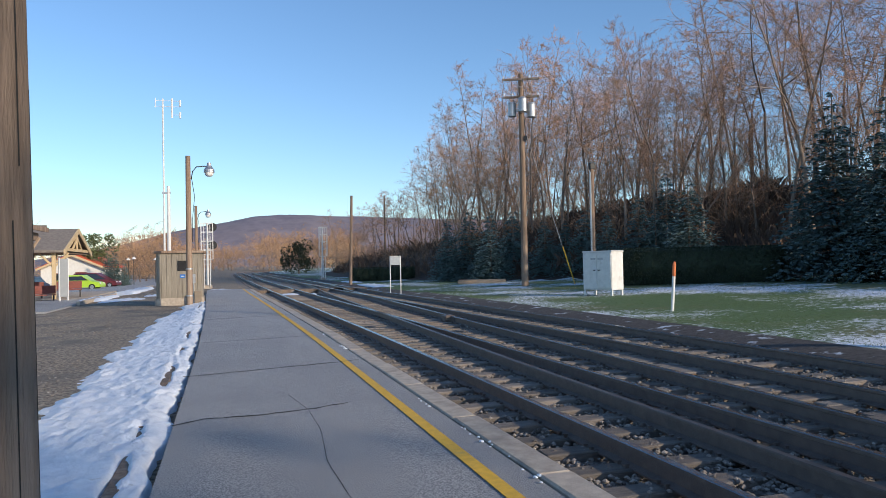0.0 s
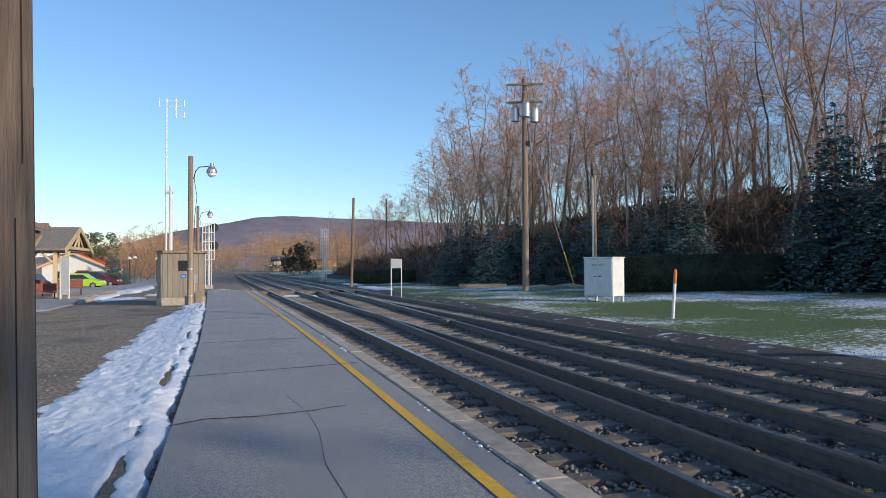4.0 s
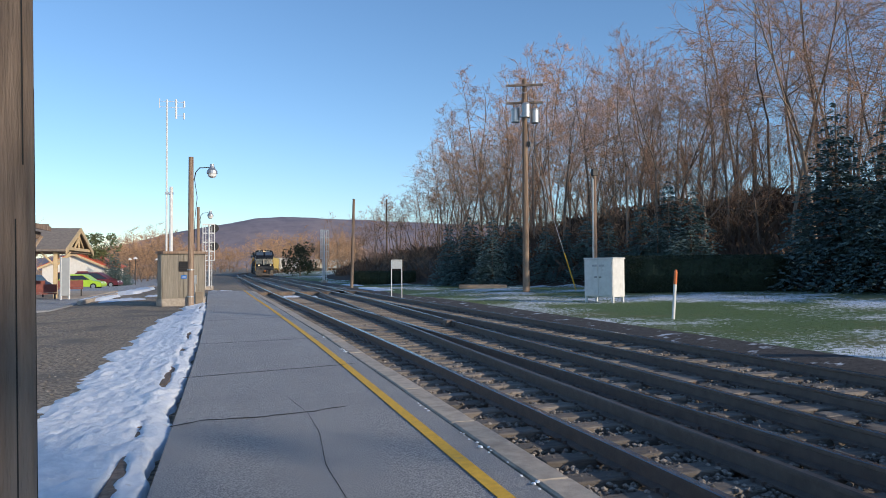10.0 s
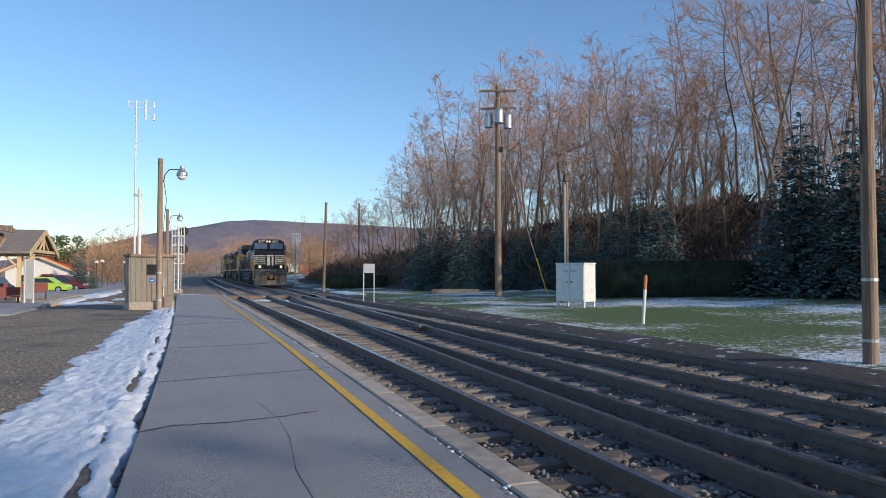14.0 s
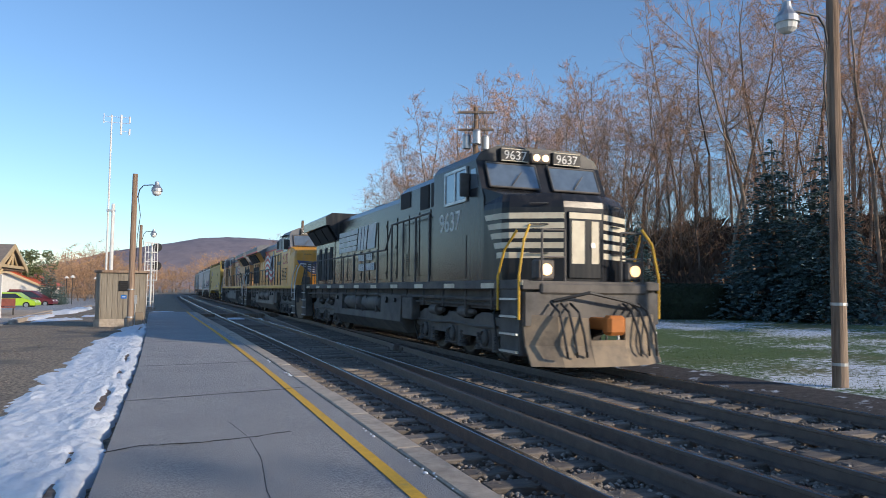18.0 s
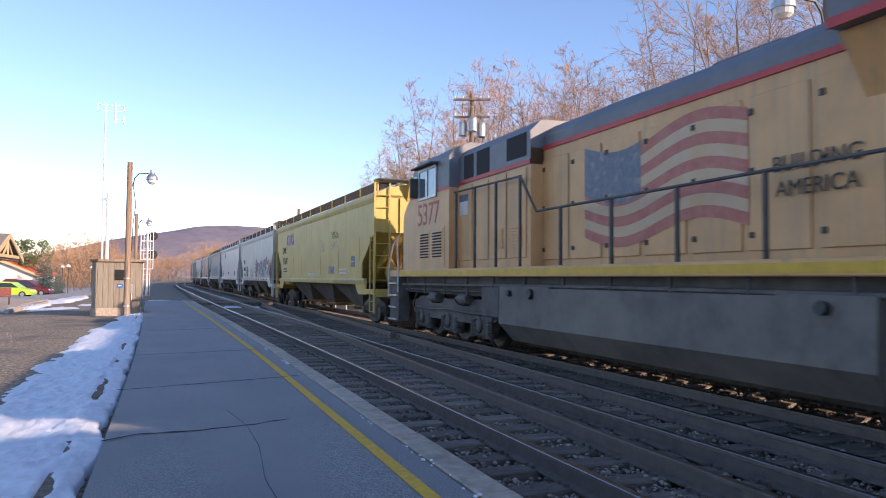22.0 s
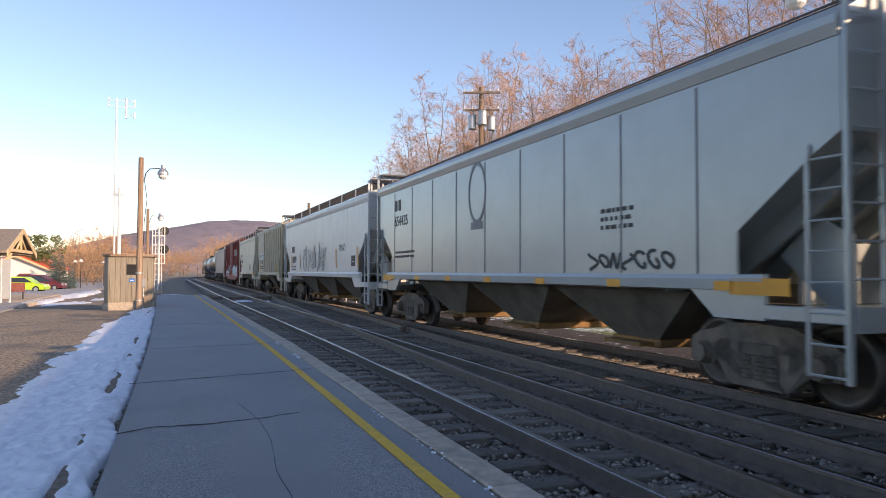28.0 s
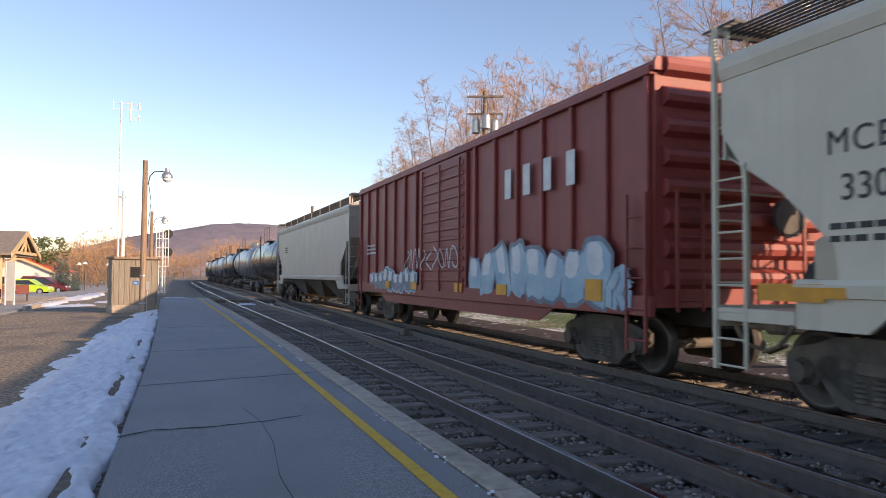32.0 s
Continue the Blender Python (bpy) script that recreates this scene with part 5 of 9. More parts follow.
def build_trees():
    rnd = random.Random(77)
    kinds = [bare_tree(101, 16, 0.13, 0.6, 2, 0.36, 8, 4, 9), bare_tree(102, 17, 0.14, 0.7, 3, 0.4, 6, 4, 9), bare_tree(103, 15, 0.1, 0.5, 1, 0.45, 12, 4, 9),
             bare_tree(104, 18, 0.105, 0.46, 1, 0.55, 12, 4, 9), bare_tree(105, 14, 0.15, 0.95, 4, 0.25, 6, 4, 12), bare_tree(106, 17, 0.09, 0.4, 1, 0.5, 12, 4, 9),
             bare_tree(107, 16, 0.115, 0.65, 2, 0.48, 8, 4, 9), bare_tree(108, 16, 0.13, 0.75, 3, 0.35, 5, 3, 6, forks=3)]
    thick = [bare_tree(111, 4.2, 0.03, 1.1, 3, 0.06, 4, 3, 6, "twig", 0.008, "bare_shrub", 4), bare_tree(112, 3.4, 0.025, 1.3, 4, 0.05, 3, 3, 6, "twig", 0.008, "bare_shrub", 4)]
    KIND_H.extend(max(v.co.z for c in t.children for v in c.data.vertices) for t in kinds)
    for t in thick:
        tagged(t, "leafless brown shrub in the undergrowth", "shrub")
    spots = []

    def free(x, y, d):
        return all((x - a) ** 2 + (y - b) ** 2 > d * d for a, b in spots)
    used = {k: False for k in range(len(kinds))}

    def add(k, x, y, s):
        spots.append((x, y))
        turn = rnd.uniform(0, 360)
        if not used[k]:
            used[k] = True
            put(kinds[k], x, y, turn, s)
        else:
            place(kinds[k], x, y, turn, s)
    # landmark crowns along the skyline
    for k, px, dist, q in ((1, 790, 62, 0.8), (4, 815, 60, 0.98), (4, 850, 63, 0.92), (4, 880, 58, 0.85), (0, 893, 62, 1.0), (2, 950, 60, 1.04), (6, 1000, 57, 0.98), (0, 1050, 58, 0.98), (1, 1085, 54, 0.95), (6, 1130, 57, 1.0), (1, 1165, 52, 0.98), (0, 1200, 54, 1.0), (4, 1240, 48, 0.95), (6, 1290, 50, 1.0), (1, 1345, 48, 1.0), (3, 1400, 46, 1.0), (0, 1450, 46, 1.0), (1, 1520, 44, 1.0), (2, 700, 86, 0.95), (0, 730, 80, 0.95), (6, 665, 100, 1.0), (2, 600, 118, 1.0), (0, 575, 112, 0.95), (2, 755, 74, 0.8)):
        a = radians(16.83) + math.atan((px - 784) / 1265)
        x, y = dist * math.sin(a), dist * math.cos(a)
        add(k, x, y, crown_scale(k, x, y, q))
    tries = 0
    while len(spots) < 205 and tries < 6000:
        tries += 1
        y = rnd.uniform(24, 125)
        e = forest_edge(y)
        x = e + 2.0 + (16 + 22 * smoothstep(28, 60, y)) * rnd.random() ** 1.1
        if free(x, y, 2.0):
            k = rnd.choice((0, 1, 2, 2, 3, 3, 5, 5, 6))
            add(k, x, y, crown_scale(k, x, y, rnd.uniform(0.6, 0.93)))
    # slim trees up the slope
    tries = 0
    while len(spots) < 228 and tries < 3000:
        tries += 1
        y = rnd.uniform(20, 40)
        x = max(forest_edge(y) + 3, y * rnd.uniform(1.0, 1.4))
        if x < 58 and free(x, y, 2.0):
            add(rnd.choice((2, 3, 5)), x, y, rnd.uniform(0.55, 0.75))
    # unseen woods over the brow, added to keep sun off the right-hand slope
    tries = 0
    while len(spots) < 262 and tries < 3000:
        tries += 1
        y = rnd.uniform(-8, 26)
        x = rnd.uniform(37, 50) + 13 * smoothstep(8, 22, y)
        if free(x, y, 2.2):
            add(7, x, y, rnd.uniform(0.62, 0.8))
    # unseen woods on the sunny side, beside and behind the viewer, added for shade
    tries = 0
    while len(spots) < 298 and tries < 3000:
        tries += 1
        y = rnd.uniform(-62, -6)
        x = forest_edge(y) + 12 * rnd.random()
        # a band stays open so that sun reaches the platform and the train
        if free(x, y, 2.4) and not 8.5 < 0.799 * x + 0.602 * y < 15.5:
            add(7, x, y, rnd.uniform(0.75, 0.95))
    first = [True, True]
    for i in range(140):
        y = rnd.uniform(20, 115) if i < 90 else rnd.uniform(24, 70)
        x = forest_edge(y) + (rnd.uniform(-0.5, 10) if i < 90 else rnd.uniform(6, 26))
        k = rnd.randrange(2)
        s = rnd.uniform(0.45, 1.0)
        if first[k]:
            first[k] = False
            put(thick[k], x, y, rnd.uniform(0, 360), s)
        else:
            place(thick[k], x, y, rnd.uniform(0, 360), s)
    for _ in range(64):
        y = rnd.uniform(26, 62)
        x = forest_edge(y) + rnd.uniform(4, 24)
        place(thick[rnd.randrange(2)], x, y, rnd.uniform(0, 360), rnd.uniform(1.2, 1.7), None, rnd.uniform(1.7, 2.6))
    # tangle of briars and saplings on the slope
    vs, fs = [], []
    for _ in range(30000):
        y = rnd.uniform(22, 110) if rnd.random() < 0.4 else rnd.uniform(24, 58)
        x = forest_edge(y) - 0.5 + 26 * rnd.random() ** 1.2
        h = rnd.uniform(0.3, 1.3) * (0.6 + 0.8 * max(0.0, noise.noise((x * 0.25, y * 0.25, 2.0)) + 0.3))
        a, l = rnd.uniform(0, 6.28), h * rnd.uniform(0.2, 0.9)
        z, w = gz(x, y), rnd.uniform(0.006, 0.016)
        c, s = math.cos(a), math.sin(a)
        o = len(vs)
        vs += [(x - s * w, y + c * w, z - 0.1), (x + s * w, y - c * w, z - 0.1), (x + c * l * 0.5 + s * w, y + s * l * 0.5 - c * w, z + h * 0.75), (x + c * l, y + s * l, z + h)]
        fs += [(o, o + 1, o + 2), (o, o + 2, o + 3)]
    me = bpy.data.meshes.new("undergrowth")
    me.from_pydata(vs, [], fs)
    me.materials.append(M["briar"])
    tagged(new("undergrowth", me), "tangle of bare brown briars and saplings on the slope", "undergrowth", "", "stuff")
    # conifers along the foot of the slope
    sp = [spruce(201, 7.0, 2.5, "spruce", 480), spruce(202, 6.5, 2.7, "spruce", 480), spruce(203, 9.0, 3.2, "spruce", 800), spruce(206, 9.0, 3.3, "spruce", 170)]
    firs = ((0, 796, 55, 0.68), (1, 835, 54, 0.85), (0, 872, 51, 1.06), (1, 912, 53, 0.84), (1, 968, 50, 0.72), (0, 1005, 50, 0.72), (1, 1040, 49, 0.8), (0, 1078, 48, 0.86), (0, 1135, 46, 1.12), (0, 1185, 48, 1.2), (1, 1224, 44, 1.08), (1, 1165, 45, 0.8), (2, 1484, 38, 1.0), (2, 1580, 36, 0.9), (1, 1420, 43, 0.7))
    seen = set()
    for k, px, dist, s in firs:
        a = radians(16.83) + math.atan((px - 784) / 1265)
        x, y = dist * math.sin(a), dist * math.cos(a)
        if k in seen:
            place(sp[k], x, y, rnd.uniform(0, 360), s)
        else:
            seen.add(k)
            put(sp[k], x, y, 0, s)
    # unseen tall conifers, added for shade, on lawn behind viewer and over the brow
    for x, y, s in ((22.5, -26, 1.5), (25.8, -31, 1.6), (21.8, -30, 1.5), (36.5, 4, 1.5), (38.5, 10, 1.4), (40, 4.0, 1.3), (42, 9.5, 1.4), (46, 15, 1.4), (49, 19, 1.5), (52.5, 23, 1.5), (56, 26.5, 1.5), (59, 30, 1.5), (51, 28, 1.3), (56, 20, 1.4)):
        if x == 22.5:
            put(sp[3], x, y, 0, s)
        else:
            place(sp[3], x, y, rnd.uniform(0, 360), s)
    # far trees: left of the line, round the bend and behind the station
    fk = [bare_tree(121, 10, 0.1, 0.95, 3, 0.1, 5, 4, 6, "far_twig", 0.018, "distant_tree", 4), bare_tree(122, 9, 0.09, 0.8, 3, 0.12, 5, 4, 6, "far_twig", 0.018, "distant_tree", 4)]
    ff = [True, True]

    def addf(px, dist, s):
        a = radians(16.83) + math.atan((px - 784) / 1265)
        x, y = dist * math.sin(a), dist * math.cos(a)
        k = rnd.randrange(2)
        if ff[k]:
            ff[k] = False
            put(fk[k], x, y, rnd.uniform(0, 360), s)
        else:
            place(fk[k], x, y, rnd.uniform(0, 360), s)
    for px, dist, s in ((202, 120, 0.75), (216, 128, 0.9), (228, 122, 0.9), (240, 135, 1.0), (252, 116, 0.95), (262, 124, 1.05), (270, 138, 1.2), (282, 120, 1.15), (292, 128, 1.15), (307, 130, 1.0), (322, 134, 0.85), (338, 150, 0.8), (345, 165, 0.8), (235, 150, 1.2), (255, 160, 1.25), (276, 150, 1.3), (296, 165, 1.3), (215, 155, 1.0), (312, 170, 1.15), (330, 180, 1.0), (190, 140, 0.8), (170, 150, 0.8), (130, 150, 0.8), (60, 130, 1.0), (100, 140, 1.0), (20, 110, 1.1), (-60, 100, 1.1), (-150, 90, 1.1)):
        addf(px, dist, s * 1.02)
    for _ in range(36):
        addf(rnd.uniform(195, 345), rnd.uniform(140, 200), rnd.uniform(0.75, 1.1))
    for _ in range(90):
        px = rnd.uniform(335, 640)
        addf(px, rnd.uniform(215, 330), rnd.uniform(0.9, 1.35) * (1.0 + 0.35 * smoothstep(400, 490, px)))
    # dark evergreen at the bend, pine and spruces in the yard
    b = round_bush(204, 6.0, 3.4, "hedge")
    a = radians(16.83) + math.atan((532 - 784) / 1265)
    put(b, 128 * math.sin(a), 128 * math.cos(a), 0, 1.0)
    p = round_bush(205, 7.5, 2.6, "pine", 2600, "pine_tree")
    tagged(p, "round green pine behind the station yard", "tree")
    a = radians(16.83) + math.atan((176 - 784) / 1265)
    put(p, 104 * math.sin(a), 104 * math.cos(a), 0, 1.0)
    for px, dist, s in ((206, 93, 0.92), (224, 96, 0.62), (194, 97, 0.85)):
        a = radians(16.83) + math.atan((px - 784) / 1265)
        place(sp[0], dist * math.sin(a), dist * math.cos(a), 40, s)


build_trees()


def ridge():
    """Long wooded ridge on the horizon; its haze is put into the material colour."""
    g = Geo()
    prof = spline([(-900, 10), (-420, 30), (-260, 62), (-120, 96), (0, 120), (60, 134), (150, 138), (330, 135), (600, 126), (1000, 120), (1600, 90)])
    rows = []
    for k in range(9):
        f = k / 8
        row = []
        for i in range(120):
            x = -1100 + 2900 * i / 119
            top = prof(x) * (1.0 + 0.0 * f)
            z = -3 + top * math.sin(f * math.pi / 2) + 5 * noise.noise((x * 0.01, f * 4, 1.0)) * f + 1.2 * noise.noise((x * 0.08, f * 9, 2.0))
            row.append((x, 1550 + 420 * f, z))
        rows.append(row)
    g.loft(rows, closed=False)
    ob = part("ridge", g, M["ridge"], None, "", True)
    tagged(ob, "long wooded ridge on the horizon, coloured as if in haze", "hill", "", "structure")


ridge()
def letters(text, size, x, z, mat, parent, y, name="number", space=1.0, label="", rot=None):
    """Flat lettering on the platform side, centred at x, z."""
    cu = bpy.data.curves.new(name, "FONT")
    cu.body, cu.size, cu.extrude, cu.align_x, cu.align_y, cu.space_character = text, size, 0.003, "CENTER", "CENTER", space
    tmp = bpy.data.objects.new(name, cu)
    scene.collection.objects.link(tmp)
    bpy.context.view_layer.update()
    me = bpy.data.meshes.new_from_object(tmp.evaluated_get(bpy.context.evaluated_depsgraph_get()))
    bpy.data.objects.remove(tmp)
    me.materials.clear()
    me.materials.append(mat)
    m = rot or (pose(x, y, z, 90, 0, 0))
    return part(name, me, None, parent, label, m=m)


def bars(n, w, h, gap, x, z, mat, parent, y, name="lettering"):
    """A row of plain bars in place of lettering."""
    tot = n * w + (n - 1) * gap
    me = Geo().box(0, w, y - 0.003, y + 0.003, -h / 2, h / 2).mesh(name, mat)
    for i in range(n):
        part(name, me, None, parent, m=pose(x - tot / 2 + i * (w + gap), 0, z))


def stroke(g, pts, w, y, mi=0):
    """A flat ribbon on the side of a vehicle through (x, z) points, w wide."""
    for i in range(len(pts) - 1):
        (x0, z0), (x1, z1) = pts[i], pts[i + 1]
        l = math.hypot(x1 - x0, z1 - z0) or 1
        nx, nz = -(z1 - z0) / l * w / 2, (x1 - x0) / l * w / 2
        g.add([(x0 + nx, y, z0 + nz), (x0 - nx, y, z0 - nz), (x1 - nx, y, z1 - nz), (x1 + nx, y, z1 + nz),
               (x0 + nx, y - 0.002, z0 + nz), (x0 - nx, y - 0.002, z0 - nz), (x1 - nx, y - 0.002, z1 - nz), (x1 + nx, y - 0.002, z1 + nz)],
              [(0, 1, 2, 3), (7, 6, 5, 4), (0, 4, 5, 1), (1, 5, 6, 2), (2, 6, 7, 3), (3, 7, 4, 0)], mi)


def scrawl(parent, x0, x1, z0, z1, mats, seed, n=6, w=0.07, y=-1.6, name="graffiti", fill=True):
    """Spray paint: plain rounded shapes and loops with no lettering."""
    rnd = random.Random(seed)
    g = Geo()
    dx = (x1 - x0) / n
    lay = 0
    if fill:
        for i in range(n):
            cx = x0 + (i + 0.5) * dx
            h = rnd.uniform(0.65, 1.0) * (z1 - z0)
            k = 12
            ring = []
            for a in range(k):
                t = 2 * math.pi * a / k
                rr = rnd.uniform(0.75, 1.15)
                ring.append((cx + dx * 0.62 * rr * math.cos(t), z0 + h / 2 + h / 2 * rr * math.sin(t)))
            lay += 1
            yy = y - 0.001 * (lay % 3) - 0.001
            mi = rnd.randrange(1, len(mats)) if len(mats) > 1 else 0
            g.add([(px, yy, pz) for px, pz in ring] + [(px, yy + 0.004, pz) for px, pz in ring],
                  [tuple(range(k)), tuple(range(2 * k - 1, k - 1, -1))] + [(a, a + k, (a + 1) % k + k, (a + 1) % k) for a in range(k)], mi)
    for i in range(n):
        cx = x0 + (i + 0.5) * dx
        p, h = [], rnd.uniform(0.7, 1.0) * (z1 - z0)
        ph, kind = rnd.uniform(0, 6), rnd.choice((0, 1, 2))
        for s in range(11):
            t = s / 10
            if kind == 0:
                p.append((cx + dx * 0.45 * math.sin(ph + 5.5 * t), z0 + h * t))
            elif kind == 1:
                p.append((cx - dx * 0.45 + dx * 0.9 * t, z0 + h * (0.5 + 0.45 * math.sin(ph + 9 * t))))
            else:
                p.append((cx + dx * 0.42 * math.cos(ph + 6.3 * t), z0 + h * (0.5 + 0.42 * math.sin(ph + 5.2 * t))))
        stroke(g, p, w, y - 0.005, 0)
    return part(name, g, mats, parent, "sprayed graffiti shapes")


def mural(parent, x0, x1, z0, z1, cloud, fill, edge, seed, n=7, y=-1.575, w=0.13):
    """A sprayed wall piece: a ragged cloud and interlocked arrow shapes with outlines, no lettering."""
    rnd = random.Random(seed)
    h, dx = z1 - z0, (x1 - x0) / n
    if cloud:
        g = Geo()
        k = 14
        for i in range(n * 2):
            cx, cz = x0 + (i + 0.5) * dx / 2, z0 + h * rnd.uniform(0.35, 0.85)
            rx, rz = dx * rnd.uniform(0.35, 0.6), h * rnd.uniform(0.25, 0.36)
            ring = [(cx + rx * rnd.uniform(0.8, 1.15) * math.cos(6.2832 * a / k), max(z0 - 0.05, cz + rz * rnd.uniform(0.8, 1.2) * math.sin(6.2832 * a / k))) for a in range(k)]
            yy = y - 0.0004 * i
            g.add([(px, yy, pz) for px, pz in ring] + [(px, yy + 0.004, pz) for px, pz in ring],
                  [tuple(range(k)), tuple(range(2 * k - 1, k - 1, -1))] + [(a, a + k, (a + 1) % k + k, (a + 1) % k) for a in range(k)])
        tagged(part("graffiti_cloud", g, cloud, parent, "sprayed ragged colour cloud"), kind="stuff")
    inner, outer = Geo(), Geo()
    y -= 0.001 * n + 0.004
    for i in range(n):
        cx = x0 + (i + 0.5) * dx
        for j in range(3):
            ax, az_ = cx + dx * rnd.uniform(-0.5, 0.3), z0 + h * rnd.uniform(0.02, 0.25)
            bx, bz = ax + dx * rnd.uniform(-0.15, 0.6), z0 + h * rnd.uniform(0.6, 0.98)
            mx, mz = (ax + bx) / 2 + dx * rnd.uniform(-0.3, 0.3), (az_ + bz) / 2
            ww = w * rnd.uniform(0.5, 1.1)
            yy = y - 0.0014 * (i * 3 + j)
            for g, q, o in ((outer, ww + 0.055, 0.0), (inner, ww, -0.0007)):
                stroke(g, [(ax, az_), (mx, mz), (bx, bz)], q, yy + o)
                d = 1.6 * q
                px, pz = bx + (bx - mx) * 0.25, bz + (bz - mz) * 0.25
                g.add([(bx - d / 2, yy + o, bz), (px, yy + o, pz + 0.02), (bx + d / 2, yy + o, bz)], [(0, 1, 2)])
    tagged(part("graffiti_outline", outer, edge, parent, "sprayed dark outlines"), kind="stuff")
    tagged(part("graffiti_fill", inner, fill, parent, "sprayed pale shapes"), kind="stuff")


def bubbles(parent, x0, x1, z0, z1, edge, fill, light, seed, n=7, y=-1.6):
    """Sprayed rounded block shapes in three coats, no lettering."""
    rnd = random.Random(seed)
    dx, h, k = (x1 - x0) / n, z1 - z0, 18
    coats = ((edge, 1.0, 0.0, 0.0, "graffiti_outline"), (fill, 0.84, 0.0, 0.0, "graffiti_fill"), (light, 0.45, -0.08, 0.16, "graffiti_light"))
    shapes = []
    for i in range(n):
        hh = h * rnd.uniform(0.7, 1.0)
        shapes.append((x0 + (i + 0.5) * dx, z0 + hh / 2, dx * rnd.uniform(0.55, 0.72), hh / 2, rnd.uniform(-0.25, 0.3), [rnd.uniform(0.86, 1.12) for _ in range(k)]))
    for c, (mat, q, ox, oz, name) in enumerate(coats):
        g = Geo()
        for i, (cx, cz, rx, rz, lean, wob) in enumerate(shapes):
            ring = []
            for a in range(k):
                t = 6.2832 * a / k
                ca, sa = math.cos(t), math.sin(t)
                px = math.copysign(abs(ca) ** 0.65, ca) * rx * q * wob[a]
                pz = math.copysign(abs(sa) ** 0.65, sa) * rz * q * wob[(a * 5 + 3) % k]
                ring.append((cx + ox * dx + px + lean * pz, max(z0 - 0.04, cz + oz * h + pz)))
            g.prism_y(ring, y - 0.003 * c - 0.0012 * i - 0.004, y - 0.003 * c - 0.0012 * i)
        tagged(part(name, g, mat, parent, "sprayed rounded graffiti shapes"), kind="stuff")


def wheel_mesh(r):
    g = Geo()
    prof = [(0.0, 0.05), (0.11, 0.09), (0.12, 0.06), (r * 0.72, 0.03), (r * 0.82, 0.065), (r, 0.068), (r, -0.03), (r + 0.025, -0.045), (r + 0.025, -0.068), (r * 0.82, -0.06), (r * 0.7, -0.02), (0.12, -0.05), (0.0, -0.05)]
    n = 28
    rings = [[(math.cos(2 * math.pi * i / n) * q, -s, math.sin(2 * math.pi * i / n) * q) for q, s in prof] for i in range(n)]
    vs = [p for ring in rings for p in ring]
    k = len(prof)
    for i in range(n):
        for j in range(k - 1):
            g.f.append((i * k + j, i * k + j + 1, ((i + 1) % n) * k + j + 1, ((i + 1) % n) * k + j))
            g.m.append(1 if j in (4, 5) else 0)
    g.v = vs
    return g.mesh("wheel", [M["wheel_steel"], M["tread"]], True)


WHEEL = wheel_mesh(0.457)
BIG_WHEEL = wheel_mesh(0.533)


def keyhole(outer, holes):
    """One outline with openings, joined to it by closed slits."""
    path = list(outer)
    for hole in holes:
        i, j = min(((i, j) for i in range(len(path)) for j in range(len(hole))), key=lambda k: (path[k[0]][0] - hole[k[1]][0]) ** 2 + (path[k[0]][1] - hole[k[1]][1]) ** 2)
        path = path[:i + 1] + hole[j:] + hole[:j + 1] + path[i:]
    return path


def freight_truck_meshes():
    """A two-axle cast truck, wheel base 1.78 m."""
    a = 0.89
    parts = {}
    outer = [(-1.14, 0.5), (-1.12, 0.64), (-1.0, 0.71), (-0.72, 0.77), (-0.5, 0.85), (-0.25, 0.86), (0.25, 0.86), (0.5, 0.85), (0.72, 0.77), (1.0, 0.71), (1.12, 0.64), (1.14, 0.5), (1.08, 0.33), (0.72, 0.33), (0.68, 0.4), (0.5, 0.17), (0.42, 0.12), (-0.42, 0.12), (-0.5, 0.17), (-0.68, 0.4), (-0.72, 0.33), (-1.08, 0.33)]
    window = [(0.45, 0.3), (0.44, 0.66), (0.6, 0.66), (0.74, 0.58), (0.7, 0.52)]
    middle = [(-0.31, 0.22), (-0.31, 0.64), (0.31, 0.64), (0.31, 0.22)]
    outline = keyhole(outer, [middle, window, [(-x, z) for x, z in window[::-1]]])
    for sy in (-1, 1):
        parts["sideframe", sy] = Geo().prism_y(outline, sy * 1.0 - 0.075, sy * 1.0 + 0.075).mesh("sideframe", M["truck_iron"])
        n = 14
        cap = Geo().loft([[(q * math.cos(6.2832 * i / n), sy * yy, 0.457 + q * math.sin(6.2832 * i / n)) for i in range(n)] for q, yy in ((0.15, 0.98), (0.15, 1.1), (0.12, 1.14), (0.12, 1.19), (0.07, 1.2))])
        parts["bearing", sy] = cap.mesh("bearing_cap", M["truck_iron"])
    g = Geo().box(-0.26, 0.26, -1.09, 1.09, 0.48, 0.66, bev=0.03)
    parts["bolster"] = g.mesh("bolster", M["truck_iron"])
    parts["axle"] = Geo().tube((0, -0.75, 0.457), (0, 0.75, 0.457), 0.08, n=10).mesh("axle", M["truck_iron"])
    parts["brake_beam"] = Geo().box(-0.05, 0.05, -0.8, 0.8, 0.38, 0.5).mesh("brake_beam", M["truck_iron"])
    rings = []
    for i in range(5):
        z = 0.22 + 0.26 * i / 5
        rings += [(0.055, z), (0.083, z + 0.012), (0.083, z + 0.036), (0.055, z + 0.05)]
    parts["spring"] = Geo().loft([[(q * math.cos(6.2832 * i / 10), q * math.sin(6.2832 * i / 10), z) for i in range(10)] for q, z in rings]).mesh("spring", M["truck_iron"])
    return parts


FT = freight_truck_meshes()


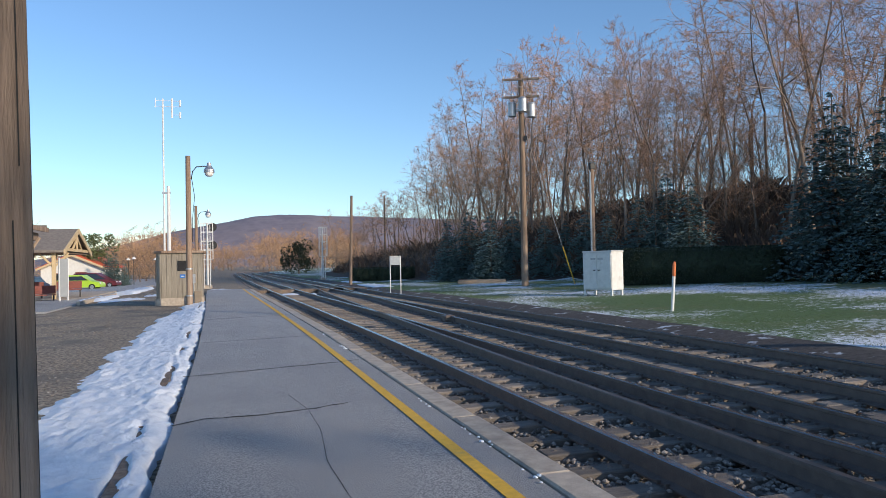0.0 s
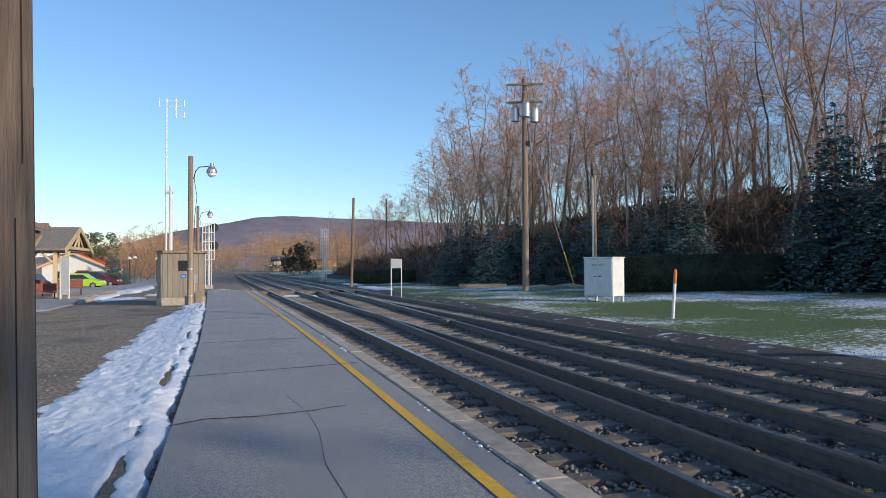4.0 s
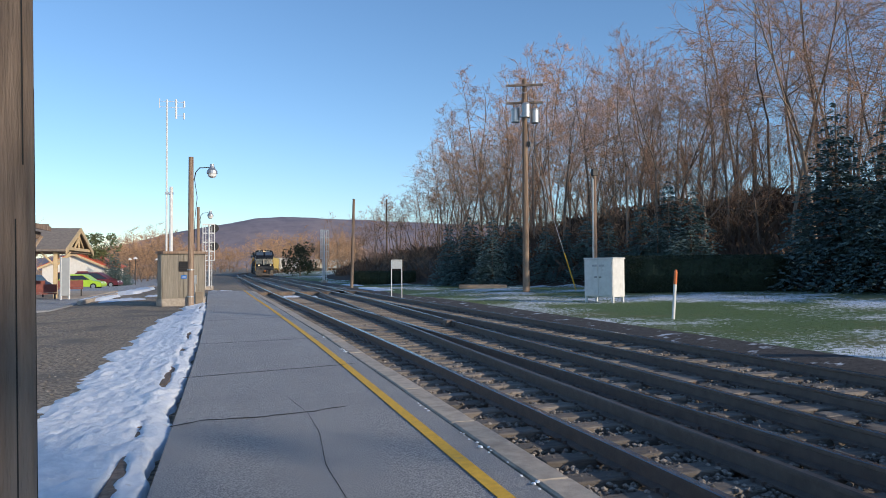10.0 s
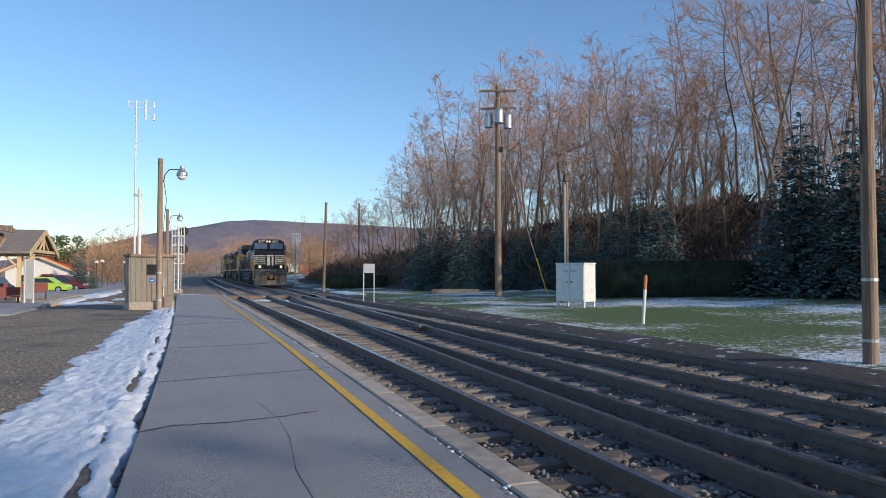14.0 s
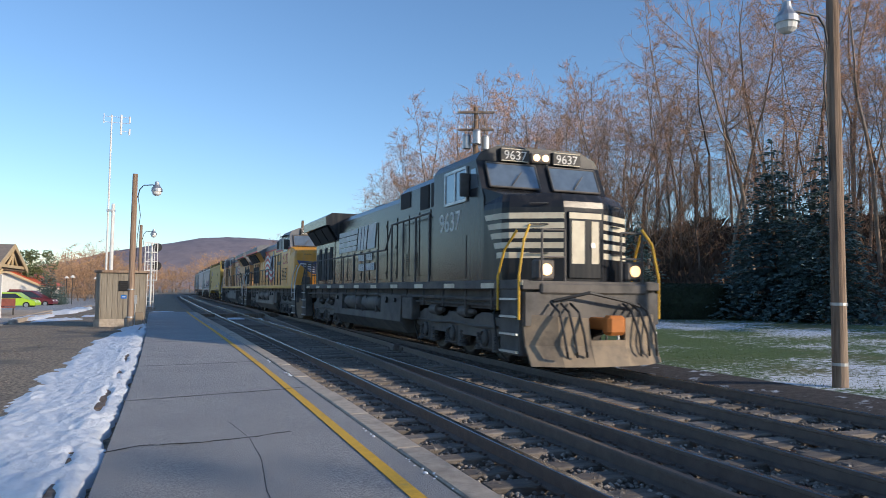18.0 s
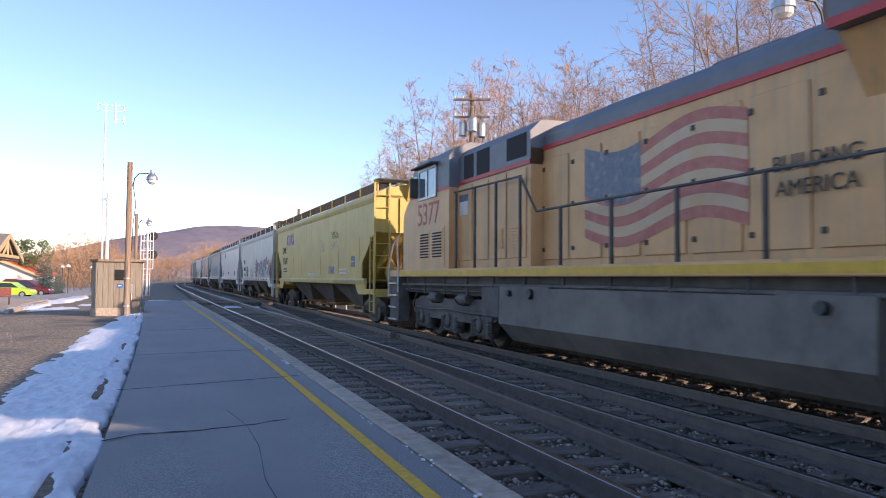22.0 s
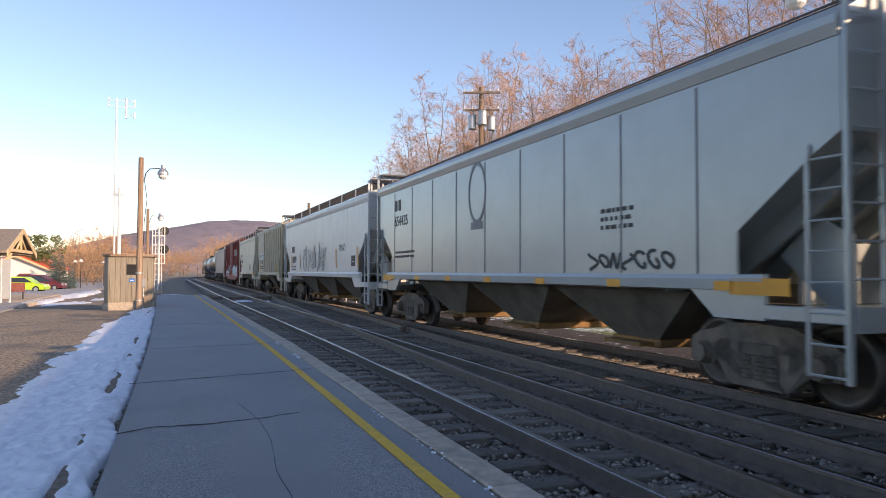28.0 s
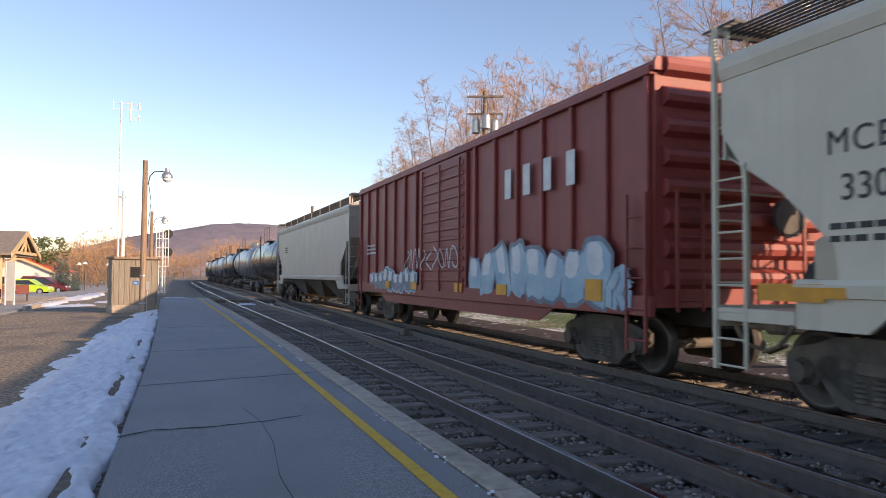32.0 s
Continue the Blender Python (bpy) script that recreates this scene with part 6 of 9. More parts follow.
def freight_truck(car, x):
    t = part("truck", FT["bolster"], None, car, "dark cast steel truck", m=pose(x, 0, 0))
    for sy in (-1, 1):
        part("sideframe", FT["sideframe", sy], None, t)
        for s in (-1, 1):
            part("bearing_cap", FT["bearing", sy], None, t, m=pose(s * 0.89, 0, 0))
    for dx in (-0.2, 0, 0.2):
        part("spring", FT["spring"], None, t, m=pose(dx, -1.03, 0))
    for s in (-1, 1):
        part("axle", FT["axle"], None, t, m=pose(s * 0.89, 0, 0))
        part("brake_beam", FT["brake_beam"], None, t, m=pose(s * 0.62, 0, 0))
        for sy in (-1, 1):
            part("wheel", WHEEL, None, t, m=pose(s * 0.89, sy * 0.755, 0.457, 0, 0, 0 if sy < 0 else 180))


def coupler(car, x, s):
    g = Geo().box(min(x, x + s * 0.75), max(x, x + s * 0.75), -0.09, 0.09, 0.76, 0.96, bev=0.02)
    g.box(min(x + s * 0.55, x + s * 0.82), max(x + s * 0.55, x + s * 0.82), -0.2, 0.16, 0.72, 1.0, bev=0.05)
    g.pipe([(x + s * 0.1, -0.35, 0.9), (x + s * 0.35, -0.4, 0.6), (x + s * 0.7, -0.3, 0.5), (x + s * 0.85, -0.15, 0.6)], 0.03)
    part("coupler", g, M["plow_rust"], car)


def hopper(label, L, mat, bays=3, ribs=0, smooth=True, curved=False, top=4.36, cut=1.35, walk_rail=True, sill_mark=None, plain=None):
    """A covered hopper car: curved or ribbed sides, slope sheets, outlet bays, roof walk, ladders, trucks and couplers."""
    car = thing("hopper_car", label, "freight car", group="freight cars of the train")
    hb, W = L / 2 - 0.62, 1.55
    eave = top - 0.5
    zc = 1.42
    rung_x = Geo().tube((-0.24, 0, 0), (0.24, 0, 0), 0.014, n=6).mesh("rung", mat)
    rung_y = Geo().tube((0, -0.24, 0), (0, 0.24, 0), 0.014, n=6).mesh("rung", mat)
    # side sheets with cut corners
    for sy in (-1, 1):
        g = Geo()
        if curved:
            prof = [(hb, eave), (hb, eave - 0.75), (hb - 0.3, eave - 1.15), (hb - 0.85, eave - 1.5), (hb - cut, eave - 2.1), (hb - cut - 0.05, eave - 2.5), (hb - cut, zc)]
        else:
            prof = [(hb, eave), (hb, eave - 1.05), (hb - 0.35, eave - 1.25), (hb - cut, eave - 1.95), (hb - cut, zc)]
        ring = [(x, z) for x, z in prof] + [(-x, z) for x, z in prof[::-1]]
        bow = 0.06 if curved else 0.0
        zs = [zc, zc + (eave - zc) * 0.33, zc + (eave - zc) * 0.66, eave]
        g.prism_y(ring, sy * W - 0.02, sy * W + 0.02)
        part("side_sheet", g, mat, car)
        if ribs:
            n = ribs
            for i in range(n):
                x = -hb + cut * 0.4 + (2 * hb - cut * 0.8) * i / (n - 1)
                if plain and plain[0] < x < plain[1]:
                    continue
                zlow = zc if abs(x) < hb - cut else eave - 1.95 + (abs(x) - hb + cut) * 0.7
                q = Geo().box(x - 0.045, x + 0.045, sy * (W + 0.02) if sy > 0 else -W - 0.085, W + 0.085 if sy > 0 else -W - 0.02, zlow, eave, bev=0.02)
                part("rib", q, mat, car)
        # top chord and side sill
        yo = sy * W
        g = Geo().loft([[(x, yo - sy * 0.02, eave - 0.16), (x, yo + sy * 0.035, eave - 0.14), (x, yo + sy * 0.07, eave - 0.02), (x, yo + sy * 0.07, eave + 0.06), (x, yo + sy * 0.02, eave + 0.14), (x, yo - sy * 0.08, eave + 0.14)] for x in (-hb, hb)])
        part("top_chord", g, mat, car)
        g = Geo().loft([[(x, yo - sy * 0.03, zc + 0.03), (x, yo + sy * 0.045, zc + 0.02), (x, yo + sy * 0.07, zc - 0.03), (x, yo + sy * 0.06, zc - 0.15), (x, yo - sy * 0.03, zc - 0.17)] for x in (-hb + cut * 0.7, hb - cut * 0.7)])
        part("side_sill", g, mat, car)
        for s in (-1, 1):
            g = Geo().prism_y([(s * (hb - cut - 0.75), zc - 0.15), (s * (hb - cut * 0.7), zc - 0.15), (s * (hb - cut * 0.7), 0.95), (s * (hb - cut - 0.35), 0.95)], yo - 0.03, yo + 0.03)
            part("bolster_web", g, mat, car)
            part("end_sill", Geo().box(min(s * (hb - cut * 0.7), s * (hb + 0.1)), max(s * (hb - cut * 0.7), s * (hb + 0.1)), yo - 0.045, yo + 0.045, 0.97, 1.12, bev=0.01), mat, car)
    # roof
    g = Geo()
    prof = [(-W, eave + 0.1), (-W * 0.8, eave + 0.27), (-W * 0.45, eave + 0.4), (0, eave + 0.45), (W * 0.45, eave + 0.4), (W * 0.8, eave + 0.27), (W, eave + 0.1), (W, eave), (-W, eave)]
    g.sweep_x(prof, -hb, hb)
    part("roof", g, mat, car)
    g = Geo().box(-hb + 0.8, hb - 0.8, -0.4, 0.4, eave + 0.42, eave + 0.55, bev=0.03)
    part("hatch_cover", g, mat, car)
    # ends: upper panel, slope sheet and stiffeners
    for s in (-1, 1):
        g = Geo().box(min(s * hb, s * (hb - 0.04)), max(s * hb, s * (hb - 0.04)), -W, W, eave - 1.05, eave + 0.08)
        for yy in (-0.75, 0.75):
            g.box(min(s * hb, s * (hb + 0.06)), max(s * hb, s * (hb + 0.06)), yy - 0.05, yy + 0.05, eave - 1.05, eave)
        part("end_panel", g, mat, car)
        g = Geo()
        x0, x1 = s * (hb - 0.03), s * (hb - 2.6)
        g.loft([[(x0, -W + 0.03, eave - 1.0), (x0, W - 0.03, eave - 1.0), (x0 - s * 0.05, W - 0.03, eave - 1.05), (x0 - s * 0.05, -W + 0.03, eave - 1.05)],
                [(x1, -W + 0.03, zc - 0.1), (x1, W - 0.03, zc - 0.1), (x1 - s * 0.05, W - 0.03, zc - 0.2), (x1 - s * 0.05, -W + 0.03, zc - 0.2)]])
        part("slope_sheet", g, mat, car)
        for yy in (-0.95, -0.3, 0.3, 0.95):
            g = Geo().loft([[(s * (hb - 0.1), yy - 0.04, eave - 1.25), (s * (hb - 0.1), yy + 0.04, eave - 1.25), (s * (hb - 0.25), yy + 0.04, eave - 1.1), (s * (hb - 0.25), yy - 0.04, eave - 1.1)],
                    [(s * (hb - 2.1), yy - 0.04, 1.25), (s * (hb - 2.1), yy + 0.04, 1.25), (s * (hb - 2.25), yy + 0.04, 1.5), (s * (hb - 2.25), yy - 0.04, 1.5)]])
            part("stiffener", g, mat, car)
        for yy in (-0.75, 0.75):
            part("end_post", Geo().prism_y([(s * (hb - 0.55), 1.1), (s * (hb - 0.85), 1.1), (s * (hb - 1.5), eave - 2.2), (s * (hb - 1.0), eave - 1.75), (s * (hb - 0.55), eave - 2.0)], yy - 0.03, yy + 0.03), mat, car)
        part("shear_plate", Geo().box(min(s * (hb - 1.3), s * (hb - 1.26)), max(s * (hb - 1.3), s * (hb - 1.26)), -0.72, 0.72, 1.1, eave - 2.05), mat, car)
        # end platform, corner posts, ladders
        g = Geo().box(min(s * (hb - 1.0), s * (hb + 0.12)), max(s * (hb - 1.0), s * (hb + 0.12)), -W, W, 1.02, 1.1)
        g.box(min(s * (hb + 0.08), s * (hb + 0.14)), max(s * (hb + 0.08), s * (hb + 0.14)), -W, W, 0.9, 1.14)
        part("end_platform", g, mat, car)
        xo = s * (hb + 0.08)
        for sy in (-1, 1):
            yo = sy * (W + 0.04)
            g = Geo().box(min(xo - 0.025, xo + 0.025), max(xo - 0.025, xo + 0.025), yo - 0.03, yo + 0.03, 0.42, eave + 0.5)
            xi = s * (hb - 0.38)
            g.pipe([(xi, yo, 0.45), (xi, yo, 2.55), (xi + s * 0.03, yo, 2.68), (xi - s * 0.02, yo - sy * 0.1, 2.82)], 0.024)
            lad = part("side_ladder", g, mat, car)
            for k in range(8):
                part("rung", rung_x, None, lad, m=pose((xi + xo) / 2, yo, 0.47 + 0.3 * k))
            g = Geo().box(min(xo - 0.02, xo + 0.02), max(xo - 0.02, xo + 0.02), yo - sy * 0.46 - 0.025, yo - sy * 0.46 + 0.025, 1.12, eave + 0.45)
            lad = part("end_ladder", g, mat, car)
            for k in range(8):
                z = 1.4 + 0.36 * k
                if z < eave + 0.4:
                    part("rung", rung_y, None, lad, m=pose(xo, yo - sy * 0.23, z))
        part("grab_bar", Geo().pipe([(xo, -W + 0.4, 2.45), (xo + s * 0.03, 0, 2.42), (xo, W - 0.4, 2.45)], 0.016), mat, car)
        # crosswalk over the end on its frame
        g = Geo().box(min(xo - 0.03, xo + 0.03), max(xo - 0.03, xo + 0.03), -W - 0.05, W + 0.05, eave + 0.44, eave + 0.52)
        part("crosswalk_frame", g, mat, car)
        for yy in (-0.55, 0.55):
            part("crosswalk_bracket", Geo().prism_y([(s * hb, eave - 0.1), (s * (hb + 0.32), eave + 0.42), (s * (hb + 0.32), eave + 0.5), (s * hb, eave + 0.5)], yy - 0.03, yy + 0.03), mat, car)
        g = Geo()
        for k in range(6):
            xx = s * (hb - 0.2 + 0.1 * k)
            g.box(xx - 0.012, xx + 0.012, -W, W, eave + 0.5, eave + 0.535)
        for k in range(22):
            yy = -W + 2 * W * k / 21
            g.box(min(s * (hb - 0.2), s * (hb + 0.32)), max(s * (hb - 0.2), s * (hb + 0.32)), yy - 0.008, yy + 0.008, eave + 0.505, eave + 0.53)
        part("crosswalk", g, M["grating"], car)
        coupler(car, s * hb, s)
    g = Geo().tube((hb + 0.02, 0.55, 2.05), (hb + 0.08, 0.55, 2.05), 0.28, n=16)
    g.box(hb - 0.2, hb, 0.42, 0.68, 1.1, 2.1)
    part("brake_wheel", g, M["frame_black"], car)
    g = Geo().tube((-hb + 0.3, -0.45, 1.45), (-hb + 1.3, -0.45, 1.45), 0.22, n=12)
    part("air_reservoir", g, M["frame_black"], car)
    # bays
    span = 2 * (hb - 2.45)
    bl = span / bays
    for i in range(bays):
        xc = -span / 2 + bl * (i + 0.5)
        g = Geo()
        g.loft([[(xc - bl / 2, -W + 0.1, zc), (xc + bl / 2, -W + 0.1, zc), (xc + bl / 2, W - 0.1, zc), (xc - bl / 2, W - 0.1, zc)],
                [(xc - bl * 0.47, -W + 0.35, zc - 0.22), (xc + bl * 0.47, -W + 0.35, zc - 0.22), (xc + bl * 0.47, W - 0.35, zc - 0.22), (xc - bl * 0.47, W - 0.35, zc - 0.22)],
                [(xc - 0.52, -0.75, 0.48), (xc + 0.52, -0.75, 0.48), (xc + 0.52, 0.75, 0.48), (xc - 0.52, 0.75, 0.48)]])
        bay = part("discharge_bay", g, M["bay_grime"], car, "grimy discharge bay")
        g = Geo().box(xc - 0.6, xc + 0.6, -0.8, 0.8, 0.36, 0.48, bev=0.02)
        g.box(xc - 0.45, xc + 0.45, -1.05, -0.8, 0.38, 0.44)
        part("outlet_gate", g, M["gate_rust"], bay)
    g = Geo().box(-hb, hb, -0.3, 0.3, 0.8, 1.05)
    part("center_sill", g, M["frame_black"], car)
    # roof walks of crossed bars on thin posts
    for sy in (-1, 1):
        g = Geo()
        mid = 1.16 if walk_rail else 0.62
        for k in range(8):
            yy = sy * (mid - 0.3 + 0.0857 * k)
            g.box(-hb - 0.2, hb + 0.2, yy - 0.007, yy + 0.007, eave + 0.45, eave + 0.475)
        n = int(2 * hb / 0.105)
        for i in range(n + 1):
            x = -hb - 0.2 + (2 * hb + 0.4) * i / n
            g.box(x - 0.005, x + 0.005, sy * mid - 0.31, sy * mid + 0.31, eave + 0.452, eave + 0.473)
        part("roof_walk", g, M["grating"], car)
    if walk_rail:
        me = Geo().box(-0.02, 0.02, -0.02, 0.02, 0, 0.34).mesh("walk_post", mat)
        n = int(2 * hb / 1.9)
        for i in range(n + 1):
            part("walk_post", me, None, car, m=pose(-hb + 2 * hb * i / n, -(W - 0.07), eave + 0.12))
    freight_truck(car, hb - 1.55)
    freight_truck(car, -hb + 1.55)
    if sill_mark:
        for i in range(bays * 2 + 1):
            x = -hb + 1.5 + (2 * hb - 3) * i / (bays * 2)
            part("reflector", Geo().box(x - 0.16, x + 0.16, -W - 0.068, -W - 0.06, zc - 0.16, zc - 0.04), M["tag_orange"], car)
        for s in (-1, 1):
            x = s * (hb - 1.0)
            part("reflector", Geo().box(x - 0.42, x + 0.42, -W - 0.068, -W - 0.06, zc - 0.2, zc - 0.02), M["tag_orange"], car)
    car["half"] = hb
    return car


def small_print(car, x, z, y, mat, seed, n=3, w=0.9):
    rnd = random.Random(seed)
    g = Geo()
    for i in range(n):
        x0 = x - w / 2
        while x0 < x + w / 2:
            l = rnd.uniform(0.05, 0.14)
            g.box(x0, x0 + l, y - 0.003, y + 0.003, z - i * 0.12 - 0.03, z - i * 0.12 + 0.03)
            x0 += l + rnd.uniform(0.03, 0.07)
    tagged(part("small_print", g, mat, car), kind="stuff")


# ---------------------------------------------------------------- boxcar
def boxcar(label, L, mat):
    car = thing("boxcar", label, "freight car", group="freight cars of the train")
    hb, W, z0, z1 = L / 2 - 0.75, 1.5, 1.05, 4.28
    g = Geo().box(-hb, hb, -W, W, z0, z1)
    part("body", g, mat, car)
    g = Geo()
    prof = [(-W - 0.04, z1 - 0.05), (-W - 0.04, z1 + 0.08), (0, z1 + 0.25), (W + 0.04, z1 + 0.08), (W + 0.04, z1 - 0.05)]
    g.sweep_x(prof, -hb - 0.06, hb + 0.06)
    n = 11
    for i in range(n + 1):
        x = -hb + 2 * hb * i / n
        g.loft([[(xx, -W, z1 + 0.09), (xx, 0, z1 + 0.265), (xx, W, z1 + 0.09), (xx, W, z1 + 0.13), (xx, 0, z1 + 0.3), (xx, -W, z1 + 0.13)] for xx in (x - 0.03, x + 0.03)])
    part("roof", g, mat, car)
    dw = 1.55
    for sy in (-1, 1):
        y = sy * W
        for i in range(17):
            x = -hb + 0.12 + (2 * hb - 0.24) * i / 16
            if abs(x) > dw + 0.1:
                part("rib", Geo().box(x - 0.05, x + 0.05, min(y, y + sy * 0.07), max(y, y + sy * 0.07), z0 + 0.15, z1 - 0.06, bev=0.015), mat, car)
        part("top_chord", Geo().box(-hb, hb, min(y, y + sy * 0.09), max(y, y + sy * 0.09), z1 - 0.1, z1 + 0.02, bev=0.01), mat, car)
        part("side_sill", Geo().box(-hb, hb, min(y, y + sy * 0.09), max(y, y + sy * 0.09), z0 - 0.12, z0 + 0.16, bev=0.01), mat, car)
        part("sill_web", Geo().prism_y([(-hb + 2.6, z0 - 0.1), (hb - 2.6, z0 - 0.1), (hb - 3.2, z0 - 0.36), (-hb + 3.2, z0 - 0.36)], min(y, y + sy * 0.03), max(y, y + sy * 0.03)), mat, car)
        door = part("door", Geo().box(-dw, dw, min(y, y + sy * 0.08), max(y, y + sy * 0.08), z0 + 0.1, z1 - 0.12, bev=0.012), mat, car)
        rib_me = Geo().box(-dw + 0.1, dw - 0.1, min(y + sy * 0.078, y + sy * 0.11), max(y + sy * 0.078, y + sy * 0.11), 0, 0.09, bev=0.014).mesh("door_rib", mat)
        for k in range(12):
            part("door_rib", rib_me, None, door, m=pose(0, 0, z0 + 0.28 + k * 0.235))
        for x in (-dw + 0.3, dw - 0.3, 0.0):
            part("lock_bar", Geo().box(x - 0.02, x + 0.02, min(y + sy * 0.1, y + sy * 0.14), max(y + sy * 0.1, y + sy * 0.14), z0 + 0.05, z1 - 0.2), mat, door)
    for s in (-1, 1):
        for k in range(8):
            z = z0 + 0.25 + k * 0.41
            g = Geo()
            g.loft([[(s * hb, yy, z), (s * (hb + 0.12), yy, z + 0.06), (s * (hb + 0.14), yy, z + 0.14), (s * (hb + 0.12), yy, z + 0.22), (s * hb, yy, z + 0.28)] for yy in (-W + 0.12, W - 0.12)])
            part("end_corrugation", g, mat, car)
        for sy in (-1, 1):
            xa = hb - 0.5 if s > 0 else -hb + 0.08
            g = Geo()
            ladder(g, xa, sy * (W + 0.1), 0.45, 2.6, 0.42)
            part("side_ladder", g, mat, car)
            g = Geo()
            ladder(g, s * (hb + 0.2), sy * (W - 0.4) - 0.2, 1.0, 2.6, 0.42, False)
            part("end_ladder", g, mat, car)
        coupler(car, s * (hb + 0.05), s)
    g = Geo().tube((hb + 0.2, 0.6, 2.3), (hb + 0.26, 0.6, 2.3), 0.28, n=16)
    part("brake_wheel", g, M["frame_black"], car)
    part("center_sill", Geo().box(-hb, hb, -0.35, 0.35, 0.75, 1.0), M["frame_black"], car)
    freight_truck(car, hb - 1.9)
    freight_truck(car, -hb + 1.9)
    return car


# ---------------------------------------------------------------- tank car
def tank_car(label, L, mat):
    car = thing("tank_car", label, "freight car", group="freight cars of the train")
    hb, R, zc = L / 2 - 0.75, 1.45, 2.55
    g = Geo()
    n, rings = 28, []
    for x, q in ((-hb + 0.25, 0.05), (-hb + 0.3, 0.45), (-hb + 0.42, 0.78), (-hb + 0.6, 0.94), (-hb + 0.85, 1.0), (hb - 0.85, 1.0), (hb - 0.6, 0.94), (hb - 0.42, 0.78), (hb - 0.3, 0.45), (hb - 0.25, 0.05)):
        rings.append([(x, R * q * math.cos(2 * math.pi * i / n), zc + R * q * math.sin(2 * math.pi * i / n)) for i in range(n)])
    g.loft(rings)
    part("tank", g, mat, car, smooth=True)
    for s in (-1, 1):
        for x in (s * (hb - 2.5),):
            g = Geo()
            g.loft([[(xx, (R + 0.02) * math.cos(a), zc + (R + 0.02) * math.sin(a)) for a in [math.pi * 2 * i / n for i in range(n)]] for xx in (x - 0.05, x + 0.05)])
            part("band", g, M["frame_black"], car)
        g = Geo().box(min(s * (hb - 3.2), s * (hb + 0.05)), max(s * (hb - 3.2), s * (hb + 0.05)), -0.45, 0.45, 0.8, 1.15)
        g.box(min(s * (hb - 0.5), s * (hb + 0.05)), max(s * (hb - 0.5), s * (hb + 0.05)), -1.5, 1.5, 1.0, 1.1)
        for sy in (-1, 1):
            g.pipe([(s * (hb + 0.02), sy * 1.48, 1.1), (s * (hb + 0.02), sy * 1.48, 2.0), (s * (hb - 1.0), sy * 1.48, 2.0), (s * (hb - 1.0), sy * 1.48, 1.1)], 0.025)
        part("end_frame", g, M["frame_black"], car)
        coupler(car, s * hb, s)
    g = Geo().tube((0, 0, zc + R - 0.05), (0, 0, zc + R + 0.45), 0.42, n=16)
    part("dome", g, mat, car)
    for sy in (-1, 1):
        g = Geo()
        ladder(g, -0.22, sy * (R + 0.1), 0.9, zc + R + 0.1, 0.44)
        part("ladder", g, M["frame_black"], car)
        g = Geo()
        g.box(-1.4, 1.4, sy * 0.95 - 0.2, sy * 0.95 + 0.2, zc + R - 0.22, zc + R - 0.18)
        g.pipe([(-1.4, sy * 1.12, zc + R - 0.2), (-1.4, sy * 1.12, zc + R + 0.75), (1.4, sy * 1.12, zc + R + 0.75), (1.4, sy * 1.12, zc + R - 0.2)], 0.022)
        g.tube((0, sy * 1.12, zc + R - 0.2), (0, sy * 1.12, zc + R + 0.75), 0.02, n=6)
        part("platform_rail", g, M["frame_black"], car)
    freight_truck(car, hb - 1.55)
    freight_truck(car, -hb + 1.55)
    return car
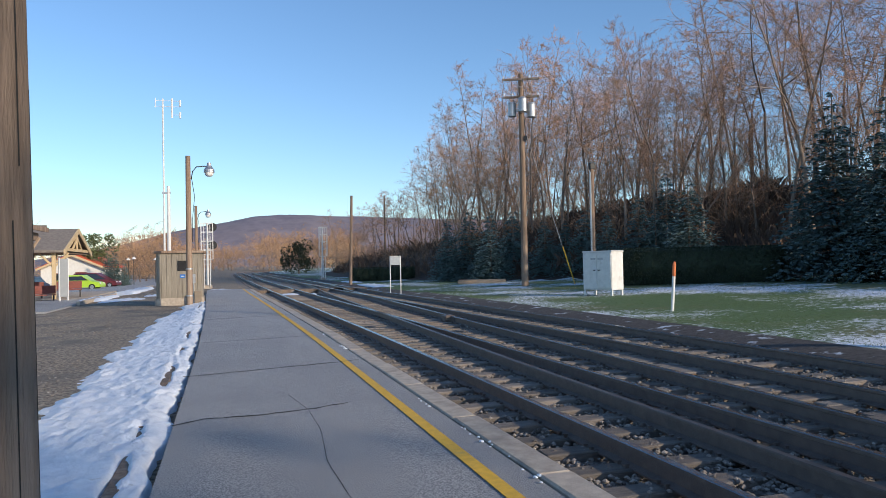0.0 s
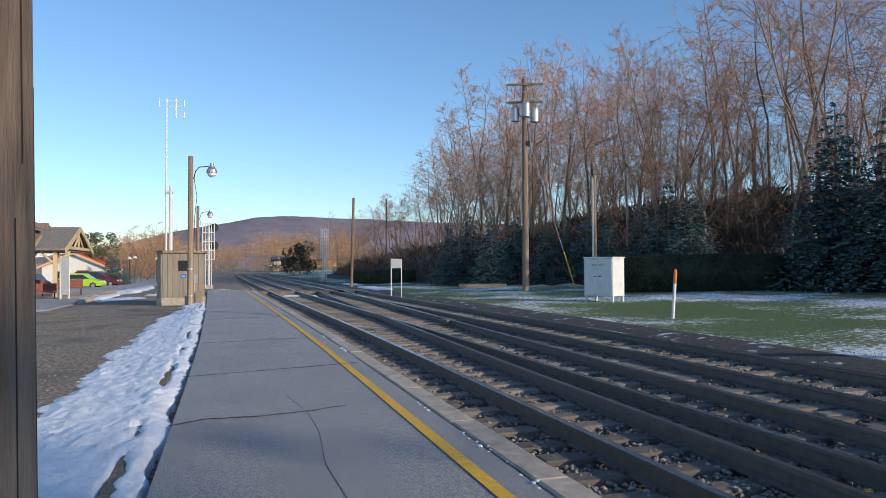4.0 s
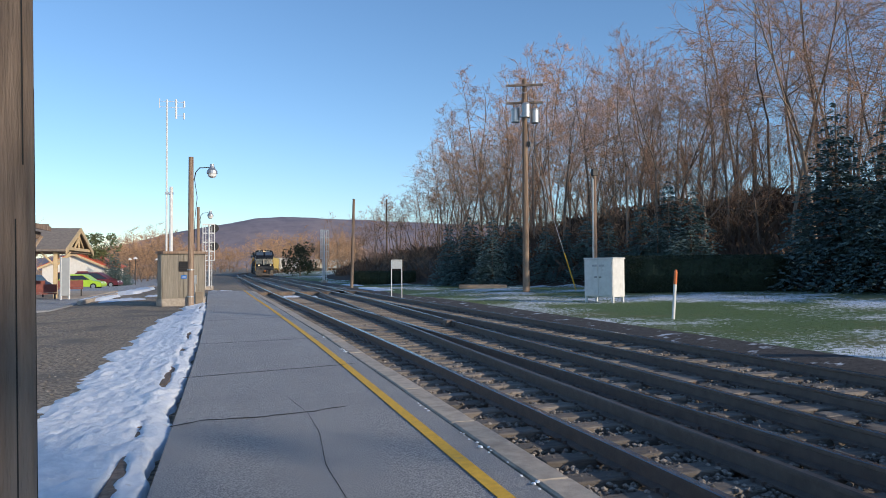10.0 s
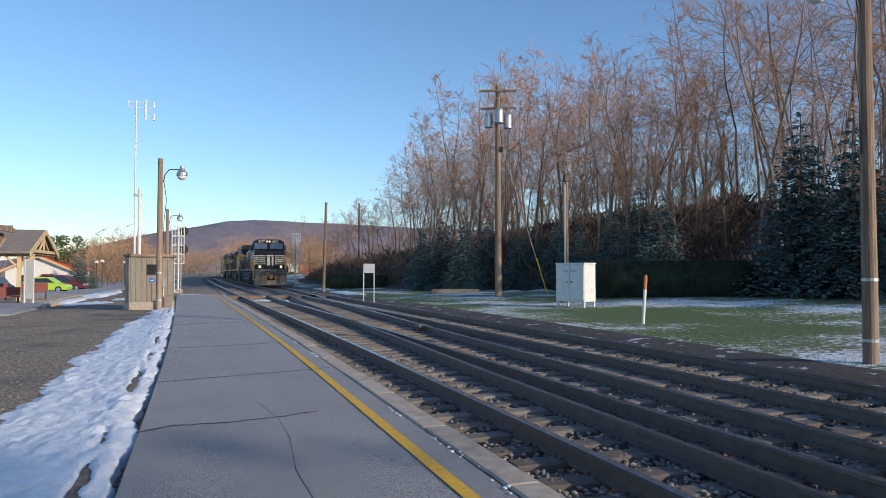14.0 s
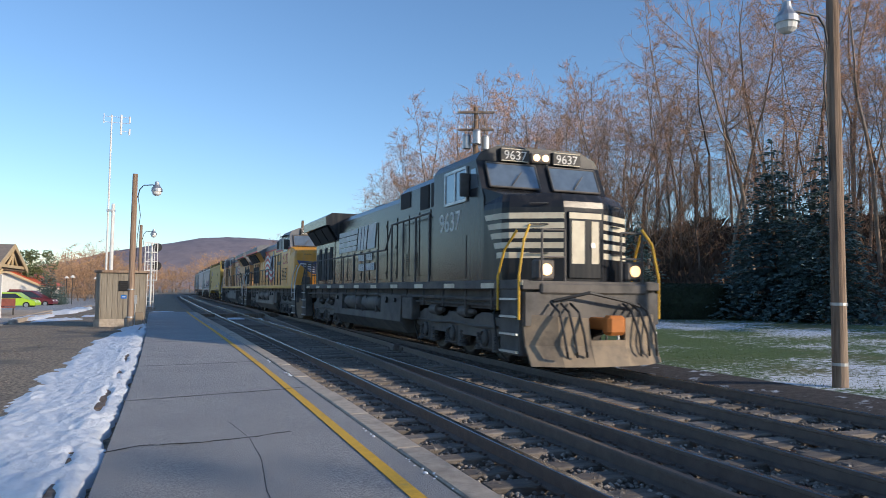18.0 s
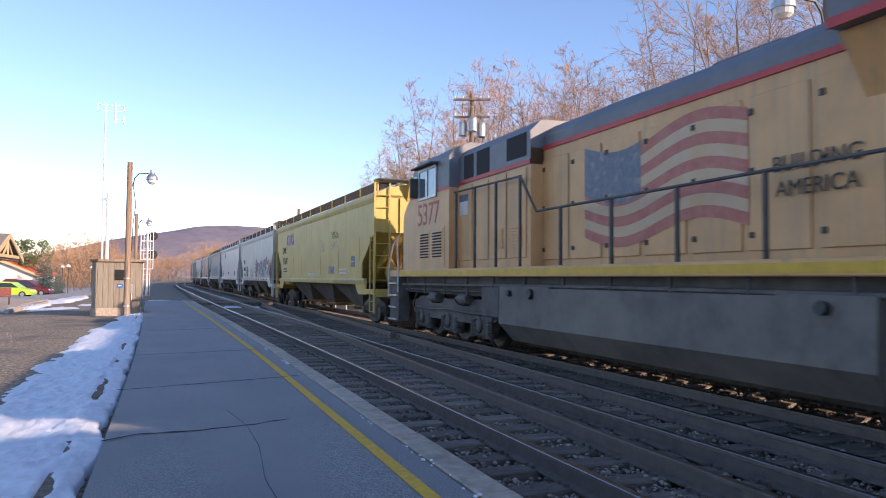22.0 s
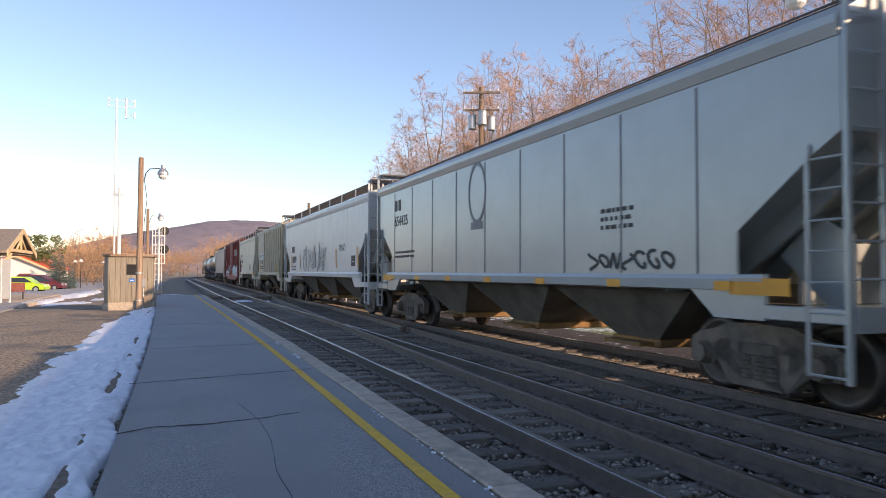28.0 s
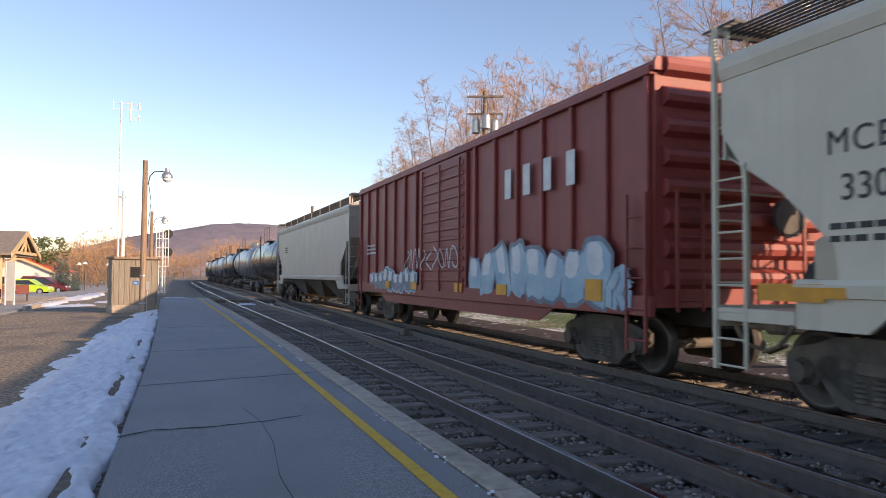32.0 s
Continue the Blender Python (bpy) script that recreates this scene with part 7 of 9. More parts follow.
# ---------------------------------------------------------------- locomotives
def loco_truck_meshes():
    """A three-axle cast truck: one deep frame with pedestals, journal boxes, springs in cups, brake gear."""
    half = [(0.0, 0.98), (0.3, 1.0), (0.42, 0.9), (0.62, 0.86), (1.1, 0.86), (1.25, 0.96), (1.5, 1.02), (1.95, 1.02), (2.15, 0.94), (2.5, 0.92), (2.6, 0.8), (2.55, 0.62), (2.3, 0.56), (2.2, 0.3), (2.02, 0.28), (1.98, 0.6), (1.52, 0.6), (1.48, 0.28), (1.3, 0.3), (1.22, 0.5), (0.52, 0.5), (0.44, 0.3), (0.26, 0.28), (0.22, 0.6)]
    outline = half + [(-x, z) for x, z in half[:0:-1]]
    out = {}
    for sy in (-1, 1):
        y = sy * 1.12
        out["sideframe", sy] = Geo().prism_y(outline, y - 0.1, y + 0.1).mesh("sideframe", M["frame_black"])
        g = Geo().box(-0.23, 0.23, y - 0.13, y + 0.13, 0.24, 0.7, bev=0.05)
        out["box", sy] = g.mesh("journal_box", M["frame_black"])
        n = 14
        out["cap", sy] = Geo().loft([[(q * math.cos(6.2832 * i / n), y + sy * d, 0.5 + q * math.sin(6.2832 * i / n)) for i in range(n)] for q, d in ((0.18, 0.1), (0.18, 0.17), (0.14, 0.2), (0.13, 0.16), (0.06, 0.165))]).mesh("bearing_cap", M["frame_black"])
        out["cylinder", sy] = Geo().loft([[(x, y + sy * 0.14 + q * math.cos(6.2832 * i / n), 1.02 + q * math.sin(6.2832 * i / n)) for i in range(n)] for x, q in ((-0.34, 0.05), (-0.33, 0.12), (-0.1, 0.13), (0.12, 0.13), (0.13, 0.06), (0.4, 0.045))], caps=True).mesh("brake_cylinder", M["frame_black"])
        out["rod", sy] = Geo().pipe([(-2.3, y + sy * 0.13, 0.74), (-1.2, y + sy * 0.15, 0.72), (0, y + sy * 0.14, 0.76), (1.2, y + sy * 0.15, 0.72), (2.3, y + sy * 0.13, 0.74)], 0.028).mesh("brake_rod", M["frame_black"])
        out["hose", sy] = Geo().pipe([(-0.3, y + sy * 0.05, 1.25), (-0.15, y + sy * 0.16, 1.0), (0.0, y + sy * 0.18, 0.6), (0.12, y + sy * 0.1, 0.2), (0.2, y, 0.1)], 0.022).mesh("sand_hose", M["mark_black"])
    rings = []
    for i in range(5):
        z = 0.3 + 0.3 * i / 5
        rings += [(0.07, z), (0.105, z + 0.014), (0.105, z + 0.042), (0.07, z + 0.058)]
    out["spring"] = Geo().loft([[(q * math.cos(6.2832 * i / 12), q * math.sin(6.2832 * i / 12), z) for i in range(12)] for q, z in [(0.13, 0.24), (0.13, 0.3)] + rings]).mesh("spring", M["frame_black"])
    out["axle"] = Geo().tube((0, -0.75, 0.533), (0, 0.75, 0.533), 0.11, n=10).mesh("axle", M["frame_black"])
    out["core"] = Geo().box(-2.0, 2.0, -0.85, 0.85, 0.6, 0.95, bev=0.04).mesh("truck", M["frame_black"])
    return out


LT = loco_truck_meshes()


def loco_truck(loco, x):
    t = part("truck", LT["core"], None, loco, "dark six-wheel locomotive truck", m=pose(x, 0, 0))
    for sy in (-1, 1):
        part("sideframe", LT["sideframe", sy], None, t)
        part("brake_rod", LT["rod", sy], None, t)
        for a in (-1.75, 0.0, 1.75):
            part("journal_box", LT["box", sy], None, t, m=pose(a, 0, 0))
            part("bearing_cap", LT["cap", sy], None, t, m=pose(a, 0, 0))
            for d in (-0.42, 0.42):
                part("spring", LT["spring"], None, t, m=pose(a + d, sy * 1.16, 0))
        for a in (-0.95, 0.85):
            part("brake_cylinder", LT["cylinder", sy], None, t, m=pose(a, 0, 0))
        for a in (-2.5, 2.35):
            part("sand_hose", LT["hose", sy], None, t, m=pose(a, 0, 0))
    for a in (-1.75, 0.0, 1.75):
        part("axle", LT["axle"], None, t, m=pose(a, 0, 0))
        for sy in (-1, 1):
            part("wheel", BIG_WHEEL, None, t, m=pose(a, sy * 0.755, 0.533, 0, 0, 0 if sy < 0 else 180))


def side_letters(text, size, x, z, mat, loco, side, y, name="number"):
    m = pose(x, -y, z, 90, 0, 0) if side < 0 else pose(x, y, z, 90, 0, 180)
    return letters(text, size, x, z, mat, loco, y, name, rot=m)


def facet(u, z, sy, out=0.007):
    """A point on the slanted nose face: u from the door side (0) to the corner (1)."""
    dx, dy = -0.54, 0.89
    l = math.hypot(dx, dy)
    return Vector((10.1 + dx * u + dy / l * out, sy * (0.44 + dy * u - dx / l * out), z))


def facet_patch(poly, sy, out=0.007):
    """A flat painted shape on the slanted nose face, from (u, z) points."""
    g = Geo()
    return g.loft([[facet(u, z, sy, o) for u, z in poly] for o in (-0.002, out)])


def flag(loco, x0, x1, z0, z1, y, flip, reds="red_stripe", whites="white_mark", blues="flag_blue"):
    """Waving striped flag painted on the hood doors."""
    n = 16
    def wave(t):
        return 0.16 * math.sin(t * 6.5) * (z1 - z0) / 1.4
    s = 1 if y > 0 else -1
    for k in range(9):
        g = Geo()
        a, b = z0 + (z1 - z0) * k / 9, z0 + (z1 - z0) * (k + 1) / 9
        P, Q = [], []
        for i in range(n + 1):
            t = i / n
            P.append((x0 + (x1 - x0) * t, y, a + wave(t)))
            Q.append((x0 + (x1 - x0) * t, y, b + wave(t)))
        g.add(P + Q + [(p[0], p[1] - s * 0.004, p[2]) for p in P + Q], [(i, i + 1, n + 2 + i, n + 1 + i) for i in range(n)] + [(2 * n + 2 + i, 3 * n + 3 + i, 3 * n + 4 + i, 2 * n + 3 + i) for i in range(n)])
        part("painted_stripe", g, M[reds] if k % 2 == 0 else M[whites], loco)
    g = Geo()
    c0, c1 = (x0, x0 + (x1 - x0) * 0.42) if not flip else (x1 - (x1 - x0) * 0.42, x1)
    P, Q = [], []
    for i in range(9):
        x = c0 + (c1 - c0) * i / 8
        t = (x - x0) / (x1 - x0)
        P.append((x, y + s * 0.003, z0 + (z1 - z0) * 0.48 + wave(t)))
        Q.append((x, y + s * 0.003, z1 + 0.06 + wave(t)))
    g.add(P + Q + [(p[0], p[1] - s * 0.004, p[2]) for p in P + Q], [(i, i + 1, 10 + i, 9 + i) for i in range(8)] + [(18 + i, 27 + i, 28 + i, 19 + i) for i in range(8)])
    part("painted_canton", g, M[blues], loco)


def locomotive(label, number, body, roof, side=-1, scheme="black", lit=True, rear_lights=False):
    """A six-axle wide-cab road locomotive; its cab end points to +x."""
    lo = thing("locomotive", label, "locomotive", group="locomotives of the train")
    split = 3.84 if scheme != "black" else 9.0
    def two(name, g, smooth=False):
        return part(name, g, body, lo, smooth=smooth)
    # underframe, sill, tank, trucks
    part("underframe", Geo().box(-10.2, 10.25, -1.25, 1.25, 1.1, 1.5), M["frame_black"], lo)
    for sy in (-1, 1):
        g = Geo().box(-10.35, 10.3, min(sy * 1.3, sy * 1.52), max(sy * 1.3, sy * 1.52), 1.5, 1.68, bev=0.012)
        part("walkway", g, body if scheme != "black" else M["frame_black"], lo)
        if scheme != "black":
            part("sill_stripe", Geo().box(-9.4, 9.4, min(sy * 1.52, sy * 1.528), max(sy * 1.52, sy * 1.528), 1.53, 1.64), M["step_yellow"], lo, "yellow reflective sill stripe")
        else:
            for i in range(10):
                x = -9 + i * 2.0
                part("sill_mark", Geo().box(x - 0.3, x + 0.3, min(sy * 1.52, sy * 1.526), max(sy * 1.52, sy * 1.526), 1.52, 1.62), M["cream_stripe"], lo)
        g = Geo()
        x = -9.2
        while x < 9.3:
            g.tube((x, sy * 1.42, 1.1), (x, sy * 1.42, 1.5), 0.03, n=6)
            x += 1.3
        g.pipe([(-9.5, sy * 1.4, 1.3), (0, sy * 1.4, 1.34), (9.5, sy * 1.4, 1.3)], 0.04)
        g.pipe([(-9.5, sy * 1.32, 1.18), (0, sy * 1.32, 1.2), (9.5, sy * 1.32, 1.18)], 0.03)
        part("piping", g, M["frame_black"], lo)
    g = Geo().sweep_x([(-1.46, 1.3 if scheme == "faded" else 0.82), (-1.48, 0.62), (-1.2, 0.3), (1.2, 0.3), (1.48, 0.62), (1.46, 1.3 if scheme == "faded" else 0.82)], -4.2, 3.4)
    g.sweep_x([(-1.46, 1.32), (-1.48, 0.62), (-1.2, 0.34), (1.2, 0.34), (1.48, 0.62), (1.46, 1.32)], -4.25, -3.1)
    g.sweep_x([(-1.46, 1.32), (-1.48, 0.62), (-1.2, 0.34), (1.2, 0.34), (1.48, 0.62), (1.46, 1.32)], 1.6, 3.45)
    part("fuel_tank", g, M["frame_black"] if scheme == "black" else M["tank_dust"], lo)
    if scheme != "faded":
        for sy in (-1, 1):
            for x0, x1 in ((-2.95, -0.9), (-0.7, 1.4)):
                g = Geo()
                rr = []
                for x, q in ((x0, 0.4), (x0 + 0.06, 0.85), (x0 + 0.16, 1), (x1 - 0.16, 1), (x1 - 0.06, 0.85), (x1, 0.4)):
                    rr.append([(x, sy * 1.2 + 0.27 * q * math.cos(2 * math.pi * i / 16), 1.08 + 0.27 * q * math.sin(2 * math.pi * i / 16)) for i in range(16)])
                g.loft(rr)
                part("air_reservoir", g, M["frame_black"], lo, smooth=True)
    for sy in (-1, 1):
        for x, r in ((-3.7, 0.07), (2.2, 0.09), (3.0, 0.06)):
            part("filler_cap", Geo().tube((x, sy * 1.4, 1.18), (x, sy * 1.53, 1.2), r, n=12), M["dark_metal"], lo)
        if scheme != "faded":
            for x in (-2.6, -1.2, -0.4, 1.1):
                part("tank_strap", Geo().box(x - 0.04, x + 0.04, min(sy * 1.2, sy * 1.485), max(sy * 1.2, sy * 1.485), 0.8, 1.0), M["frame_black"], lo)
        part("battery_box", Geo().box(3.5, 4.3, min(sy * 1.2, sy * 1.45), max(sy * 1.2, sy * 1.45), 0.7, 1.3, bev=0.03), M["frame_black"], lo)
    loco_truck(lo, 6.6)
    loco_truck(lo, -6.6)
    # long hood
    hz = 4.3
    wx, wz = (-5.6, 0.0) if scheme == "black" else (-3.85, -0.12)
    g = Geo()
    W = 0.98
    def hood(z0, z1, x0, x1, w=W, crown=True):
        if crown:
            return [[(x, -w, z0), (x, -w, z1 - 0.25), (x, -w + 0.22, z1 - 0.04), (x, 0, z1), (x, w - 0.22, z1 - 0.04), (x, w, z1 - 0.25), (x, w, z0)] for x in (x0, x1)]
        return [[(x, -w, z0), (x, -w, z1), (x, w, z1), (x, w, z0)] for x in (x0, x1)]
    if scheme == "black":
        part("hood", Geo().loft(hood(1.66, hz, -6.4, 2.6)), body, lo)
        part("blower_cabin", Geo().loft(hood(1.66, hz + 0.1, 2.6, 6.1, 1.25)), body, lo)
    else:
        part("hood", Geo().loft(hood(1.66, split, -6.4, 2.6, W, False)), body, lo)
        part("hood_roof", Geo().loft(hood(split, hz, -6.4, 2.6)), roof, lo)
        part("blower_cabin", Geo().loft(hood(1.66, split, 2.6, 6.1, 1.25, False)), body, lo)
        part("blower_roof", Geo().loft(hood(split - 0.3, hz + 0.1, 2.6, 6.1, 1.26)), roof, lo)
    # hood doors, seams, latches
    latch_m = {sy: Geo().box(-0.03, 0.03, min(sy * W, sy * (W + 0.05)), max(sy * W, sy * (W + 0.05)), 0, 0.07).mesh("latch", M["frame_black"]) for sy in (-1, 1)}
    for sy in (-1, 1):
        for i in range(9):
            x = -6.1 + i * 0.98
            d = part("hood_door", Geo().box(x, x + 0.86, min(sy * W, sy * (W + 0.025)), max(sy * W, sy * (W + 0.025)), 1.8, 3.62, bev=0.01), body, lo)
            for z in (1.95, 2.7, 3.4):
                part("latch", latch_m[sy], None, d, m=pose(x + 0.81, 0, z))
        for i in range(4):
            x = 2.75 + i * 0.82
            d = part("cabinet_door", Geo().box(x, x + 0.74, min(sy * 1.25, sy * 1.275), max(sy * 1.25, sy * 1.275), 1.85, 3.5, bev=0.01), body, lo)
            g = Geo()
            if i in (0, 1):
                for k in range(7):
                    g.box(x + 0.12, x + 0.62, min(sy * 1.275, sy * 1.3), max(sy * 1.275, sy * 1.3), 2.05 + k * 0.06, 2.085 + k * 0.06)
                part("louver", g, body, d)
        for x, w, z0, z1 in ((2.75, 0.8, 3.72, 4.15), (4.35, 0.62, 3.55, 4.15), (5.15, 0.5, 3.55, 4.15)):
            part("grille", Geo().box(x, x + w, min(sy * 1.25, sy * 1.27), max(sy * 1.25, sy * 1.27), z0, z1), M["grill"], lo)
        if scheme != "black":
            part("red_line", Geo().box(wx, 2.6, min(sy * W, sy * (W + 0.028)), max(sy * W, sy * (W + 0.028)), split - 0.04, split + 0.04), M["red_stripe"], lo)
            part("red_line", Geo().box(2.6, 6.1, min(sy * 1.25, sy * 1.278), max(sy * 1.25, sy * 1.278), split - 0.04 - 0.25, split + 0.04 - 0.25), M["red_stripe"], lo)
    # exhaust and roof clutter
    g = Geo().box(-2.4, -1.2, -0.55, 0.55, hz - 0.06, hz + 0.09, bev=0.03)
    for i in range(4):
        g.tube((-0.7 + i * 0.35, -0.2, hz - 0.05), (-0.7 + i * 0.35, -0.2, hz + 0.12), 0.12, n=10)
    g.box(0.3, 1.4, -0.5, 0.5, hz - 0.06, hz + 0.1, bev=0.04)
    part("exhaust_housing", g, M["frame_black"] if scheme == "black" else roof, lo)
    # radiator end with overhanging wings
    part("radiator_body", Geo().loft([[(x, -1.0, 1.66), (x, -1.0, 3.45), (x, 1.0, 3.45), (x, 1.0, 1.66)] for x in (-9.9, -6.4)]), body, lo)
    g = Geo().loft([[(x, -0.99, 3.4 + wz), (x, -1.38, 3.98 + wz), (x, -1.54, 3.98 + wz), (x, -1.56, 4.3 + wz), (x, -1.3, 4.46 + wz), (x, 1.3, 4.46 + wz), (x, 1.56, 4.3 + wz), (x, 1.54, 3.98 + wz), (x, 1.38, 3.98 + wz), (x, 0.99, 3.4 + wz)] for x in (-10.1, wx)])
    part("radiator_wing", g, body if scheme == "black" else roof, lo)
    if scheme != "black":
        for sy in (-1, 1):
            g = Geo().loft([[(x, sy * 0.995, 3.24), (x, sy * 1.0, 3.27), (x, sy * 1.385, 3.85), (x, sy * 1.375, 3.855)] for x in (-10.08, wx + 0.02)])
            part("wing_soffit", g, body, lo)
    for sy in (-1, 1):
        for x0, x1 in ((-9.9, -8.6), (-8.45, -7.2), (-7.05, -6.0)):
            g = Geo().add([(x0, sy * 1.03, 3.42 + wz), (x1, sy * 1.03, 3.42 + wz), (x1, sy * 1.385, 3.94 + wz), (x0, sy * 1.385, 3.94 + wz), (x0, sy * 1.07, 3.4 + wz), (x1, sy * 1.07, 3.4 + wz), (x1, sy * 1.42, 3.92 + wz), (x0, sy * 1.42, 3.92 + wz)],
                          [(0, 1, 2, 3), (4, 5, 6, 7), (0, 1, 5, 4), (1, 2, 6, 5), (2, 3, 7, 6), (3, 0, 4, 7)])
            part("radiator_screen", g, M["grill"], lo)
        if scheme != "black":
            part("red_line", Geo().box(-10.1, wx, min(sy * 1.54, sy * 1.566), max(sy * 1.54, sy * 1.566), 3.85, 3.95), M["red_stripe"], lo)
        for i in range(6):
            x = -9.7 + i * 0.52
            part("vent_door", Geo().box(x, x + 0.4, min(sy * 1.0, sy * 1.025), max(sy * 1.0, sy * 1.025), 1.85, 3.2 if i % 2 else 3.0, bev=0.01), M["grill"] if scheme != "black" or i % 2 else M["frame_black"], lo)
    g = Geo().box(-9.96, -9.9, -0.5, 0.5, 1.75, 3.2)
    part("rear_door", g, body, lo)
    # cab
    cz, cw = 4.46, 1.5
    lower = [(5.95, 1.66), (8.75, 1.66), (8.75, 3.35), (8.68, 3.5), (5.95, 3.5)]
    upper = [(5.95, 3.5), (8.68, 3.5), (8.35, 4.2), (5.95, 4.2)]
    part("cab_shell", Geo().prism_y(lower, -cw, cw), body, lo)
    part("cab_upper", Geo().loft([[(x, y, z) for x, z in upper] for y in (-cw, cw)]), roof if scheme != "black" else body, lo)
    g = Geo().loft([[(x, -cw, 4.2), (x, -cw + 0.12, 4.38), (x, -cw + 0.5, cz + 0.08), (x, cw - 0.5, cz + 0.08), (x, cw - 0.12, 4.38), (x, cw, 4.2)] for x in (5.95, 8.36)])
    part("cab_roof", g, roof if scheme != "black" else body, lo)
    for sy in (-1, 1):
        y = sy * cw
        w = part("side_window", Geo().box(6.75, 7.9, min(y, y + sy * 0.02), max(y, y + sy * 0.02), 3.42, 4.08), M["window_glass"], lo)
        g = Geo()
        for a in ((6.7, 6.76, 3.38, 4.12), (7.89, 7.95, 3.38, 4.12), (7.29, 7.34, 3.4, 4.1), (6.7, 7.95, 3.37, 3.43), (6.7, 7.95, 4.07, 4.13)):
            g.box(a[0], a[1], min(y, y + sy * 0.04), max(y, y + sy * 0.04), a[2], a[3])
        part("window_frame", g, M["galvanised"], w)
        part("mirror", Geo().box(8.0, 8.06, min(y, y + sy * 0.22), max(y, y + sy * 0.22), 3.45, 3.95, bev=0.02), M["frame_black"], lo)
        part("cab_door", Geo().box(6.2, 7.9, min(y, y + sy * 0.012), max(y, y + sy * 0.012), 1.75, 2.65), body, lo)
        if scheme != "black":
            for x in (6.3, 7.15):
                v = part("cab_vent", Geo().box(x, x + 0.7, min(y, y + sy * 0.02), max(y, y + sy * 0.02), 1.9, 2.6), body, lo)
                g = Geo()
                for k in range(9):
                    g.box(x + 0.06, x + 0.64, min(y + sy * 0.02, y + sy * 0.03), max(y + sy * 0.02, y + sy * 0.03), 1.95 + k * 0.068, 1.985 + k * 0.068)
                part("louver", g, M["grill"], v)
    # nose
    nb = [(8.75, -cw), (9.42, -1.42), (9.56, -1.33), (10.1, -0.44), (10.1, 0.44), (9.56, 1.33), (9.42, 1.42), (8.75, cw)]
    nt = [(8.66, -cw + 0.02, 3.56), (9.32, -1.34, 3.36), (9.44, -1.25, 3.33), (9.94, -0.42, 3.36), (9.94, 0.42, 3.36), (9.44, 1.25, 3.33), (9.32, 1.34, 3.36), (8.66, cw - 0.02, 3.56)]
    g = Geo().loft([[(x, y, 1.66) for x, y in nb], [(x, y, 3.08) for x, y in nb], [(x - 0.02, y * 0.99, 3.2) for x, y in nb], nt])
    part("nose", g, body, lo)
    part("front_deck", Geo().box(9.3, 10.44, -1.5, 1.5, 1.5, 1.66, bev=0.012), M["frame_black"], lo)
    for sy in (-1, 1):
        for z in (2.2, 2.75, 3.15):
            part("nose_grab", Geo().pipe([facet(0.3, z, sy), facet(0.3, z, sy, 0.06), facet(0.62, z, sy, 0.06), facet(0.62, z, sy)], 0.014), M["frame_black"], lo)
        if scheme != "black":
            part("red_line", Geo().box(5.95, 8.66, min(sy * cw, sy * (cw + 0.006)), max(sy * cw, sy * (cw + 0.006)), 3.46, 3.53), M["red_stripe"], lo)
            part("sun_visor", Geo().box(6.6, 8.05, min(sy * cw, sy * (cw + 0.2)), max(sy * cw, sy * (cw + 0.2)), 4.14, 4.17), M["frame_black"], lo)
        part("quarter_window", Geo().prism_y([(8.12, 3.6), (8.52, 3.6), (8.36, 4.02), (8.12, 4.02)], min(sy * cw, sy * (cw + 0.008)), max(sy * cw, sy * (cw + 0.008))), M["window_glass"], lo)
    g = Geo().box(10.08, 10.15, -0.36, 0.36, 1.72, 3.0, bev=0.015)
    nd = part("nose_door", g, body, lo)
    part("handle", Geo().box(10.15, 10.18, 0.12, 0.2, 2.3, 2.4), M["galvanised"], nd)
    # windshields
    for y0, y1 in ((-1.32, -0.16), (0.16, 1.32)):
        g = Geo()
        a, b = (8.665, 3.6), (8.415, 4.13)
        g.loft([[(a[0], y, a[1]), (b[0], y, b[1]), (b[0] + 0.03, y, b[1] + 0.015), (a[0] + 0.03, y, a[1] + 0.015)] for y in (y0, y1)])
        w = part("windshield", g, M["window_glass"], lo)
        g = Geo()
        for (p, q) in (((a[0], y0, a[1]), (b[0], y0, b[1])), ((a[0], y1, a[1]), (b[0], y1, b[1])), ((a[0], y0, a[1]), (a[0], y1, a[1])), ((b[0], y0, b[1]), (b[0], y1, b[1]))):
            g.tube(Vector(p) + Vector((0.025, 0, 0.012)), Vector(q) + Vector((0.025, 0, 0.012)), 0.025, n=6)
        g.tube((8.72, y0 + 0.5, 3.66), (8.62, y0 + 0.75, 3.95), 0.012, n=5)
        part("window_frame", g, M["frame_black"], w)
    # number boards, headlights
    for y0, y1 in ((-0.98, -0.28), (0.28, 0.98)):
        b = part("number_board", Geo().box(8.3, 8.46, y0, y1, 4.2, 4.48, bev=0.02), M["mark_black"], lo)
        letters(number, 0.27, 0, 0, M["white_mark"], b, 0, rot=pose(8.463, (y0 + y1) / 2, 4.325, 90, 0, 90))
        for za, zb in ((4.205, 4.22), (4.46, 4.475)):
            part("board_trim", Geo().box(8.455, 8.468, y0 + 0.02, y1 - 0.02, za, zb), M["cream_stripe"], b)
    g = Geo().box(8.3, 8.44, -0.24, 0.24, 4.22, 4.44, bev=0.03)
    hl = part("headlight_box", g, M["frame_black"], lo)
    for y in (-0.11, 0.11):
        part("headlight", Geo().tube((8.42, y, 4.33), (8.455, y, 4.33), 0.078, n=16), M["lamp_on"] if lit else M["lamp_off"], hl, "lit round headlight" if lit else "unlit round headlight")
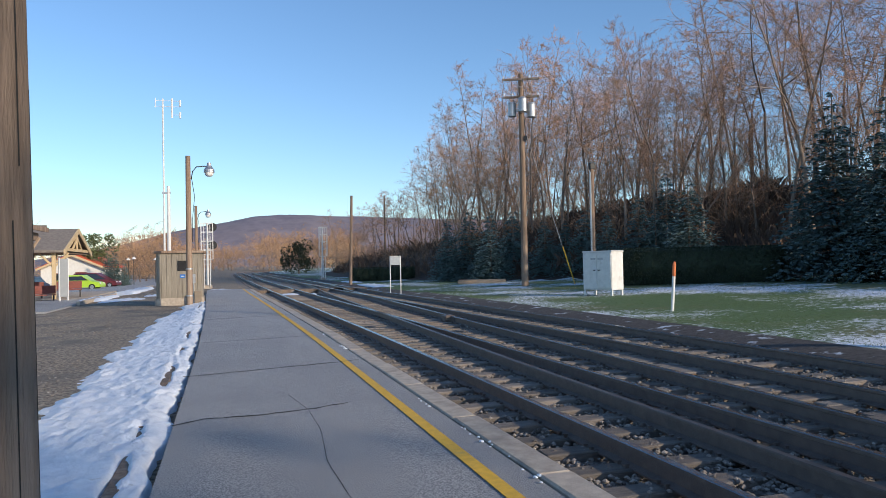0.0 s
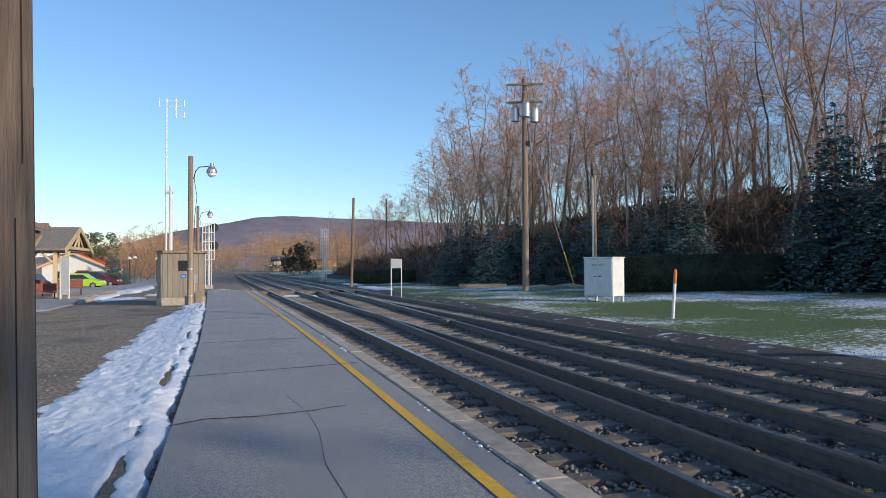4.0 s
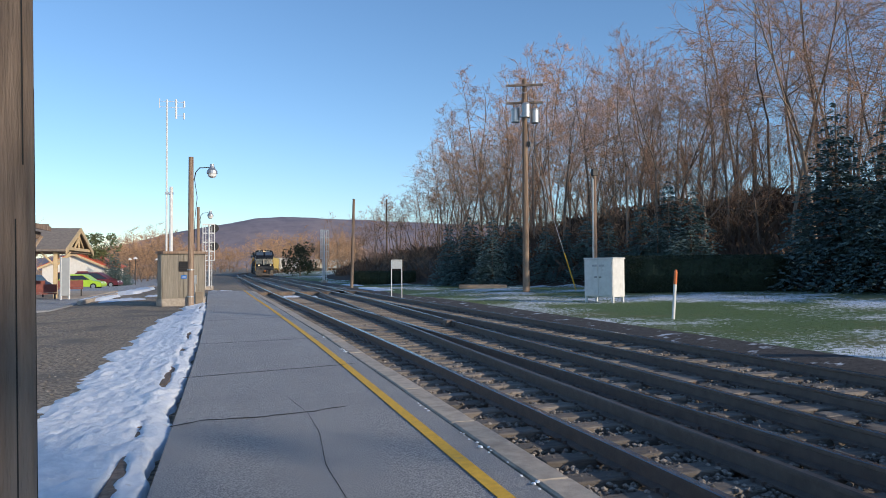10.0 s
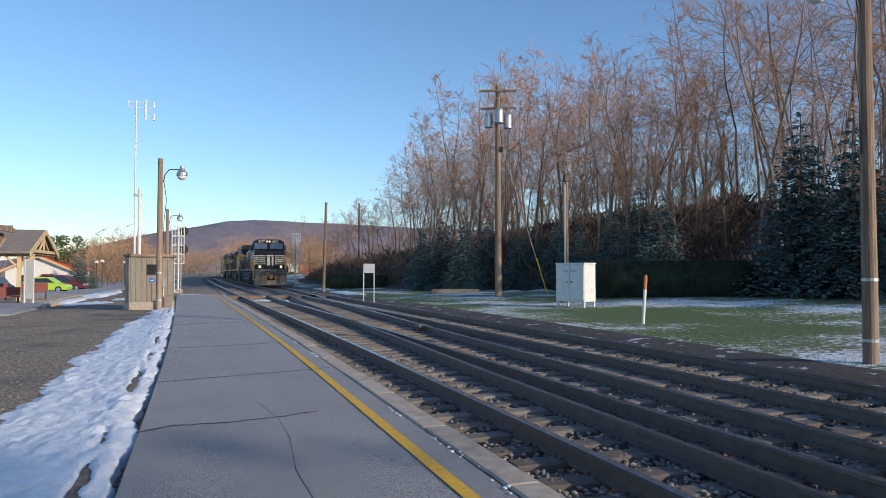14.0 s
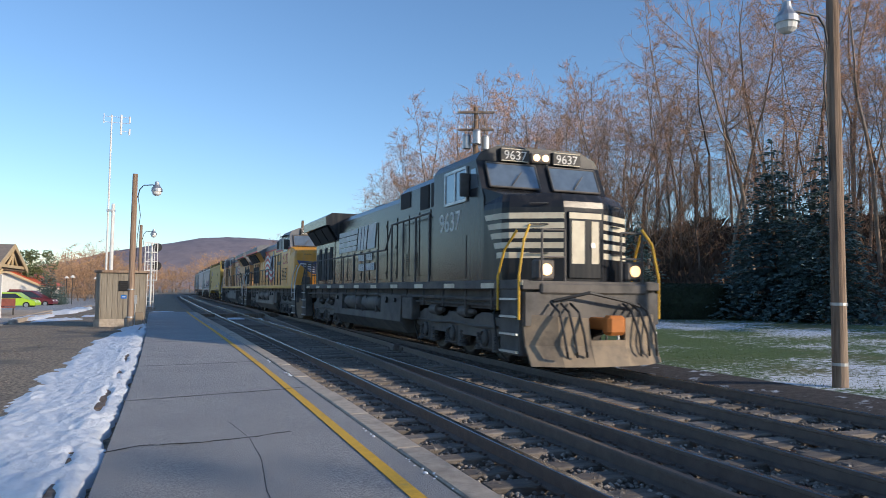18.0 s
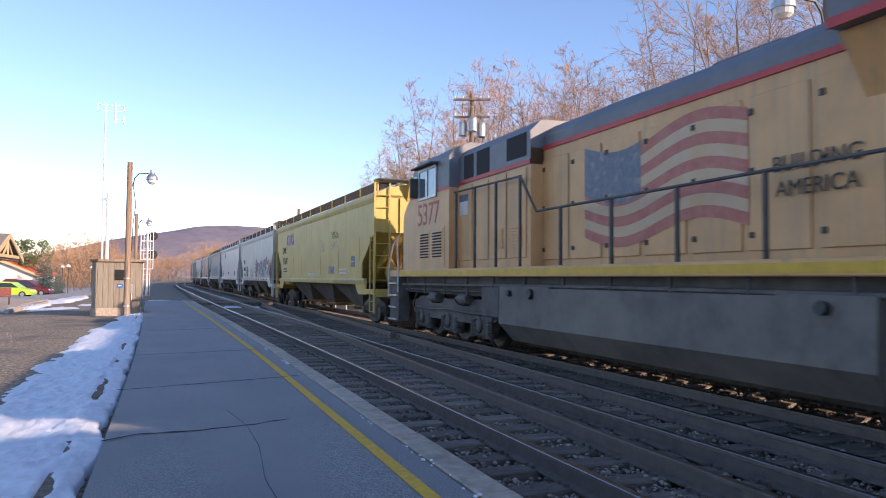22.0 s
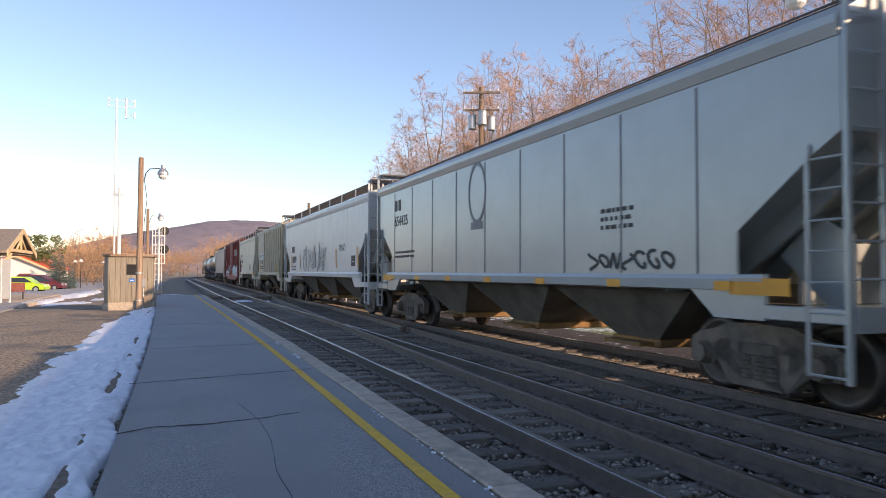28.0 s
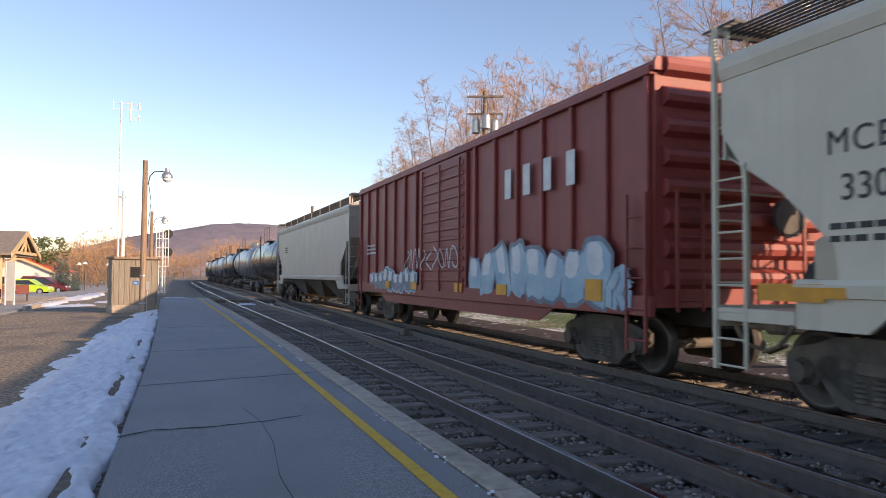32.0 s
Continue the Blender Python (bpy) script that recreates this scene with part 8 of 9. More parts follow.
    for sy in (-1, 1):
        d = part("ditch_light", Geo().box(10.12, 10.36, sy * 0.98 - 0.19, sy * 0.98 + 0.19, 1.68, 2.06, bev=0.04), M["frame_black"], lo)
        part("lens", Geo().tube((10.35, sy * 0.98, 1.87), (10.39, sy * 0.98, 1.87), 0.11, n=16), (M["lamp_on"] if sy < 0 else M["lamp_dim"]) if lit else M["lamp_off"], d)
    # ends: anticlimber, plow, steps, handrails, couplers
    for s in (-1, 1):
        def bx(a, b, *r, **k):
            return (min(s * a, s * b), max(s * a, s * b), *r)
        part("anticlimber", Geo().box(*bx(10.1, 10.5), -1.15, 1.15, 1.42, 1.62, bev=0.03), M["frame_black"] if scheme == "black" else body, lo)
        g = Geo()
        P = [(10.35, -1.46), (10.72, -0.95), (10.95, -0.28), (10.95, 0.28), (10.72, 0.95), (10.35, 1.46)]
        lowp = [(10.6, -1.4), (10.9, -0.9), (11.05, -0.2), (11.05, 0.2), (10.9, 0.9), (10.6, 1.4)]
        P = P[:2] + [(10.86, -0.4), (10.9, -0.36), (10.9, 0.36), (10.86, 0.4)] + P[4:]
        lowp = lowp[:2] + [(11.03, -0.4), (11.04, -0.36), (11.04, 0.36), (11.03, 0.4)] + lowp[4:]
        topz = [1.06, 1.02, 1.0, 0.6, 0.6, 1.0, 1.02, 1.06]
        midp = [((a[0] + b[0]) / 2 - 0.06, (a[1] + b[1]) / 2) for a, b in zip(P, lowp)]
        rings = [[(s * x, y, z) for (x, y), z in zip(P, topz)], [(s * x, y, 0.5) for x, y in midp], [(s * x, y, 0.14) for x, y in lowp], [(s * (x - 0.06), y, 0.14) for x, y in lowp], [(s * (x - 0.06), y, 0.5) for x, y in midp], [(s * (x - 0.06), y, z) for (x, y), z in zip(P, topz)]]
        g.loft(rings + [rings[0]], closed=False)
        part("snow_plow", g, M["plow_rust"], lo, "grimy steel snow plow")
        part("pilot", Geo().box(*bx(10.15, 10.45), -1.45, 1.45, 0.85, 1.45), M["frame_black"], lo)
        g = Geo().box(*bx(10.4, 11.12), -0.12, 0.12, 0.78, 1.0, bev=0.03)
        g.box(*bx(10.95, 11.2), -0.2, 0.18, 0.7, 1.05, bev=0.06)
        part("coupler", g, M["coupler_orange"] if s > 0 else M["plow_rust"], lo)
        for y0 in (-0.95, -0.75, -0.55, 0.6, 0.78, 0.95):
            g = Geo().pipe([(s * 10.5, y0, 1.25), (s * 10.78, y0, 1.1), (s * 10.98, y0 * 1.02, 0.7), (s * 11.04, y0, 0.42), (s * 10.98, y0 + 0.05, 0.32)], 0.024)
            part("air_hose", g, M["mark_black"], lo)
        g = Geo().pipe([(s * 10.5, -0.9, 1.3), (s * 10.75, -0.3, 1.45), (s * 10.7, 0.5, 1.3), (s * 10.6, 0.9, 1.2)], 0.03)
        part("air_hose", g, M["mark_black"], lo)
        for sy in (-1, 1):
            st = Geo().box(*bx(9.55, 10.3), min(sy * 1.2, sy * 1.5), max(sy * 1.2, sy * 1.5), 0.3, 1.5)
            part("stepwell", st, M["frame_black"], lo)
            for k in range(4):
                stp = Geo().box(*bx(9.6, 10.28), min(sy * 1.38, sy * 1.56), max(sy * 1.38, sy * 1.56), 0.34 + k * 0.32, 0.38 + k * 0.32)
                part("step", stp, M["galvanised"], lo)
            g = Geo()
            rail_m = M["white_mark"] if scheme != "black" else M["step_yellow"] if s > 0 else M["frame_black"]
            g.pipe([(s * 9.5, sy * 1.54, 1.1), (s * 9.5, sy * 1.54, 1.75), (s * 9.7, sy * 1.5, 2.25), (s * 10.0, sy * 1.4, 2.6)], 0.024)
            g.pipe([(s * 10.36, sy * 1.54, 0.95), (s * 10.36, sy * 1.54, 1.75), (s * 10.32, sy * 1.42, 2.4), (s * 10.22, sy * 1.25, 2.7)], 0.024)
            part("grab_rail", g, rail_m, lo)
        for sy in (-1, 1):
            g = Geo()
            for y in (sy * 0.62, sy * 1.1):
                g.tube((s * 10.42, y, 1.6), (s * 10.42, y, 2.6), 0.022, n=6)
            for z in (2.1, 2.6):
                g.tube((s * 10.42, sy * 0.62, z), (s * 10.42, sy * 1.1, z), 0.02, n=6)
            part("end_railing", g, M["frame_black"], lo)
    # side handrails, raised beside the cabin
    for sy in (-1, 1):
        y = sy * 1.47
        part("handrail", Geo().pipe([(-9.6, y, 2.62), (2.0, y, 2.62), (2.6, y, 3.3), (5.7, y, 3.35)], 0.024), M["frame_black"], lo)
        short = Geo().box(-0.025, 0.025, y - 0.02, y + 0.02, 1.66, 2.62).mesh("stanchion", M["frame_black"])
        tall = Geo().box(-0.025, 0.025, y - 0.02, y + 0.02, 1.66, 3.32).mesh("stanchion", M["frame_black"])
        for x in (-9.6, -8.5, -7.2, -5.8, -4.4, -3.0, -1.6, -0.2, 1.2):
            part("stanchion", short, None, lo, m=pose(x, 0, 0))
        for x in (2.6, 3.6, 4.6, 5.6):
            part("stanchion", tall, None, lo, m=pose(x, 0, 0))
    if rear_lights:
        b = part("rear_light_box", Geo().box(-10.16, -9.96, -0.14, 0.14, 3.5, 4.1, bev=0.03), M["loco_grey"], lo)
        for z in (3.65, 3.93):
            part("rear_light", Geo().tube((-10.15, 0, z), (-10.19, 0, z), 0.1, n=16), M["galvanised"], b, "unlit twin rear light")
    return lo


def build_ns():
    lo = locomotive("black freight locomotive with cream nose stripes, headlights lit", "9637", M["black_loco"], M["black_loco"], scheme="black")
    # cream stripes round the nose
    for k in range(5):
        z = 2.86 - k * 0.19
        for sy in (-1, 1):
            pts = [(facet(0.0, z, sy).x, facet(0.0, z, sy).y), (facet(1.0, z, sy).x, facet(1.0, z, sy).y), (9.425, sy * 1.428), (8.82 + 0.11 * k, sy * (1.498 - 0.013 * k))]
            g = Geo()
            for (xa, ya), (xb, yb) in zip(pts, pts[1:]):
                lap = 0.05 if xb < 9.2 else 0.0
                g.add([(xa, ya, z), (xb + lap, yb, z), (xb, yb, z + 0.115), (xa, ya, z + 0.115), (xa, ya + sy * 0.006, z), (xb + lap, yb + sy * 0.006, z), (xb, yb + sy * 0.006, z + 0.115), (xa, ya + sy * 0.006, z + 0.115)],
                      [(0, 1, 2, 3), (4, 5, 6, 7), (0, 1, 5, 4), (3, 2, 6, 7), (0, 3, 7, 4), (1, 2, 6, 5)])
            part("nose_stripe", g, M["cream_stripe"], lo)
    part("nose_stripe", Geo().box(10.15, 10.157, -0.36, 0.36, 2.86, 2.975), M["cream_stripe"], lo)
    part("nose_emblem", Geo().box(10.15, 10.157, -0.3, -0.02, 2.0, 2.82), M["cream_stripe"], lo)
    part("nose_emblem", Geo().box(10.15, 10.157, 0.14, 0.3, 2.0, 2.82), M["cream_stripe"], lo)
    part("sill_line", Geo().box(9.3, 10.44, -1.507, -1.5, 1.58, 1.66), M["cream_stripe"], lo)
    for sy in (-1, 1):
        side_letters("9637", 0.62, 6.95 if sy < 0 else 6.95, 2.98, M["white_mark"], lo, sy, 1.503)
    # company mark: stripes and two slanted blocks, lettering as bars
    y = -1.01
    for k in range(4):
        part("hood_mark", Geo().prism_y([(-5.5, 2.86 + k * 0.2), (-2.95 + 0.05 * k, 2.86 + k * 0.2), (-2.9 + 0.05 * k, 3.03 + k * 0.2), (-5.5, 3.03 + k * 0.2)], y - 0.02, y - 0.014), M["white_mark"], lo)
    for x0, w0 in ((-2.8, 0.34), (-2.38, 0.3), (-2.0, 0.3), (-1.55, 0.62), (-1.0, 0.34)):
        part("hood_mark", Geo().prism_y([(x0, 2.84), (x0 + w0, 2.84), (x0 + w0 + 0.2, 3.66), (x0 + 0.2, 3.66)], y - 0.02, y - 0.014), M["white_mark"], lo)
    bars(7, 0.2, 0.24, 0.05, -1.75, 2.58, M["white_mark"], lo, y - 0.02)
    bars(8, 0.2, 0.24, 0.05, -1.6, 2.24, M["white_mark"], lo, y - 0.02)
    return lo


def build_up(number, body, side, scheme, lit, rear_lights, label):
    lo = locomotive(label, number, body, M["loco_grey"], side, scheme, lit, rear_lights)
    side_letters(number, 0.76, 7.3, 2.98, M["number_red"], lo, side, 1.505)
    y = side * 1.012
    if scheme == "yellow":
        flag(lo, -3.65, 0.1, 2.05, 3.6, y, True)
        part("flag_staff", Geo().tube((0.55, y, 1.8), (-0.2, y, 3.75), 0.03, n=6), M["white_mark"], lo)
    else:
        flag(lo, -2.3, 1.2, 2.1, 3.5, y, True, "faded_red", "faded_white", "faded_blue")
        side_letters("BUILDING", 0.25, -3.25, 2.74, M["mark_black"], lo, side, 1.045, "lettering")
        side_letters("AMERICA", 0.25, -3.25, 2.46, M["mark_black"], lo, side, 1.045, "lettering")
    if scheme == "yellow":
        bars(8, 0.15, 0.18, 0.05, 3.9, 2.9, M["loco_grey"], lo, side * 1.285)
    # striped shield
    sh = part("shield", Geo().box(5.4, 5.85, min(side * 1.25, side * 1.285), max(side * 1.25, side * 1.285), 2.85, 3.3), M["white_mark"], lo)
    part("shield_band", Geo().box(5.4, 5.85, min(side * 1.25, side * 1.29), max(side * 1.25, side * 1.29), 3.15, 3.3), M["flag_blue"], sh)
    # wings on the slanted nose faces
    for sy in (-1, 1):
        part("nose_wing", facet_patch([(0.0, 2.78), (0.98, 2.86), (0.9, 2.7), (0.7, 2.56), (0.5, 2.36), (0.2, 2.2), (0.0, 2.2)], sy, 0.006), M["flag_blue"], lo)
        for k in range(4):
            u1 = 0.86 - 0.16 * k
            part("wing_feather", facet_patch([(0.12, 2.66 - 0.11 * k), (u1, 2.73 - 0.12 * k), (u1 - 0.06, 2.67 - 0.12 * k), (0.12, 2.61 - 0.11 * k)], sy, 0.011), M["white_mark"], lo)
    part("nose_wing", Geo().box(10.15, 10.158, -0.33, 0.33, 2.15, 2.8), M["flag_blue"], lo)
    for k in range(5):
        part("wing_feather", Geo().box(10.158, 10.163, -0.28 + 0.12 * k, -0.21 + 0.12 * k, 2.2, 2.55), M["red_stripe" if k % 2 == 0 else "white_mark"], lo)
    return lo
# ---------------------------------------------------------------- the train, front to back
Y1 = -1.575


def build_consist():
    out = []
    lo = build_ns()
    out.append((lo, 22.05, False))
    out.append((build_up("5332", M["loco_yellow"], -1, "yellow", False, False, "yellow and grey freight locomotive with flag painted on hood"), 22.45, False))
    out.append((build_up("5377", M["faded_yellow"], 1, "faded", False, True, "faded yellow locomotive running backwards with flag on hood"), 22.0, True))
    # yellow hopper
    c = hopper("yellow covered hopper car with scattered graffiti", 18.55, M["hopper_yellow"])
    letters("DME", 0.46, -6.5, 2.76, M["mark_black"], c, Y1, "reporting_mark", 1.1)
    letters("51548", 0.46, -6.3, 2.24, M["mark_black"], c, Y1)
    small_print(c, -6.3, 1.88, Y1, M["mark_black"], 3, 2)
    scrawl(c, -5.9, -4.1, 2.95, 3.6, [M["spray_violet"]], 11, 6, 0.06, Y1, fill=False)
    scrawl(c, 3.2, 4.3, 2.85, 3.2, [M["mark_black"]], 12, 5, 0.018, Y1, fill=False)
    scrawl(c, 3.3, 4.2, 2.5, 2.8, [M["spray_plum"]], 13, 4, 0.018, Y1, fill=False)
    scrawl(c, 1.5, 2.1, 2.4, 3.0, [M["spray_plum"]], 15, 3, 0.016, Y1, fill=False)
    part("stencil", Geo().box(6.05, 6.48, Y1 - 0.005, Y1 + 0.003, 1.82, 2.18), M["flag_blue"], c)
    part("stencil_line", Geo().box(6.1, 6.43, Y1 - 0.008, Y1 - 0.005, 1.98, 2.0), M["white_mark"], c)
    scrawl(c, 3.3, 3.7, 1.6, 1.9, [M["spray_cobalt"], M["spray_cobalt"]], 14, 2, 0.06, Y1)
    part("paint_patch", Geo().box(2.85, 3.3, Y1 - 0.003, Y1 + 0.003, 1.62, 1.9), M["patch_tan"], c)
    part("paint_patch", Geo().box(4.55, 5.1, Y1 - 0.003, Y1 + 0.003, 2.05, 2.35), M["patch_pale"], c)
    for x, z in ((7.05, 2.0), (4.3, 1.6), (1.5, 1.55), (-2.2, 1.55), (-4.2, 1.6)):
        g = Geo()
        stroke(g, [(x, z + 0.75), (x + 0.05, z)], 0.07, Y1 - 0.004)
        part("paint_drip", g, M["drip_brown"], c)
    small_print(c, 4.95, 1.75, Y1, M["spray_white"], 5, 2, 0.9)
    small_print(c, 0.0, 1.62, Y1, M["spray_white"], 25, 1, 1.8)
    scrawl(c, 4.0, 6.9, 1.3, 1.42, [M["spray_plum"]], 16, 12, 0.016, Y1 - 0.075, fill=False)
    out.append((c, 18.55, False))
    # grey hoppers
    c = hopper("light grey covered hopper car with purple graffiti along its side", 17.0, M["hopper_grey"])
    bars(3, 0.2, 0.3, 0.1, -5.55, 2.52, M["mark_black"], c, Y1)
    letters("118805", 0.38, -5.4, 2.02, M["mark_black"], c, Y1)
    small_print(c, -5.3, 1.68, Y1, M["mark_black"], 7, 2)
    mural(c, 0.3, 6.6, 1.45, 2.45, M["spray_plum"], M["spray_white"], M["mark_black"], 21, 8, Y1)
    scrawl(c, 6.1, 6.6, 1.95, 2.3, [M["mark_black"]], 22, 3, 0.03, Y1, fill=False)
    scrawl(c, -1.7, -0.4, 1.45, 2.2, [M["mark_black"]], 28, 3, 0.03, Y1, fill=False)
    scrawl(c, -4.5, -3.3, 1.45, 2.35, [M["mark_black"], M["spray_plum"], M["spray_blue"]], 29, 3, 0.04, Y1)
    part("stencil", Geo().box(5.7, 6.15, Y1 - 0.04, Y1 - 0.03, 1.62, 2.0), M["mark_black"], c)
    for x in (6.45, 3.75, 1.15, -1.7, -4.2):
        stroke_g = Geo()
        stroke(stroke_g, [(x, 2.35 if x > 6 else 1.95), (x + 0.16, 1.45)], 0.13, Y1 - 0.05)
        part("paint_mark", stroke_g, M["tag_orange"], c)
    for i in range(22):
        part("reflector", Geo().box(-6.0 + i * 0.56, -5.72 + i * 0.56, Y1 - 0.078, Y1 - 0.07, 1.33, 1.4), M["red_stripe" if i % 2 else "white_mark"], c)
    out.append((c, 17.0, False))
    c = hopper("pale grey covered hopper car with small red lettering", 17.7, M["hopper_white"], sill_mark=True)
    bars(2, 0.3, 0.5, 0.12, -3.5, 3.35, M["red_stripe"], c, Y1)
    small_print(c, -0.5, 1.9, Y1, M["mark_black"], 8, 2)
    scrawl(c, -5.9, -5.3, 1.5, 2.3, [M["mark_black"]], 23, 2, 0.05, Y1, fill=False)
    part("stencil", Geo().box(4.5, 5.0, Y1 - 0.005, Y1 + 0.003, 1.6, 1.95), M["mark_black"], c)
    out.append((c, 17.7, False))
    c = hopper("beige covered hopper car with white and blue graffiti", 17.7, M["hopper_beige"], sill_mark=True)
    letters("SMW", 0.44, -6.15, 2.76, M["mark_black"], c, Y1 - 0.008, "reporting_mark", 1.1)
    letters("842560", 0.5, -5.9, 2.26, M["mark_black"], c, Y1 - 0.008)
    small_print(c, -5.8, 1.88, Y1, M["mark_black"], 9, 2)
    mural(c, -2.6, 5.0, 1.45, 2.7, M["spray_blue"], M["spray_white"], M["mark_black"], 24, 9, Y1, 0.11)
    part("paint_patch", Geo().box(-6.9, -5.1, Y1 - 0.003, Y1 + 0.003, 2.05, 3.62), M["patch_slate"], c)
    part("paint_patch", Geo().box(-5.098, -3.6, Y1 - 0.003, Y1 + 0.003, 2.95, 3.68), M["patch_slate"], c)
    out.append((c, 17.7, False))
    c = hopper("silver-grey covered hopper car with round dark emblem", 17.2, M["hopper_silver"], walk_rail=False, sill_mark=True)
    bars(2, 0.22, 0.3, 0.1, -6.1, 3.3, M["mark_black"], c, Y1)
    letters("654435", 0.4, -5.8, 2.85, M["mark_black"], c, Y1)
    small_print(c, -5.5, 2.0, Y1, M["mark_black"], 10, 2, 1.6)
    g = Geo()
    ring = [2 * math.pi * i / 32 for i in range(33)]
    g.loft([[(-0.6 + q * 0.42 * math.cos(a), yy, 3.1 + q * 0.6 * math.sin(a)) for q, yy in ((0.93, Y1 - 0.006), (1.07, Y1 - 0.006), (1.07, Y1 + 0.002), (0.93, Y1 + 0.002))] for a in ring])
    part("emblem", g, M["loco_grey"], c, "faded oval emblem")
    g = Geo()
    stroke(g, [(-0.9, 2.42), (-0.3, 2.42)], 0.16, Y1 - 0.004)
    part("emblem_band", g, M["loco_grey"], c)
    for i in range(9):
        x = -6.4 + i * 1.55
        if abs(x) < 6.6:
            part("weld_seam", Geo().box(x - 0.014, x + 0.014, Y1 - 0.004, Y1 + 0.004, 1.45, 3.68), M["loco_grey"], c)
    scrawl(c, 3.6, 5.6, 1.5, 1.8, [M["mark_black"]], 25, 7, 0.045, Y1, fill=False)
    small_print(c, 4.3, 2.35, Y1, M["mark_black"], 12, 3, 0.7)
    out.append((c, 17.2, False))
    c = hopper("off-white covered hopper car with black graffiti outlines", 17.5, M["hopper_white"])
    bars(3, 0.2, 0.3, 0.1, -5.75, 2.54, M["mark_black"], c, Y1)
    letters("118909", 0.48, -5.6, 2.03, M["mark_black"], c, Y1)
    small_print(c, -5.5, 1.7, Y1, M["mark_black"], 13, 2)
    mural(c, -3.4, 2.1, 1.45, 2.6, None, M["hopper_white"], M["mark_black"], 26, 6, Y1, 0.12)
    scrawl(c, 4.1, 5.1, 2.2, 2.55, [M["mark_black"]], 27, 5, 0.02, Y1, fill=False)
    part("stencil", Geo().box(5.95, 6.45, Y1 - 0.005, Y1 + 0.003, 1.65, 2.02), M["mark_black"], c)
    part("stencil_line", Geo().box(6.05, 6.35, Y1 - 0.008, Y1 - 0.005, 1.8, 1.82), M["white_mark"], c)
    for x in (-6.2, -3.9, 3.6, 6.75):
        stroke_g = Geo()
        stroke(stroke_g, [(x, 2.3), (x + 0.12, 1.6)], 0.16, Y1 - 0.008)
        part("paint_mark", stroke_g, M["tag_orange"], c)
    out.append((c, 17.5, False))
    c = hopper("short tan ribbed covered hopper car with rust streaks", 12.7, M["hopper_tan"], bays=2, ribs=13, top=4.5, cut=1.2, walk_rail=False, plain=(-4.4, -1.75))
    for k in range(2):
        part("stencil_panel", Geo().box(-4.02 + k * 0.97, -3.22 + k * 0.97, -1.585, -1.572, 2.27, 2.65), M["white_mark"], c)
    letters("ND", 0.33, -3.62, 2.46, M["mark_black"], c, -1.588, "reporting_mark", 1.5)
    letters("YX", 0.33, -2.65, 2.46, M["mark_black"], c, -1.588, "reporting_mark", 1.5)
    small_print(c, -3.45, 1.8, -1.578, M["mark_black"], 41, 2, 0.6)
    small_print(c, -2.55, 1.8, -1.578, M["mark_black"], 42, 2, 0.55)
    letters("298", 0.36, -3.6, 2.07, M["mark_black"], c, -1.578)
    letters("399", 0.36, -2.62, 2.07, M["mark_black"], c, -1.578)
    for x in (-4.07, 3.6):
        part("paint_mark", Geo().box(x, x + 0.18, -1.582, -1.57, 1.45, 1.93), M["tag_orange"], c)
    out.append((c, 12.7, False))
    c = hopper("short cream covered hopper car with rounded sides", 13.05, M["hopper_cream"], bays=2, curved=True, cut=1.5, sill_mark=True)
    letters("MCEX", 0.34, -4.0, 2.74, M["mark_black"], c, Y1, "reporting_mark", 1.1)
    letters("330100", 0.36, -3.8, 2.3, M["mark_black"], c, Y1)
    small_print(c, -4.0, 1.95, Y1, M["mark_black"], 15, 2)
    part("stencil", Geo().box(2.2, 2.65, Y1 - 0.005, Y1 + 0.003, 1.6, 2.0), M["mark_black"], c)
    out.append((c, 13.05, False))
    c = boxcar("dark red ribbed boxcar with blue and white graffiti", 17.35, M["box_red"])
    bars(4, 0.26, 0.56, 0.5, 4.75, 3.2, M["white_mark"], c, -1.58)
    bubbles(c, 1.75, 7.0, 0.98, 2.25, M["spray_slate"], M["spray_blue"], M["spray_white"], 31, 8, -1.582)
    mural(c, 6.4, 7.8, 0.98, 1.6, None, M["spray_blue"], M["spray_slate"], 33, 3, -1.585, 0.22)
    bubbles(c, -6.4, -1.75, 0.98, 1.75, M["spray_blue"], M["spray_slate"], M["spray_white"], 32, 9, -1.582)
    scrawl(c, -2.6, 1.3, 1.6, 2.2, [M["spray_white"]], 34, 9, 0.03, -1.64, fill=False)
    for x in (-4.3, -1.9, 1.2, 3.4, 6.6):
        part("reflector", Geo().box(x - 0.22, x + 0.22, -1.62, -1.6, 1.1, 1.3 + (0.12 if x > 6 else 0)), M["tag_orange"], c)
    small_print(c, -6.3, 2.4, -1.58, M["white_mark"], 16, 3, 0.9)
    out.append((c, 17.35, False))
    c = hopper("grey covered hopper car with dusty sides", 18.4, M["hopper_beige"])
    small_print(c, -5.6, 2.9, Y1, M["mark_black"], 17, 3)
    out.append((c, 18.4, False))
    for k in range(7):
        silver = k in (1, 3, 4)
        c = tank_car("glossy black tank car with top platform" if not silver else "dull silver tank car with rust-streaked shell", 17.2, M["tank_silver"] if silver else M["tank_black"])
        out.append((c, 17.2, False))
    for k in range(2):
        c = hopper("grey covered hopper car far back in the train", 17.6, M["hopper_grey" if k else "hopper_white"])
        out.append((c, 17.6, False))
    return out


CONSIST = build_consist()
SPEED = 14.4
FRONT_AT = 10.9      # where the front coupler stands at 18 s, in metres along the track


